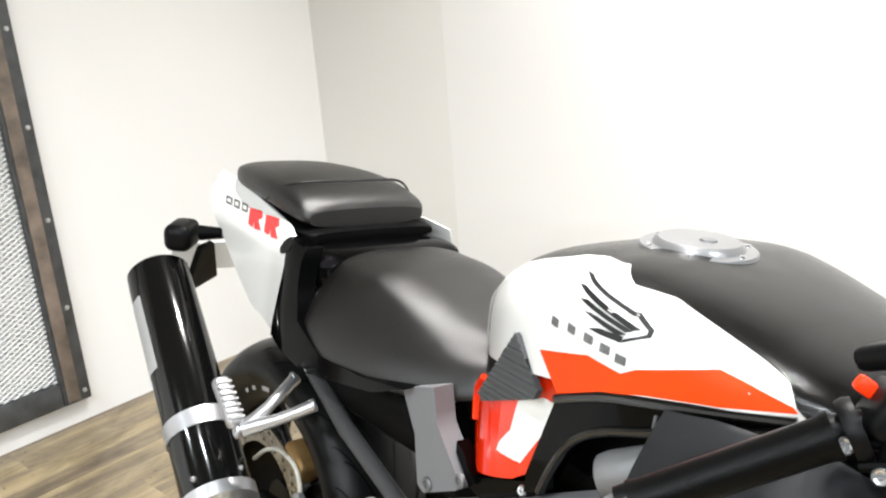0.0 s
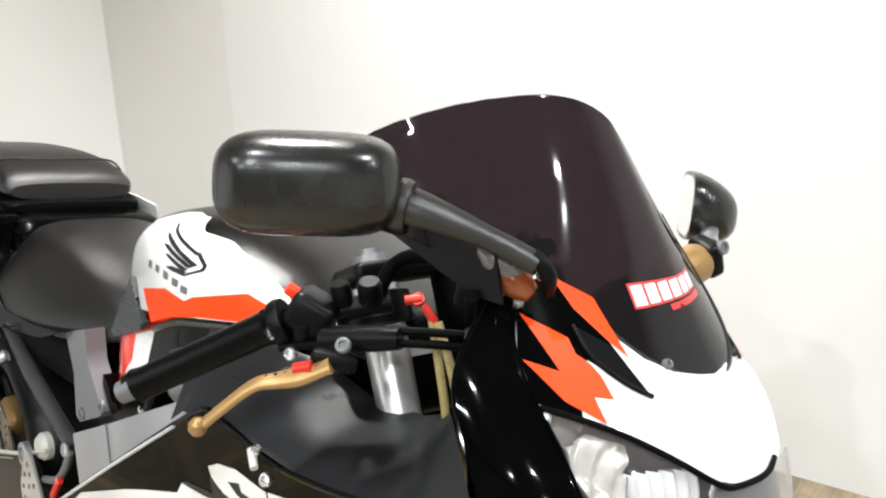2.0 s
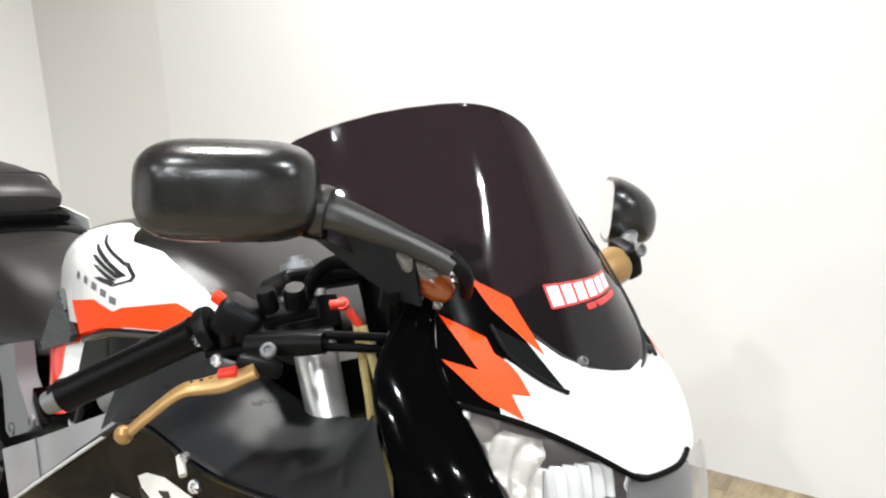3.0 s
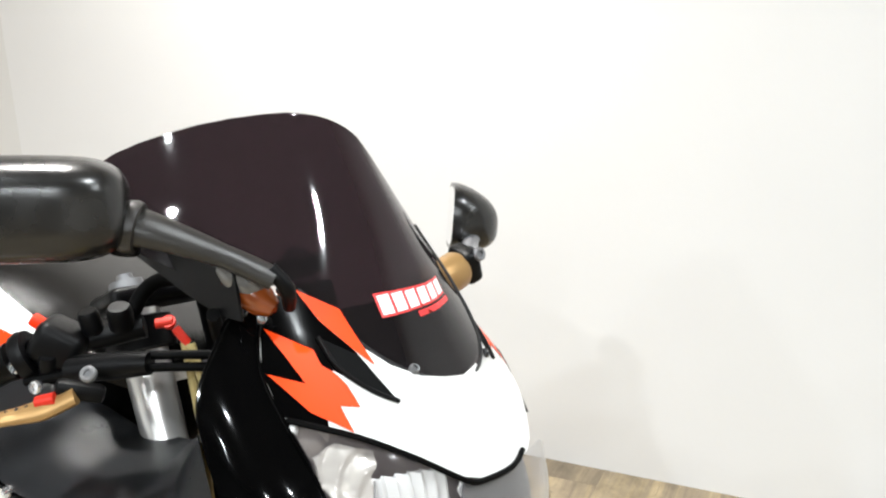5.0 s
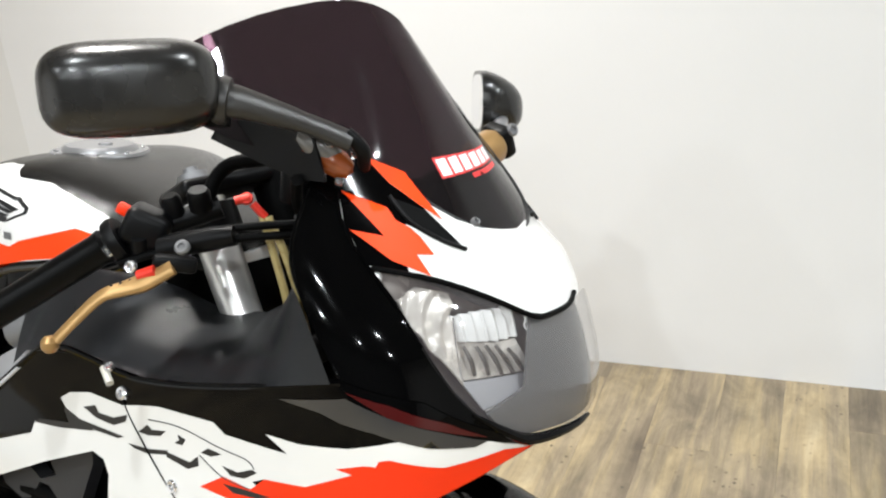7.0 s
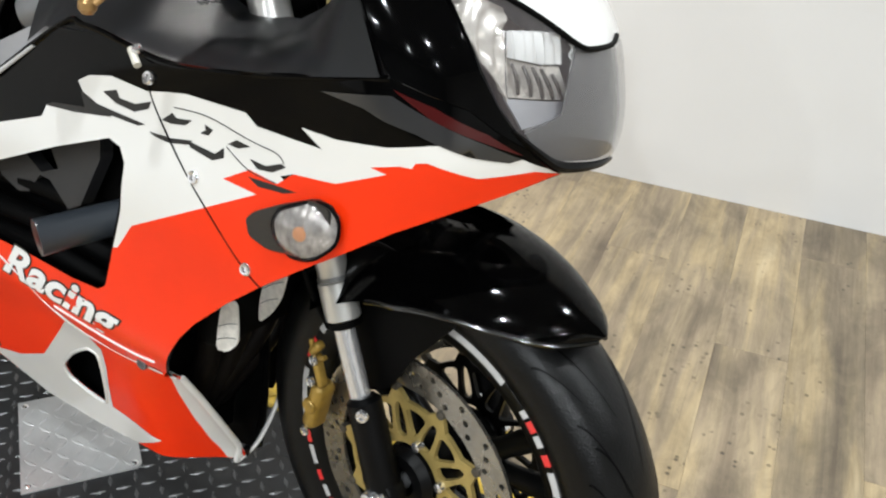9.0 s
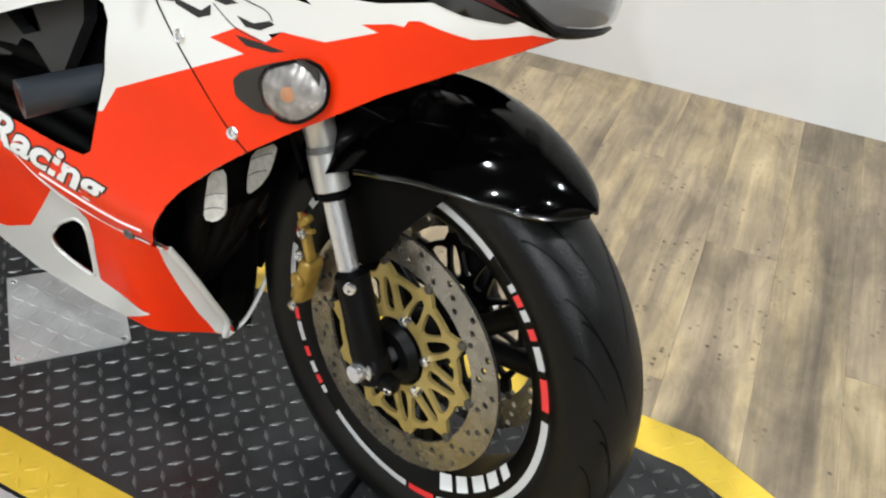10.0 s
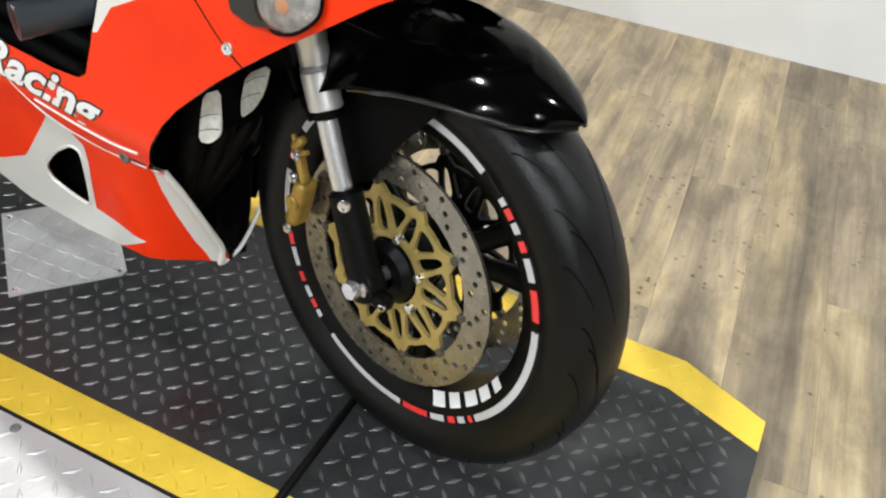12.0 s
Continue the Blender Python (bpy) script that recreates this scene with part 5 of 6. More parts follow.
def tail_half(x, z):
    return knots(z, TAIL_Z, TAIL_Y) * float(np.interp(x, [-1.62, -1.54, -1.284, -1.2, -1.12], [0.60, 0.64, 0.79, 0.88, 0.885]))


def on_tail(x, z, off):
    return vec(x, middle(x) - tail_half(x, z) - off, z)


TAIL = [(-1.613, 0.908), (-1.624, 0.872), (-1.559, 0.831), (-1.39, 0.743), (-1.348, 0.723), (-1.251, 0.706), (-1.226, 0.751), (-1.215, 0.816), (-1.207, 0.855), (-1.251, 0.867), (-1.40, 0.884), (-1.53, 0.900)]
TRIM = [(-1.225, 0.858), (-1.165, 0.852), (-1.164, 0.80), (-1.150, 0.748), (-1.08, 0.715), (-0.974, 0.718), (-0.88, 0.731), (-0.95, 0.704), (-1.129, 0.676), (-1.245, 0.700), (-1.228, 0.751), (-1.217, 0.816)]
TRIM_LOW = [(x, min(z, 0.785)) for x, z in TRIM]
for f, trim in ((on_tail, TRIM), (lambda x, z, o: vec(x, middle(x) + tail_half(x, z) + o, z), TRIM_LOW)):
    part("tail_cowl", sheet(TAIL, f, 0, 0.004, 0.016), white_paint, bike, "white tail cowl with red and grey marks")
    part("seat_trim", sheet(trim, f, 0.002, 0.03, 0.014), black_gloss, bike, "gloss black trim below the seat")
part("tail_top", body([(-1.63, 0.045, 0.87, 0.90), (-1.59, 0.06, 0.82, 0.905), (-1.46, 0.08, 0.78, 0.885), (-1.30, 0.11, 0.76, 0.862)], 24, 3), white_paint, bike)
for k, (x0, x1) in enumerate(((-1.545, -1.513), (-1.506, -1.476), (-1.469, -1.439))):
    part("tail_mark", sheet([(x0, 0.872), (x1, 0.871), (x1 + 0.014, 0.860), (x0 + 0.016, 0.860)], on_tail, 0.0008, 0, 0.01, [[(x0 + 0.010, 0.8690), (x1 - 0.005, 0.8685), (x1 + 0.003, 0.8630), (x0 + 0.016, 0.8632)]]), grey_mark, bike, "grey mark on the tail")
for x0 in (-1.428, -1.358):
    part("tail_mark", sheet([(x0, 0.869), (x0 + 0.05, 0.871), (x0 + 0.066, 0.862), (x0 + 0.055, 0.858), (x0 + 0.083, 0.845), (x0 + 0.055, 0.843), (x0 + 0.043, 0.853), (x0 + 0.047, 0.844), (x0 + 0.026, 0.845)], on_tail, 0.0008, 0, 0.01), red_mark, bike, "red mark on the tail")
part("seat_lock", sheet(rounded([(-1.250, 0.833), (-1.240, 0.855), (-1.216, 0.861), (-1.206, 0.845), (-1.228, 0.831)], 0.25), on_tail, 0.003, 0.01, 0.01), black_gloss, bike)
part("grab_knob", lathe([(0, 0.012), (0.006, 0.011), (0.008, 0.006), (0.008, 0)], pose(-1.245, 0.122, 0.827, -70, 0, 0), 14), chrome, bike)
rear_signal = part("rear_turn_signal", tube([(-1.49, -0.135, 0.808), (-1.52, -0.16, 0.806), (-1.55, -0.19, 0.803)], [0.012, 0.010, 0.014], 14, 1), matte_black, bike, "black rear turn signal on a short stalk")
part("lamp_body", block((0.050, 0.072, 0.050), pose(-1.572, -0.216, 0.797, 6, 0, 48), 0.016, 4), satin_black, rear_signal)
bracket = part("number_plate_bracket", slab([(-0.06, -0.045), (0.05, -0.06), (0.075, 0.05), (0.03, 0.055)], 0, 0.012), matte_black, bike, "black number plate bracket with a pale plate edge")
bracket.data.transform(pose(-1.70, -0.105, 0.705, 65, 0, -52))
part("plate_edge", block((0.004, 0.15, 0.075), pose(-1.77, -0.085, 0.705, 0, 28, -8), 0.0015, 1), white_mark, bracket)

# passenger peg, struts and rear parts
side_peg = part("peg_bracket", tube([(-1.195, -0.180, 0.640), (-1.172, -0.235, 0.612), (-1.178, -0.272, 0.580)], [0.010, 0.009, 0.013], 12, 3), alu, bike, "silver passenger peg bracket")
part("arm", tube([(-1.112, -0.190, 0.627), (-1.14, -0.235, 0.603), (-1.178, -0.272, 0.580)], [0.010, 0.009, 0.013], 12, 3), alu, side_peg)
for p in ((-1.195, -0.185, 0.640), (-1.112, -0.196, 0.627), (-1.178, -0.285, 0.578)):
    screw(vec(*p), (0, -1, 0), 0.010, alu, side_peg, "bolt")
peg = part("peg", block((0.022, 0.026, 0.085), pose(-1.215, -0.283, 0.612, 0, -52, 0), 0.007, 3), alu, side_peg, "folded ribbed peg")
for k in range(7):
    part("rib", block((0.003, 0.027, 0.006), pose(-1.215, -0.283, 0.612, 0, -52, 0) @ pose(0.0115, 0, -0.034 + 0.0105 * k), 0.001, 1), cast_grey, peg)
part("subframe_strut", tube([(-1.16, -0.17, 0.665), (-1.05, -0.174, 0.61), (-0.875, -0.176, 0.548)], [0.013, 0.013, 0.012], 14, 1, None, 0.8), strut_dark, bike, "dark grey diagonal subframe strut")
screw(vec(-0.875, -0.19, 0.548), (0, -1, 0), 0.012, alu, bike, "bolt")
part("subframe", tube([(-0.85, -0.10, 0.70), (-1.1, -0.12, 0.69), (-1.45, -0.09, 0.80)], 0.018, 12, 3), matte_black, bike)
part("under_tray", body([(-1.70, 0.05, 0.80, 0.83), (-1.4, 0.10, 0.68, 0.76), (-1.15, 0.14, 0.62, 0.72), (-0.85, 0.13, 0.60, 0.72)], 20, 4), matte_black, bike)
GUARD_HOLES = ((-0.957, 0.498), (-0.966, 0.478), (-0.946, 0.485), (-0.968, 0.458), (-0.948, 0.465), (-0.929, 0.473), (-0.961, 0.440), (-0.942, 0.446), (-0.922, 0.453), (-0.944, 0.425), (-0.925, 0.431), (-0.907, 0.438))
part("heel_guard", sheet(rounded([(-0.966, 0.519), (-0.950, 0.522), (-0.915, 0.485), (-0.884, 0.450), (-0.905, 0.425), (-0.945, 0.403), (-0.968, 0.425), (-0.982, 0.455), (-0.976, 0.490)], 0.15), lambda x, z, o: vec(x, -0.215 - o, z), 0, 0.004, 0.012, [[(x - 0.004, z - 0.004), (x + 0.004, z - 0.004), (x + 0.004, z + 0.004), (x - 0.004, z + 0.004)] for x, z in GUARD_HOLES]), alu, bike, "drilled silver heel guard")
foot_plate = part("foot_plate", sheet(rounded([(-0.850, 0.455), (-0.832, 0.470), (-0.800, 0.470), (-0.695, 0.425), (-0.690, 0.380), (-0.800, 0.372), (-0.838, 0.410)], 0.15), lambda x, z, o: vec(x, -0.222 - o, z), 0, 0.006, 0.014, [circle(0.007, 12, 0, -0.822, 0.450), circle(0.006, 12, 0, -0.775, 0.425)]), plate_silver, bike, "silver foot control plate with bolts")
for x, z in ((-0.800, 0.455), (-0.812, 0.420), (-0.745, 0.410), (-0.735, 0.430)):
    screw(vec(x, -0.2285, z), (0, -1, 0), 0.006, chrome, foot_plate, "bolt")
foot_peg = part("foot_peg", tube([(-0.905, -0.215, 0.380), (-0.925, -0.235, 0.384), (-0.930, -0.318, 0.384), (-0.930, -0.322, 0.384)], [0.010, 0.012, 0.012, 0.009], 16, 1), alu, bike, "silver rider peg with a rubber top")
part("rubber_top", block((0.026, 0.075, 0.008), pose(-0.930, -0.279, 0.3975), 0.003, 2), grip_rubber, foot_peg)
part("peg_link", tube([(-0.905, -0.215, 0.380), (-0.885, -0.218, 0.405), (-0.845, -0.221, 0.425)], 0.010, 12, 3), alu, foot_peg)
part("peg_link", tube([(-0.905, -0.216, 0.430), (-0.890, -0.218, 0.380), (-0.885, -0.215, 0.300)], [0.009, 0.010, 0.008], 12, 3), alu, foot_peg)
part("brake_rod", tube([(-0.925, -0.200, 0.483), (-0.880, -0.200, 0.500), (-0.850, -0.200, 0.530), (-0.836, -0.200, 0.560)], 0.006, 10, 4), cast_grey, bike, "dark brake pedal rod")
part("return_spring", tube([(-0.855, -0.206, 0.510), (-0.876, -0.206, 0.478)], 0.006, 10, 1), red_anod, bike, "small red return spring")
part("hose_guide", lathe([(0, 0.012), (0.016, 0.011), (0.022, 0.004), (0.022, -0.006), (0.010, -0.010)], pose(-0.950, -0.190, 0.526, 90, 0, 0), 20), hose_pale, bike, "pale round hose guide")
part("rear_brake_hose", tube([(-1.291, -0.20, 0.470), (-1.248, -0.20, 0.503), (-1.199, -0.20, 0.520), (-1.153, -0.20, 0.515), (-1.134, -0.20, 0.489), (-1.129, -0.20, 0.456), (-1.064, -0.20, 0.474), (-0.981, -0.20, 0.505), (-0.916, -0.20, 0.534)], 0.0036, 10, 6), hose_pale, bike, "pale rear brake hose")
part("hose_clip", lathe([(0.011, -0.006), (0.014, -0.005), (0.014, 0.005), (0.011, 0.006)], pose(-1.125, -0.205, 0.468, 90, 0, 0), 20, closed=True), alu, bike)
part("hose_clip", lathe([(0.012, -0.006), (0.019, -0.005), (0.019, 0.005), (0.012, 0.006)], pose(-0.99, -0.205, 0.502, 90, 0, 0), 20, closed=True), alu, bike)
part("hugger", sheet([(-1.275, 0.383), (-1.16, 0.432), (-1.03, 0.478), (-0.995, 0.468), (-0.993, 0.377), (-1.02, 0.335), (-1.10, 0.324)], lambda x, z, o: vec(x, -0.19 - o, z), 0, 0.015, 0.02), duct_grey, bike, "black swingarm guard")
part("guard_edge", tube([(-1.275, -0.206, 0.383), (-1.16, -0.206, 0.432), (-1.04, -0.206, 0.475)], 0.0018, 6, 3), alu, bike)
part("swingarm", tube([(-0.85, -0.13, 0.40), (-1.1, -0.15, 0.36), (-1.40, -0.14, 0.315)], [0.045, 0.04, 0.035], 16, 3, None, 0.6), satin_black, bike, "black swingarm")
part("swingarm", tube([(-0.85, 0.13, 0.40), (-1.1, 0.15, 0.36), (-1.40, 0.14, 0.315)], [0.045, 0.04, 0.035], 16, 3, None, 0.6), satin_black, bike)

# exhaust: muffler, strap and link pipe
top_end, low_end = vec(-1.596, -0.253, 0.726), vec(-1.225, -0.287, 0.434)
way = (low_end - top_end).normalized()
muffler = part("muffler", tube([top_end, top_end + way * 0.006, top_end + way * 0.05, low_end - way * 0.01, low_end], [0.049, 0.055, 0.056, 0.056, 0.052], 40, 1), muffler_black, bike, "gloss black round muffler with a silver strap")
quat = way.to_track_quat("Z", "Y").to_matrix().to_4x4()
at = lambda d: Matrix.Translation(top_end + way * d) @ quat
part("end_cap", lathe([(0, -0.012), (0.024, -0.012), (0.027, -0.006), (0.043, -0.004), (0.046, 0.001)], at(0), 32), alu, muffler)
part("strap", lathe([(0.0565, -0.015), (0.0585, -0.015), (0.0585, 0.015), (0.0565, 0.015)], at(0.335), 48, closed=True), alu, muffler, "silver muffler strap")
rows = []
outward = at(0).to_3x3().inverted() @ vec(-0.10, -1, 0.1)
for a in math.atan2(outward.y, outward.x) + np.linspace(-0.42, 0.42, 8):
    rows.append([at(d) @ vec(0.0567 * math.cos(a), 0.0567 * math.sin(a), 0) for d in (0.07, 0.22)])
part("label_plate", loft(bmesh.new(), rows, False, False), plate_pale, muffler, "pale maker's plate with unreadable print")
part("collar", lathe([(0.052, -0.014), (0.061, -0.012), (0.061, 0.010), (0.046, 0.014), (0.033, 0.03)], at(0.465), 40), alu, muffler, "silver end collar")
for d, a in ((0.445, -1.0), (0.445, 1.0), (0.445, 2.4)):
    screw(at(d) @ vec(0.0565 * math.cos(a), 0.0565 * math.sin(a), -0.01), at(d).to_3x3() @ vec(math.cos(a), math.sin(a), 0), 0.005, chrome, muffler)
link = part("link_pipe", tube([low_end - way * 0.01, (-1.13, -0.28, 0.415), (-1.07, -0.26, 0.375), (-1.014, -0.235, 0.330), (-0.985, -0.20, 0.280), (-0.90, -0.12, 0.215), (-0.75, -0.08, 0.19)], [0.032, 0.030, 0.029, 0.029, 0.028, 0.027, 0.027], 24, 6), titan, bike, "heat-stained exhaust link pipe")

# front wheel, fork and mudguard turn with the steering
axis = vec(-math.sin(radians(24)), 0, math.cos(radians(24)))
HUB = vec(0, 0, 0.298)
turned = Matrix.Translation(HUB) @ Matrix.Rotation(radians(STEER), 4, axis) @ Matrix.Translation(-HUB)
front_m = turned @ Matrix.Translation(HUB) @ pose(0, 0, 0, 90)   # local z along the axle, to the right
rear_m = pose(-1.40, -0.038, 0.310, 90)


def leg(s, y, back=0.0):
    return turned @ (HUB + axis * s + vec(0, y, 0) - vec(math.cos(radians(24)), 0, math.sin(radians(24))) * back)


def tyre_profile(R, half, bead):
    out = [(bead, -half * 0.78), (bead + 0.010, -half * 0.90)]
    for i in range(19):
        a = math.pi * (i / 18)
        out.append((bead + 0.026 + (R - bead - 0.026) * math.sin(a) ** 0.72, -half * math.cos(a)))
    return out + [(bead + 0.010, half * 0.90), (bead, half * 0.78), (bead - 0.003, 0)]


def flat_on(m, z):
    return lambda u, v, o: m @ vec(u, v, z + o)


def wheel(name, m, R, half, rim, label, spokes=3):
    w = rim
    rim_ob = part(name, lathe([(0.206, -w), (0.224, -w - 0.002), (0.2285, -w + 0.001), (0.225, -w + 0.005), (0.205, -w + 0.017), (0.197, -0.01), (0.197, 0.01), (0.205, w - 0.017), (0.225, w - 0.005), (0.2285, w - 0.001), (0.224, w + 0.002), (0.206, w), (0.190, w - 0.014), (0.186, 0), (0.190, -w + 0.014)], m, 96, closed=True), wheel_black, bike, label)
    part("tyre", lathe(tyre_profile(R, half, 0.224), m, 120, closed=True), rubber, rim_ob, "black road tyre with curved grooves")
    part("hub", lathe([(0.012, -0.055), (0.045, -0.055), (0.048, -0.03), (0.036, 0), (0.048, 0.03), (0.045, 0.055), (0.012, 0.055)], m, 40, closed=True), wheel_black, rim_ob)
    for k in range(spokes):
        for d in (-0.20, 0.20):
            a = 2 * math.pi * k / spokes + 0.5
            p0 = m @ vec(0.040 * math.cos(a), 0.040 * math.sin(a), 0)
            p1 = m @ vec(0.115 * math.cos(a + d * 0.8), 0.115 * math.sin(a + d * 0.8), 0)
            p2 = m @ vec(0.192 * math.cos(a + d), 0.192 * math.sin(a + d), 0)
            part("spoke", tube([p0, p1, p2], [0.020, 0.014, 0.017], 12, 4), wheel_black, rim_ob)
    return rim_ob


front_wheel = wheel("front_wheel", front_m, 0.300, 0.060, 0.046, "black front wheel with red and white rim tape")
rear_wheel = wheel("rear_wheel", rear_m, 0.310, 0.092, 0.070, "black rear wheel with red and white rim tape")


def grooves(m, R, half, bead, count, parent):
    """Curved tread grooves as narrow inlaid strips."""
    bm = bmesh.new()
    prof = lambda s: (bead + 0.026 + (R - bead - 0.026) * math.sin(math.pi * s) ** 0.72, -half * math.cos(math.pi * s))
    for k in range(count):
        for side in (0, 1):
            a0 = 2 * math.pi * (k + 0.5 * side) / count
            for (s0, s1, d, w, shift) in ((0.47, 0.25, 0.42, 0.0062, 0.0), (0.38, 0.20, 0.30, 0.0052, 0.22), (0.30, 0.13, 0.20, 0.0048, 0.10)):
                rows = []
                for i in range(12):
                    f = i / 11
                    s = s0 + (s1 - s0) * f
                    r, z = prof(s if side == 0 else 1 - s)
                    a = a0 + shift + d * (1 - (1 - f) ** 1.7)
                    dw = w / R * math.sin(math.pi * (0.08 + 0.84 * f)) ** 0.5
                    rows.append([m @ vec((r + 0.0005) * math.cos(a + e * dw), (r + 0.0005) * math.sin(a + e * dw), z * 1.004) for e in (-0.5, 0.5)])
                loft(bm, rows, False, False)
    return tagged(part("tread_groove", bm, matte_black, parent), kind="stuff")


grooves(front_m, 0.300, 0.060, 0.224, 13, front_wheel)
grooves(rear_m, 0.310, 0.092, 0.224, 13, rear_wheel)


def tape(a0, a1, mat, m, w, parent, both=True):
    for s in ((1, -1) if both else (1,)):
        bm = bmesh.new()
        n = max(2, int(abs(a1 - a0) / 4))
        rows = []
        for i in range(n + 1):
            a = radians(a0 + (a1 - a0) * i / n)
            rows.append([m @ vec(r * math.cos(a), r * math.sin(a), s * z) for r, z in ((0.2160, w + 0.0018), (0.2235, w + 0.0028), (0.2272, w + 0.0015))])
        loft(bm, rows, False, False)
        part("rim_tape", bm, mat, parent, "reflective rim tape")


TAPE = [(-163, -158, 1), (-157, -149.5, 0), (-147, -143, 1), (-141, -136.5, 0), (-135.5, -132, 1), (-131, -128, 0), (-120, -81, 0), (-79.5, -67.5, 1), (-65.8, -59, 0), (-57, -53.5, 1), (-52, -48.5, 0), (-46.5, -44.5, 1), (-43, 8.8, 0), (12.5, 23, 1), (25.5, 33, 0), (34.8, 38.3, 1), (40.5, 44, 0), (45, 48.5, 1), (49.5, 52, 0), (61, 100, 0), (103, 112, 1), (118, 150, 0), (155, 165, 1), (170, 192, 0)]
for a0, a1, red in TAPE:
    tape(a0, a1, red_mark if red else tape_silver, front_m, 0.046, front_wheel, False)
for a0, a1, red in TAPE[::2]:
    tape(a0 + 70, a1 + 70, red_mark if red else tape_silver, rear_m, 0.070, rear_wheel, False)
# pale maker's mark inside the rim: plain slanted blocks
for k, wide in enumerate((6.6, 6.0, 7.0, 6.2, 5.0)):
    a = radians(-66 + 9.2 * k)
    bm = bmesh.new()
    rows = [[front_m @ vec(r * math.cos(a + radians(e + lean)), r * math.sin(a + radians(e + lean)), z) for r, z, lean in ((0.1885, 0.0325, 0.0), (0.2045, 0.0460, 2.4))] for e in np.linspace(0, wide, 4)]
    loft(bm, rows, False, False)
    part("rim_block", bm, white_mark, front_wheel, "pale block inside the rim")

# brake discs
drill = []
for k in range(20):
    for j, r in enumerate((0.136, 0.146, 0.156)):
        drill.append(circle(0.0042, 8, 0, r * math.cos(2 * math.pi * (k + 0.30 * j) / 20), r * math.sin(2 * math.pi * (k + 0.30 * j) / 20)))
windows = []
for k in range(10):
    a = 2 * math.pi * k / 10
    P = lambda r, d: (r * math.cos(a + d), r * math.sin(a + d))
    windows.append([P(0.056, 0.14), P(0.075, 0.115), P(0.097, 0.055), P(0.102, 0.0), P(0.097, -0.055), P(0.075, -0.115), P(0.056, -0.14)])
    windows.append([P(0.063, 0.270), P(0.080, 0.180), P(0.0935, 0.135), P(0.0975, 0.20), P(0.0985, 0.314), P(0.0975, 0.43), P(0.0935, 0.493), P(0.080, 0.448), P(0.063, 0.358)])
outer = circle(0.165, 72)
band = sheet(outer, flat_on(Matrix(), 0), 0, 0.0045, 0.014, [circle(0.1250, 60)] + drill)
band_me = ready(band, "brake_disc", disc_steel)
carrier_edge = [(r * math.cos(t), r * math.sin(t)) for r, t in ((0.1055 + 0.0150 * max(0, math.cos(10 * t)) ** 1.3, t) for t in (2 * math.pi * i / 160 for i in range(160)))]
# far-side copy in black: the shade inside the wheel is its colour
shaded_carrier = ready(sheet(carrier_edge, flat_on(Matrix(), 0), 0, 0.006, 0.014, [circle(0.047, 32)] + [rounded(w, 0.2) for w in windows]), "carrier", wheel_black)
carrier = ready(sheet(carrier_edge, flat_on(Matrix(), 0), 0, 0.006, 0.014, [circle(0.047, 32)] + [rounded(w, 0.2) for w in windows]), "carrier", gold_disc)
bobbin = ready(lathe([(0, 0.002), (0.004, 0.002), (0.0055, 0.0015), (0.006, 0), (0.006, -0.007), (0, -0.007)], Matrix(), 14), "bobbin", joint_dark)
pin = ready(lathe([(0, 0.008), (0.004, 0.008), (0.0065, 0.0065), (0.007, 0), (0.007, -0.003)], Matrix(), 12), "disc_bolt", chrome)


def placed(name, me, m, parent, label=""):
    ob = new(name, me)
    ob.parent = parent
    ob.matrix_local = m
    return tagged(ob, label)


for z, turn in ((0.062, 0), (-0.062, 180)):
    placed("brake_disc", band_me, front_m @ pose(0, 0, z, turn), front_wheel, "drilled steel brake disc on a gold carrier")
    for k in range(10):
        a = 2 * math.pi * k / 10
        placed("bobbin", bobbin, front_m @ pose(0, 0, z, turn) @ pose(0.1225 * math.cos(a), 0.1225 * math.sin(a), 0.0015), front_wheel)
    placed("carrier", carrier if turn == 0 else shaded_carrier, front_m @ pose(0, 0, z, turn) @ pose(0, 0, 0.001), front_wheel, "gold disc carrier" if turn == 0 else "disc carrier on the far side, black for the shade there")
    for k in range(6):
        a = 2 * math.pi * k / 6 + 0.35
        placed("disc_bolt", pin, front_m @ pose(0, 0, z, turn) @ pose(0.055 * math.cos(a), 0.055 * math.sin(a), 0.001), front_wheel)
placed("brake_disc", band_me, rear_m @ pose(0, 0, 0.09), rear_wheel)
part("rear_caliper", block((0.07, 0.05, 0.05), pose(-1.31, -0.10, 0.435, 0, 30, 0), 0.012, 3), gold, bike, "gold rear brake caliper")
part("bearing_seal", lathe([(0.020, 0.058), (0.040, 0.058), (0.043, 0.066), (0.036, 0.078), (0.020, 0.078)], front_m, 32, closed=True), satin_black, front_wheel)
axle = part("axle", lathe([(0, 0.135), (0.011, 0.135), (0.0125, 0.131), (0.0125, 0.122), (0.0165, 0.121), (0.0165, 0.112), (0.011, 0.11), (0.011, -0.12), (0, -0.12)], front_m, 24), chrome, bike, "chrome front axle end")

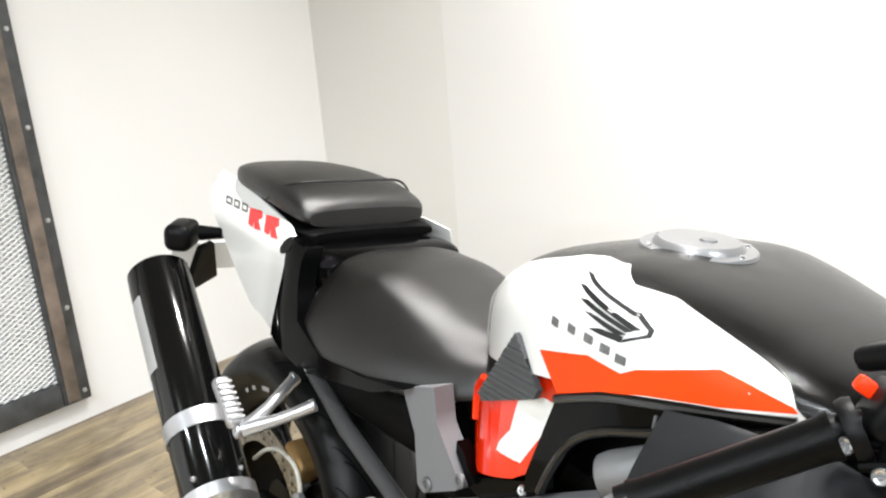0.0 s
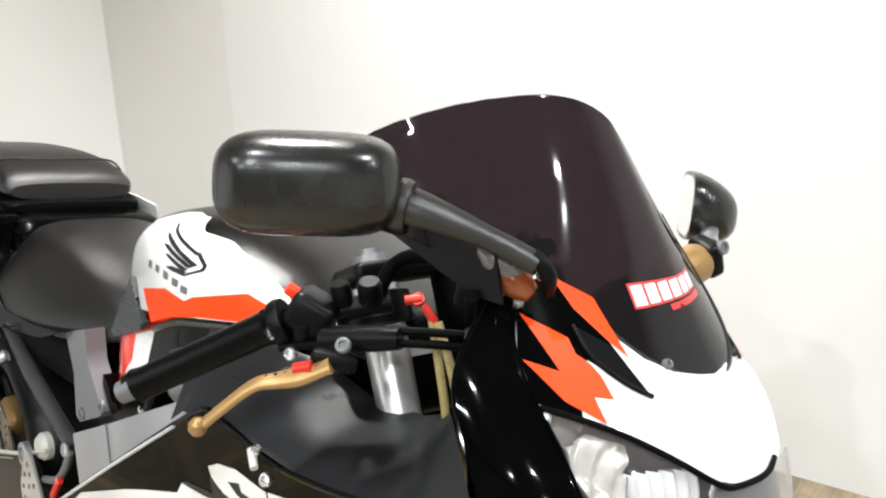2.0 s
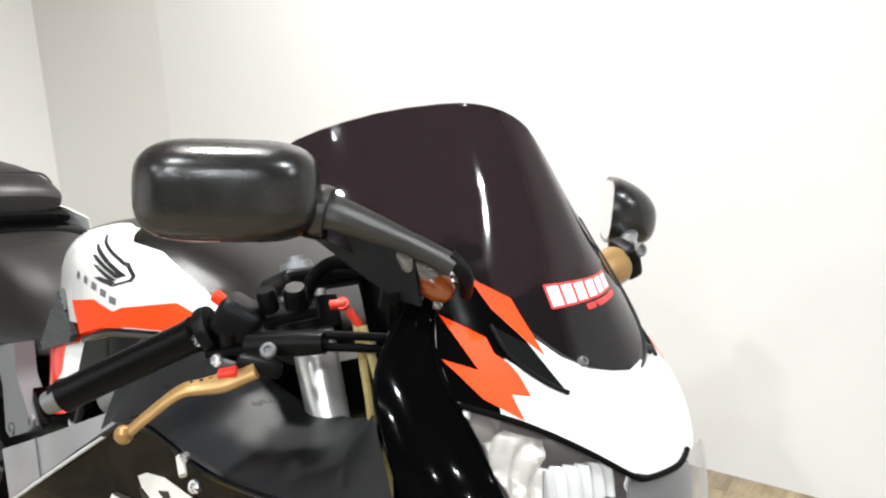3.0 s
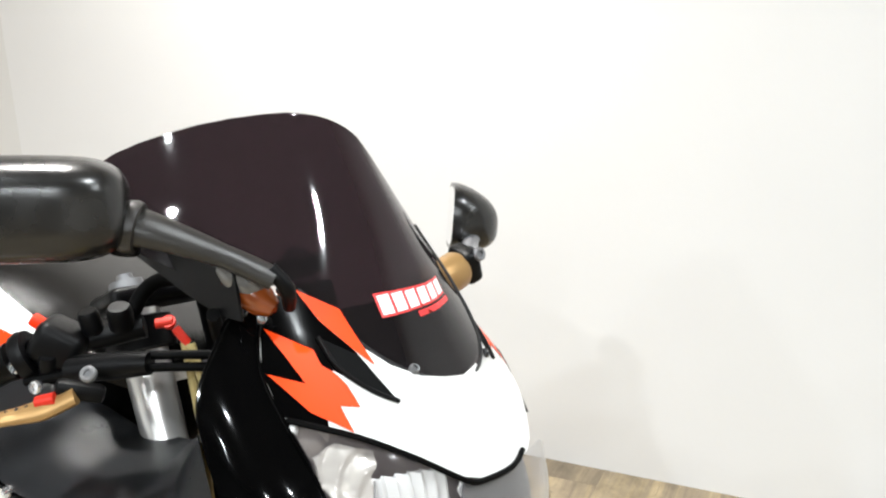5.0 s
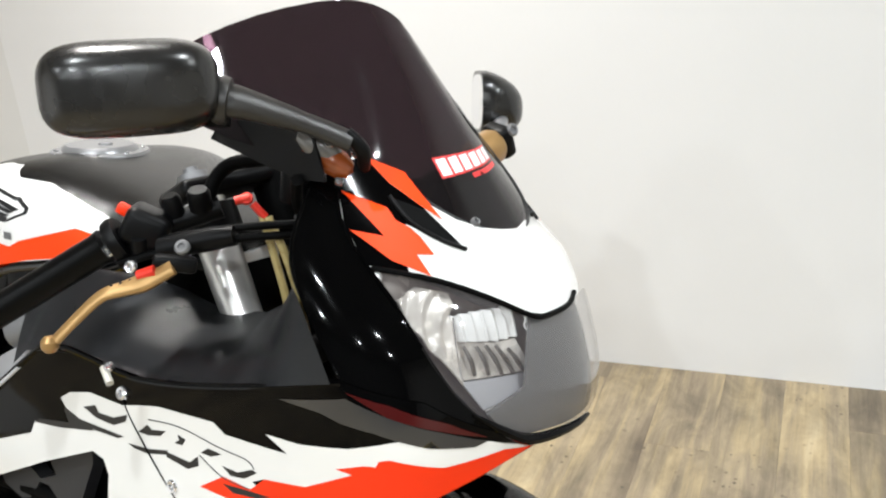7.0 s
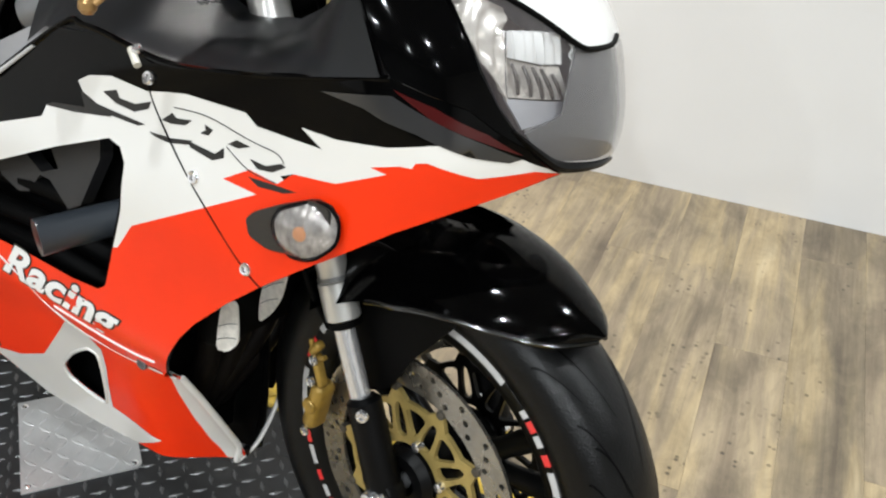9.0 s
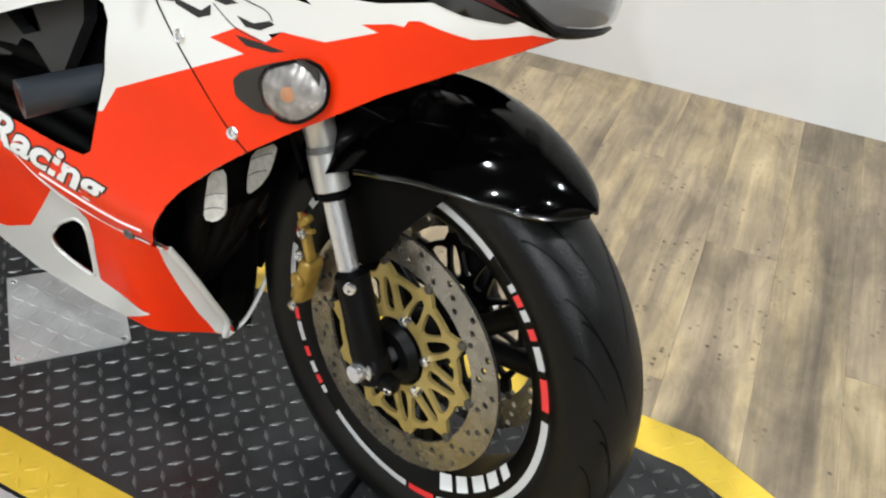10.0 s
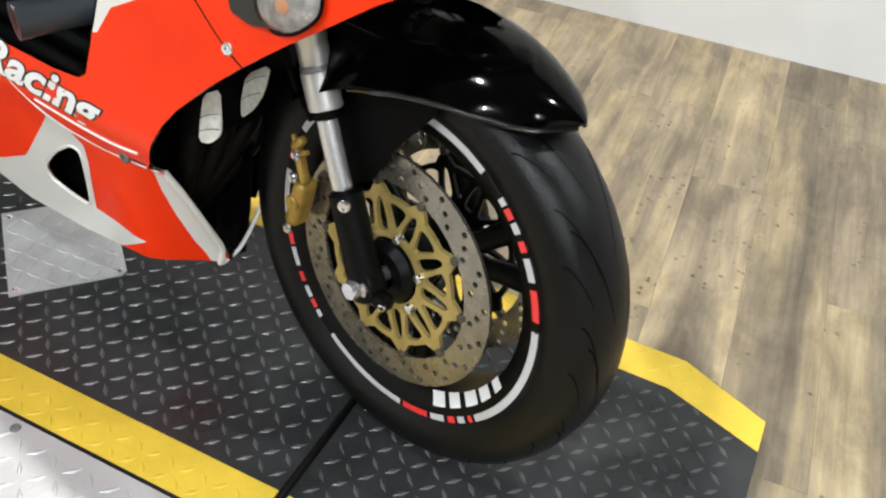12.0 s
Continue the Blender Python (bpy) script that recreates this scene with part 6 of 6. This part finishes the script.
# fork legs
for side in (-1, 1):
    y = 0.104 * side
    f = part("fork_leg", tube([leg(0.09, y, 0.004), leg(0.27, y, 0.004)], 0.0130, 28, 1), slider_steel, bike, "upside-down fork leg with chrome slider")
    part("outer_tube", tube([leg(0.220, y), leg(0.222, y), leg(0.266, y), leg(0.268, y), leg(0.30, y), leg(0.302, y), leg(0.345, y), leg(0.347, y), leg(0.70, y)], [0.018, 0.0212, 0.0212, 0.0188, 0.0188, 0.0200, 0.0200, 0.0192, 0.0250], 28, 1), fork_silver, f, "silver outer tube with a seal collar")
    part("dust_seal", tube([leg(0.210, y), leg(0.212, y), leg(0.2185, y), leg(0.220, y)], [0.0155, 0.0195, 0.0200, 0.0178], 28, 1), matte_black, f, "black rubber dust seal")
    part("clamp_ring", tube([leg(0.2685, y), leg(0.2735, y)], 0.0205, 28, 1), cast_grey, f)
    part("foot", tube([leg(-0.024, y), leg(-0.02, y), leg(0.02, y), leg(0.05, y), leg(0.118, y), leg(0.124, y)], [0.014, 0.0195, 0.0230, 0.0215, 0.0215, 0.0150], 28, 1), satin_black, f, "black fork foot")
    screw(turned @ (HUB + axis * 0.118 + vec(0.022, y * 1.22, 0)), turned.to_3x3() @ vec(0.5, side, 0), 0.008, chrome, f, "bolt")
    screw(turned @ (HUB + axis * 0.03 + vec(0.026, y * 1.12, -0.03)), turned.to_3x3() @ vec(1, side * 0.5, 0), 0.007, chrome, f, "bolt")
    cal = part("caliper", block((0.023, 0.032, 0.078), Matrix.Translation(turned @ vec(-0.150, side * 0.084, 0.332)) @ turned.to_3x3().to_4x4() @ pose(0, 0, 0, 0, 14, 0), 0.010, 4), caliper_gold, bike, "gold front brake caliper")
    part("bridge", block((0.010, 0.015, 0.046), Matrix.Translation(turned @ vec(-0.142, side * 0.092, 0.392)) @ turned.to_3x3().to_4x4() @ pose(0, 0, 0, 0, -20, 0), 0.005, 3), caliper_gold, cal)
    part("lug", block((0.012, 0.014, 0.026), Matrix.Translation(turned @ vec(-0.147, side * 0.094, 0.424)) @ turned.to_3x3().to_4x4() @ pose(0, 0, 0, 0, 38, 0), 0.005, 3), caliper_gold, cal)
    part("piston_cap", lathe([(0, 0.003), (0.009, 0.003), (0.011, 0.001), (0.011, -0.004)], Matrix.Translation(turned @ vec(-0.150, side * 0.1005, 0.336)) @ (turned.to_3x3() @ vec(0, side, 0)).to_track_quat("Z", "Y").to_matrix().to_4x4(), 18), caliper_gold, cal)
    for dz in (0.305, 0.388, 0.422):
        screw(turned @ vec(-0.156 + 0.1 * (dz - 0.30), side * 0.1015, dz - 0.012), turned.to_3x3() @ vec(-0.2, side, 0), 0.0075, chrome, cal, "bolt")
    part("spring_arm", tube([turned @ vec(-0.158, side * 0.094, 0.432), turned @ vec(-0.146, side * 0.096, 0.412), turned @ vec(-0.128, side * 0.096, 0.420)], 0.0035, 8, 3), caliper_gold, cal)
    part("brake_line", tube([turned @ vec(-0.12, side * 0.10, 0.47), turned @ vec(-0.15, side * 0.12, 0.56), turned @ vec(-0.20, side * 0.07, 0.68)], 0.0035, 8, 5), matte_black, bike)

# axle clamps at the fork feet
for side in (1, -1):
    clamp = part("axle_clamp", lathe([(0.0125, 0.090 * side), (0.022, 0.090 * side), (0.024, 0.094 * side), (0.024, 0.114 * side), (0.022, 0.117 * side), (0.0125, 0.117 * side)], front_m, 28, closed=True), satin_black, bike, "black axle clamp with pinch bolts")
    for dx in (0.020, 0.036):
        screw(front_m @ vec(dx, -0.014, 0.110 * side), front_m.to_3x3() @ vec(0.3, -0.3, side), 0.0058, chrome, clamp, "bolt")
    part("lug", block((0.040, 0.020, 0.022), front_m @ pose(0.022, -0.012, 0.102 * side), 0.006, 2), satin_black, clamp)

# mudguard
rings = []
PHI, WIDE, EDGE = [-34, -20, 0, 12, 20, 28, 32, 34.5], [0.120, 0.121, 0.117, 0.100, 0.084, 0.060, 0.038, 0.006], [0.238, 0.245, 0.264, 0.279, 0.290, 0.305, 0.316, 0.330]
for deg in np.linspace(-34, 34.5, 40):
    phi, w, e = radians(deg), float(np.interp(deg, PHI, WIDE)), float(np.interp(deg, PHI, EDGE))
    rings.append([front_m @ vec(r * math.sin(phi), r * math.cos(phi), -w * s) for s, r in ((s, 0.3395 - (0.3395 - e) * abs(s) ** 2.3) for s in np.linspace(-1, 1, 25))])
bm = loft(bmesh.new(), rings, False, False)
bmesh.ops.solidify(bm, geom=bm.faces[:], thickness=0.003)
guard = part("front_mudguard", bm, guard_black, bike, "gloss black front mudguard", 60)
for k in (0, -1):
    part("edge_lip", tube([ring[k] for ring in rings[14:]], 0.0032, 8, 1), guard_lip, guard, "rolled edge of the mudguard")
for side in (1, -1):
    skirt = [(-0.17, 0.285), (-0.10, 0.302), (-0.02, 0.305), (0.045, 0.300), (0.07, 0.295), (0.055, 0.25), (0.0, 0.18), (-0.03, 0.125), (-0.06, 0.105), (-0.10, 0.12), (-0.13, 0.20)]
    part("skirt", sheet(skirt, lambda u, v, o, side=side: front_m @ vec(u, v, side * (0.080 + o)), 0, 0.003, 0.02), matte_black, guard, "black side of the mudguard")

# steering head, handlebar and controls
part("steering_stem", tube([leg(0.40, 0), leg(0.72, 0)], 0.03, 20, 1), matte_black, bike)
part("lower_clamp", block((0.06, 0.28, 0.035), Matrix.Translation(leg(0.50, 0)) @ turned.to_3x3().to_4x4() @ pose(0, 0, 0, 0, -24, 0), 0.012, 3), matte_black, bike)
part("top_clamp", block((0.07, 0.27, 0.022), Matrix.Translation(leg(0.715, 0, 0.01)) @ turned.to_3x3().to_4x4() @ pose(0, 0, 0, 0, -24, 0), 0.009, 3), satin_black, bike, "black top clamp")
for side in (-1, 1):
    q = (lambda x, y, z: vec(x, y, z)) if side == -1 else (lambda x, y, z: vec(x + 0.065, -y * 1.0, z))
    bar = part("handlebar", tube([q(-0.225, -0.150, 0.938), q(-0.296, -0.228, 0.908), q(-0.415, -0.322, 0.822)], 0.0115, 16, 1), satin_black, bike, "black clip-on handlebar")
    part("clip", lathe([(0.028, -0.018), (0.036, -0.016), (0.036, 0.016), (0.028, 0.018)], Matrix.Translation(leg(0.675, 0.106 * side)) @ axis.to_track_quat("Z", "Y").to_matrix().to_4x4(), 28, closed=True), satin_black, bar)
    grip = part("grip", tube([q(-0.298, -0.238, 0.9035), q(-0.304, -0.243, 0.899), q(-0.398, -0.312, 0.8285), q(-0.404, -0.3165, 0.824)], [0.0185, 0.0168, 0.0165, 0.018], 24, 1), grip_rubber, bar, "black rubber grip")
    part("bar_end", tube([q(-0.404, -0.3165, 0.824), q(-0.418, -0.327, 0.8135)], [0.0125, 0.0115], 20, 1), cast_grey, bar)
sw = part("switch_block", block((0.046, 0.050, 0.038), pose(-0.270, -0.208, 0.921, 0, 25, 40), 0.009, 3), satin_black, bike, "black switch housing with red button")
part("collar", lathe([(0.0125, -0.006), (0.023, -0.006), (0.0245, 0), (0.023, 0.006), (0.0125, 0.006)], Matrix.Translation((-0.290, -0.229, 0.9085)) @ vec(-0.119, -0.094, -0.086).to_track_quat("Z", "Y").to_matrix().to_4x4(), 24, closed=True), satin_black, sw)
part("button", block((0.020, 0.012, 0.012), pose(-0.292, -0.215, 0.9365, 0, 30, 40), 0.003, 2), red_paint, sw, "red stop button")
for k, (x, y, z, r) in enumerate(((-0.252, -0.19, 0.942, 0.010), (-0.232, -0.172, 0.948, 0.012), (-0.262, -0.225, 0.905, 0.009))):
    part("boss", lathe([(0, 0.012), (r * 0.8, 0.012), (r, 0.008), (r, -0.01)], pose(x, y, z, 20, 10 * k, 0), 18), satin_black, sw)
for p in ((-0.287, -0.243, 0.901), (-0.262, -0.238, 0.887)):
    screw(vec(*p), (0.3, -1, 0.2), 0.0065, chrome, sw)
part("throttle_cable", tube([(-0.285, -0.228, 0.900), (-0.22, -0.205, 0.918), (-0.15, -0.172, 0.930), (-0.09, -0.10, 0.93)], 0.0042, 8, 6), matte_black, bike, "black throttle cable")
part("throttle_cable", tube([(-0.278, -0.238, 0.888), (-0.22, -0.212, 0.906), (-0.15, -0.178, 0.920), (-0.09, -0.11, 0.92)], 0.0042, 8, 6), matte_black, bike)
master = part("master_cylinder", tube([(-0.235, -0.222, 0.905), (-0.185, -0.20, 0.918), (-0.165, -0.19, 0.922)], [0.011, 0.012, 0.010], 18, 1), satin_black, bike, "brake master cylinder")
part("lever_bracket", block((0.042, 0.016, 0.016), pose(-0.203, -0.233, 0.897, 0, 10, 50), 0.005, 2), satin_black, master)
screw(vec(-0.193, -0.232, 0.914), (0.4, -0.8, 0.6), 0.0075, cast_grey, master, "bolt")
lever = part("brake_lever", tube([(-0.198, -0.240, 0.896), (-0.218, -0.258, 0.882), (-0.232, -0.272, 0.876), (-0.245, -0.287, 0.870), (-0.262, -0.305, 0.848), (-0.274, -0.3185, 0.830)], [0.010, 0.0115, 0.009, 0.0075, 0.0068, 0.0065], 14, 6, None, 0.62), gold, bike, "gold adjustable brake lever")
part("ball", lathe([(0, -0.0085), (0.005, -0.0075), (0.0085, -0.003), (0.0085, 0.003), (0.005, 0.0075), (0, 0.0085)], pose(-0.2775, -0.3225, 0.8265), 16), gold, lever)
part("adjuster", tube([(-0.208, -0.252, 0.893), (-0.223, -0.260, 0.887)], 0.0062, 12, 1), red_anod, lever, "red adjuster")
for k in range(3):
    p = vec(-0.2265 - 0.006 * k, -0.2675 - 0.0062 * k, 0.8835 - 0.002 * k)
    part("hole", lathe([(0, 0.0004), (0.0022 - 0.0004 * k, 0.0004), (0.0022 - 0.0004 * k, 0)], Matrix.Translation(p) @ vec(0.75, -0.5, 0.45).to_track_quat("Z", "Y").to_matrix().to_4x4(), 10), black_mark, lever)
red = part("banjo_bolt", tube([(-0.184, -0.170, 0.951), (-0.173, -0.160, 0.954)], 0.0048, 12, 1), red_anod, bike, "red anodised banjo bolt")
part("banjo_eye", lathe([(0.0025, -0.0022), (0.0064, -0.0022), (0.0064, 0.0022), (0.0025, 0.0022)], pose(-0.176, -0.162, 0.953, 40, 30, 0), 16, closed=True), red_anod, red)
part("banjo_stub", tube([(-0.172, -0.158, 0.948), (-0.162, -0.151, 0.934)], 0.0042, 10, 1), red_anod, red)
for k in range(2):
    part("brake_hose", tube([(-0.165 + 0.008 * k, -0.152, 0.935), (-0.150 + 0.016 * k, -0.152, 0.895), (-0.137 + 0.018 * k, -0.150, 0.85), (-0.130 + 0.018 * k, -0.145, 0.79), (-0.125, -0.12, 0.70)], 0.0042, 8, 6), hose_clear, bike, "yellowed braided brake hose")
part("reservoir_hose", tube([(-0.236, -0.158, 0.945), (-0.232, -0.148, 0.968), (-0.218, -0.140, 0.982), (-0.195, -0.133, 0.987), (-0.165, -0.125, 0.992)], 0.0075, 12, 6), matte_black, bike, "black rubber hose")
part("fluid_reservoir", lathe([(0, -0.02), (0.020, -0.02), (0.021, 0.012), (0.019, 0.02), (0, 0.021)], pose(-0.155, -0.105, 0.965, 0, 10, 0), 24), satin_black, bike, "fluid reservoir")
part("fork_cap", lathe([(0, 0.016), (0.008, 0.016), (0.009, 0.010), (0.017, 0.009), (0.019, 0)], Matrix.Translation(leg(0.725, -0.106)) @ axis.to_track_quat("Z", "Y").to_matrix().to_4x4(), 20), cast_grey, bike)
part("fork_cap", lathe([(0, 0.016), (0.008, 0.016), (0.009, 0.010), (0.017, 0.009), (0.019, 0)], Matrix.Translation(leg(0.725, 0.106)) @ axis.to_track_quat("Z", "Y").to_matrix().to_4x4(), 20), cast_grey, bike)
part("dash", block((0.05, 0.24, 0.10), pose(-0.105, 0, 0.905, 0, -35, 0), 0.02, 3), inner_grey, bike, "instrument panel, its grey lightened for the light on the screen")
part("fairing_stay", tube([(-0.075, -0.20, 0.985), (-0.11, -0.16, 0.95), (-0.13, -0.12, 0.90)], 0.006, 8, 4), matte_black, bike)
part("cowl_inner", sheet([(-0.17, 0.945), (-0.10, 0.955), (0.10, 0.955), (0.17, 0.945), (0.20, 0.88), (0.19, 0.76), (-0.19, 0.76), (-0.20, 0.88)], lambda y, z, o: vec(-0.055 - 0.5 * (z - 0.85) + o, y, z), 0, 0.004, 0.03), inner_grey, bike)


# dark wing of the inner cowl below the mirror arm
part("cowl_wing", sheet([(-0.205, 1.012), (-0.190, 1.030), (-0.130, 1.036), (-0.060, 1.030), (-0.045, 0.985), (-0.075, 0.984), (-0.120, 0.992)], lambda x, z, o: vec(x, -0.186 - 0.12 * (x + 0.12) + o, z), 0, 0.003, 0.02), satin_black, bike, "black wing of the inner cowl")

# mirrors


def mirror_shell(m, sx, sy, sz):
    """A rounded shell: squarish rim, domed back."""
    rings = []
    for i in range(14):
        a = math.pi / 2 * i / 13
        k, d = max(math.cos(a), 0.0001) ** 0.5, math.sin(a)
        rings.append([m @ vec(sx * k * math.copysign(abs(math.cos(b)) ** 0.5, math.cos(b)), sy * d, sz * k * math.copysign(abs(math.sin(b)) ** 0.62, math.sin(b))) for b in (2 * math.pi * j / 40 for j in range(40))])
    rings.insert(0, [m @ (m.inverted() @ p - vec(0, 0.012, 0)) for p in rings[0]])
    return loft(bmesh.new(), rings)


right_m = pose(-0.147, -0.316, 1.067, 0, 3, -127.7)
mirror = part("mirror", mirror_shell(right_m, 0.071, 0.042, 0.039), mirror_black, bike, "black rear-view mirror on a fairing arm")
part("mirror_glass", sheet(rounded([(-0.066, -0.034), (0.066, -0.034), (0.066, 0.034), (-0.066, 0.034)], 0.2, 2), lambda u, v, o: right_m @ vec(u, -0.0125 - o, v), 0, 0.001, 0.02), mirror_glass, mirror)
part("arm", tube([(-0.116, -0.266, 1.058), (-0.094, -0.250, 1.055), (-0.058, -0.208, 1.037), (-0.032, -0.178, 1.020)], [0.0205, 0.0160, 0.0105, 0.0110], 20, 6, None, 0.72), arm_black, mirror, "satin grey-black mirror arm")
part("collar", lathe([(0.0175, -0.006), (0.0205, -0.005), (0.0215, 0.0), (0.0200, 0.006), (0.0170, 0.007)], Matrix.Translation((-0.104, -0.258, 1.056)) @ vec(0.022, 0.016, -0.004).to_track_quat("Z", "Y").to_matrix().to_4x4(), 28, closed=True), arm_black, mirror)
part("hinge", lathe([(0, 0.016), (0.010, 0.015), (0.013, 0.010), (0.013, -0.012), (0, -0.013)], pose(-0.110, -0.260, 1.048, 0, 10, 0), 18), satin_black, mirror)
lamp_way = vec(0.046, 0.030, -0.032)
lamp_quat = lamp_way.to_track_quat("Z", "Y").to_matrix().to_4x4()
mount = part("marker_lamp", lathe([(0, -0.026), (0.007, -0.024), (0.0120, -0.014), (0.0140, 0.0), (0.0130, 0.012), (0.008, 0.022), (0, 0.025)], Matrix.Translation((-0.056, -0.178, 1.003)) @ lamp_quat, 24), amber, bike, "amber marker lamp with a clear top at the mirror foot")
part("clear_top", lathe([(0, -0.025), (0.006, -0.023), (0.0115, -0.012), (0.0130, 0.0), (0.0120, 0.010), (0.007, 0.018), (0, 0.021)], Matrix.Translation((-0.060, -0.183, 1.013)) @ lamp_quat, 24), milky_grey, mount, "clear plastic top")
part("saddle", tube([(-0.034, -0.180, 1.028), (-0.024, -0.170, 1.012), (-0.030, -0.160, 0.994)], [0.006, 0.007, 0.005], 14, 4), satin_black, mount)
for p in ((-0.048, -0.186, 1.018), (-0.035, -0.165, 1.008), (-0.078, -0.188, 1.032), (-0.070, -0.172, 0.985), (-0.055, -0.165, 0.98)):
    screw(vec(*p), (0.5, -0.8, 0.3), 0.0045, chrome, mount, "bolt")
left_m = pose(-0.158, 0.268, 1.030, 0, -3, -52.3)


def small_shell(m):
    """A shell with a flat back, a domed front and a lower edge that draws in."""
    rings = []
    for i in range(14):
        a = math.pi / 2 * i / 13
        k, d = max(math.cos(a), 0.0001) ** 0.75, math.sin(a) ** 1.15
        rings.append([m @ vec(0.066 * k * math.copysign(abs(math.cos(b)) ** 0.6, math.cos(b)), 0.052 * d, 0.041 * k * math.copysign(abs(math.sin(b)) ** 0.8, math.sin(b)) - 0.010 * d) for b in (2 * math.pi * j / 40 for j in range(40))])
    rings.insert(0, [m @ (m.inverted() @ p - vec(0, 0.008, 0)) for p in rings[0]])
    return loft(bmesh.new(), rings)


mirror2 = part("mirror", small_shell(left_m), mirror_black, bike, "black rear-view mirror on a gold bracket")
part("mirror_glass", sheet(rounded([(-0.062, -0.036), (0.062, -0.036), (0.062, 0.036), (-0.062, 0.036)], 0.2, 2), lambda u, v, o: left_m @ vec(u, -0.0085 - o, v), 0, 0.001, 0.02), mirror_glass, mirror2)
part("arm", tube([(-0.128, 0.262, 1.012), (-0.108, 0.226, 1.004), (-0.088, 0.190, 0.996)], [0.014, 0.0115, 0.014], 16, 4, None, 0.8), alu, mirror2, "grey stalk below the shell")
part("joint", block((0.040, 0.022, 0.040), pose(-0.080, 0.176, 0.990, 25, 10, -20), 0.007, 3), satin_black, mirror2, "black swivel joint")
screw(vec(-0.060, 0.172, 1.004), (1, -0.4, 0.3), 0.008, cast_grey, mirror2, "bolt")
part("bracket", tube([(-0.092, 0.112, 0.962), (-0.090, 0.118, 0.965), (-0.081, 0.160, 0.984), (-0.080, 0.165, 0.986)], [0.019, 0.0220, 0.0220, 0.019], 28, 1), gold, mirror2, "round gold anodised mirror bracket")

# ---- mesh gate on the left wall ----
gate_m = room_m @ pose(U0, 0, 0)
gate = thing("mesh_gate", "dark weathered gate frame with white expanded-metal infill", "gate", gate_m)
G0, G1, GB, GT = -0.75, 0.485, 0.083, 2.10


def gate_bar(name, y0, y1, z0, z1, depth, mat):
    return part(name, block((depth, y1 - y0, z1 - z0), pose(depth / 2 + 0.002, (y0 + y1) / 2, (z0 + z1) / 2), 0.003), mat, gate)


part("backing", block((0.006, G1 - G0 - 0.02, GT - GB - 0.02), pose(0.004, (G0 + G1) / 2, (GB + GT) / 2), 0), mesh_white, gate, "white panel behind the mesh")
gate_bar("stile", G1 - 0.085, G1, GB, GT, 0.035, gate_steel)
gate_bar("stile", G0, G0 + 0.085, GB, GT, 0.035, gate_steel)
gate_bar("rail", G0 + 0.087, G1 - 0.087, GB, GB + 0.075, 0.033, gate_steel)
gate_bar("rail", G0 + 0.087, G1 - 0.087, GT - 0.075, GT, 0.033, gate_steel)
for y in (G1 - 0.062, G0 + 0.022):
    part("wood_strip", block((0.006, 0.040, GT - GB - 0.02), pose(0.040, y + 0.006, (GB + GT) / 2), 0.002), gate_wood, gate, "worn wooden strip on the frame")
for k in range(8):
    part("rivet", lathe([(0, 0.005), (0.006, 0.004), (0.008, 0)], pose(0.037, G1 - 0.018, GB + 0.03 + 0.272 * k, 0, 90, 0), 12), rivet_metal, gate)
# expanded metal: slanted strands both ways
verts, faces = [], []
step, wide = 0.030, 0.0028
y0, y1, z0, z1 = G0 + 0.08, G1 - 0.08, GB + 0.07, GT - 0.07
for sign in (1, -1):
    k = -int((z1 - z0) / (step * 0.5)) - 2
    while k * step < (y1 - y0) + (z1 - z0) * 2 + 0.2:
        pts = []
        for z in np.linspace(z0, z1, 2):
            y = y0 + k * step + sign * (z - z0) * 2.0
            pts.append((y, z))
        (ya, za), (yb, zb) = pts
        lo, hi = 0.0, 1.0
        d = yb - ya
        ts = sorted(((y0 - ya) / d, (y1 - ya) / d))
        lo, hi = max(0, ts[0]), min(1, ts[1])
        if hi - lo > 0.002:
            n = len(verts)
            for t in (lo, hi):
                y, z = ya + d * t, za + (zb - za) * t
                for dx, dz in ((0.0, wide), (0.004, 0.0), (0.0, -wide)):
                    verts.append((0.012 + dx + (0.001 if sign == 1 else 0), y, z + dz))
            faces += [(n, n + 1, n + 4, n + 3), (n + 1, n + 2, n + 5, n + 4)]
        k += 1
me = bpy.data.meshes.new("mesh_infill")
me.from_pydata(verts, [], faces)
me.materials.append(mesh_wire)
infill = new("mesh_infill", me)
infill.parent = gate
tagged(infill, "fine diamond mesh", kind="stuff")

# ---- floor planks ----
PLANK_W, PLANK_L = 0.152, 1.22
shapes = {}
for col in range(-19, 26):
    for row in range(-4, 3):
        u0 = col * PLANK_W
        v0 = row * PLANK_L + ((col * 0.379) % 1.0) * PLANK_L
        ua, ub, va, vb = max(u0, U0), min(u0 + PLANK_W, U1), max(v0, -2.6), min(v0 + PLANK_L, V1)
        if ub - ua < 0.01 or vb - va < 0.01 or ua > 3.0:
            continue
        dark = col % 6 == 3
        size = (round(ub - ua - 0.0003, 4), round(vb - va - 0.0003, 4), dark)
        if size not in shapes:
            shapes[size] = ready(block((*size[:2], 0.006), pose(0, 0, -0.003), 0.0002, 1), "plank", dark_planks if dark else planks_mat)
        ob = new("plank", shapes[size])
        ob.parent = ground
        ob.matrix_local = pose((ua + ub) / 2, (va + vb) / 2, 0)
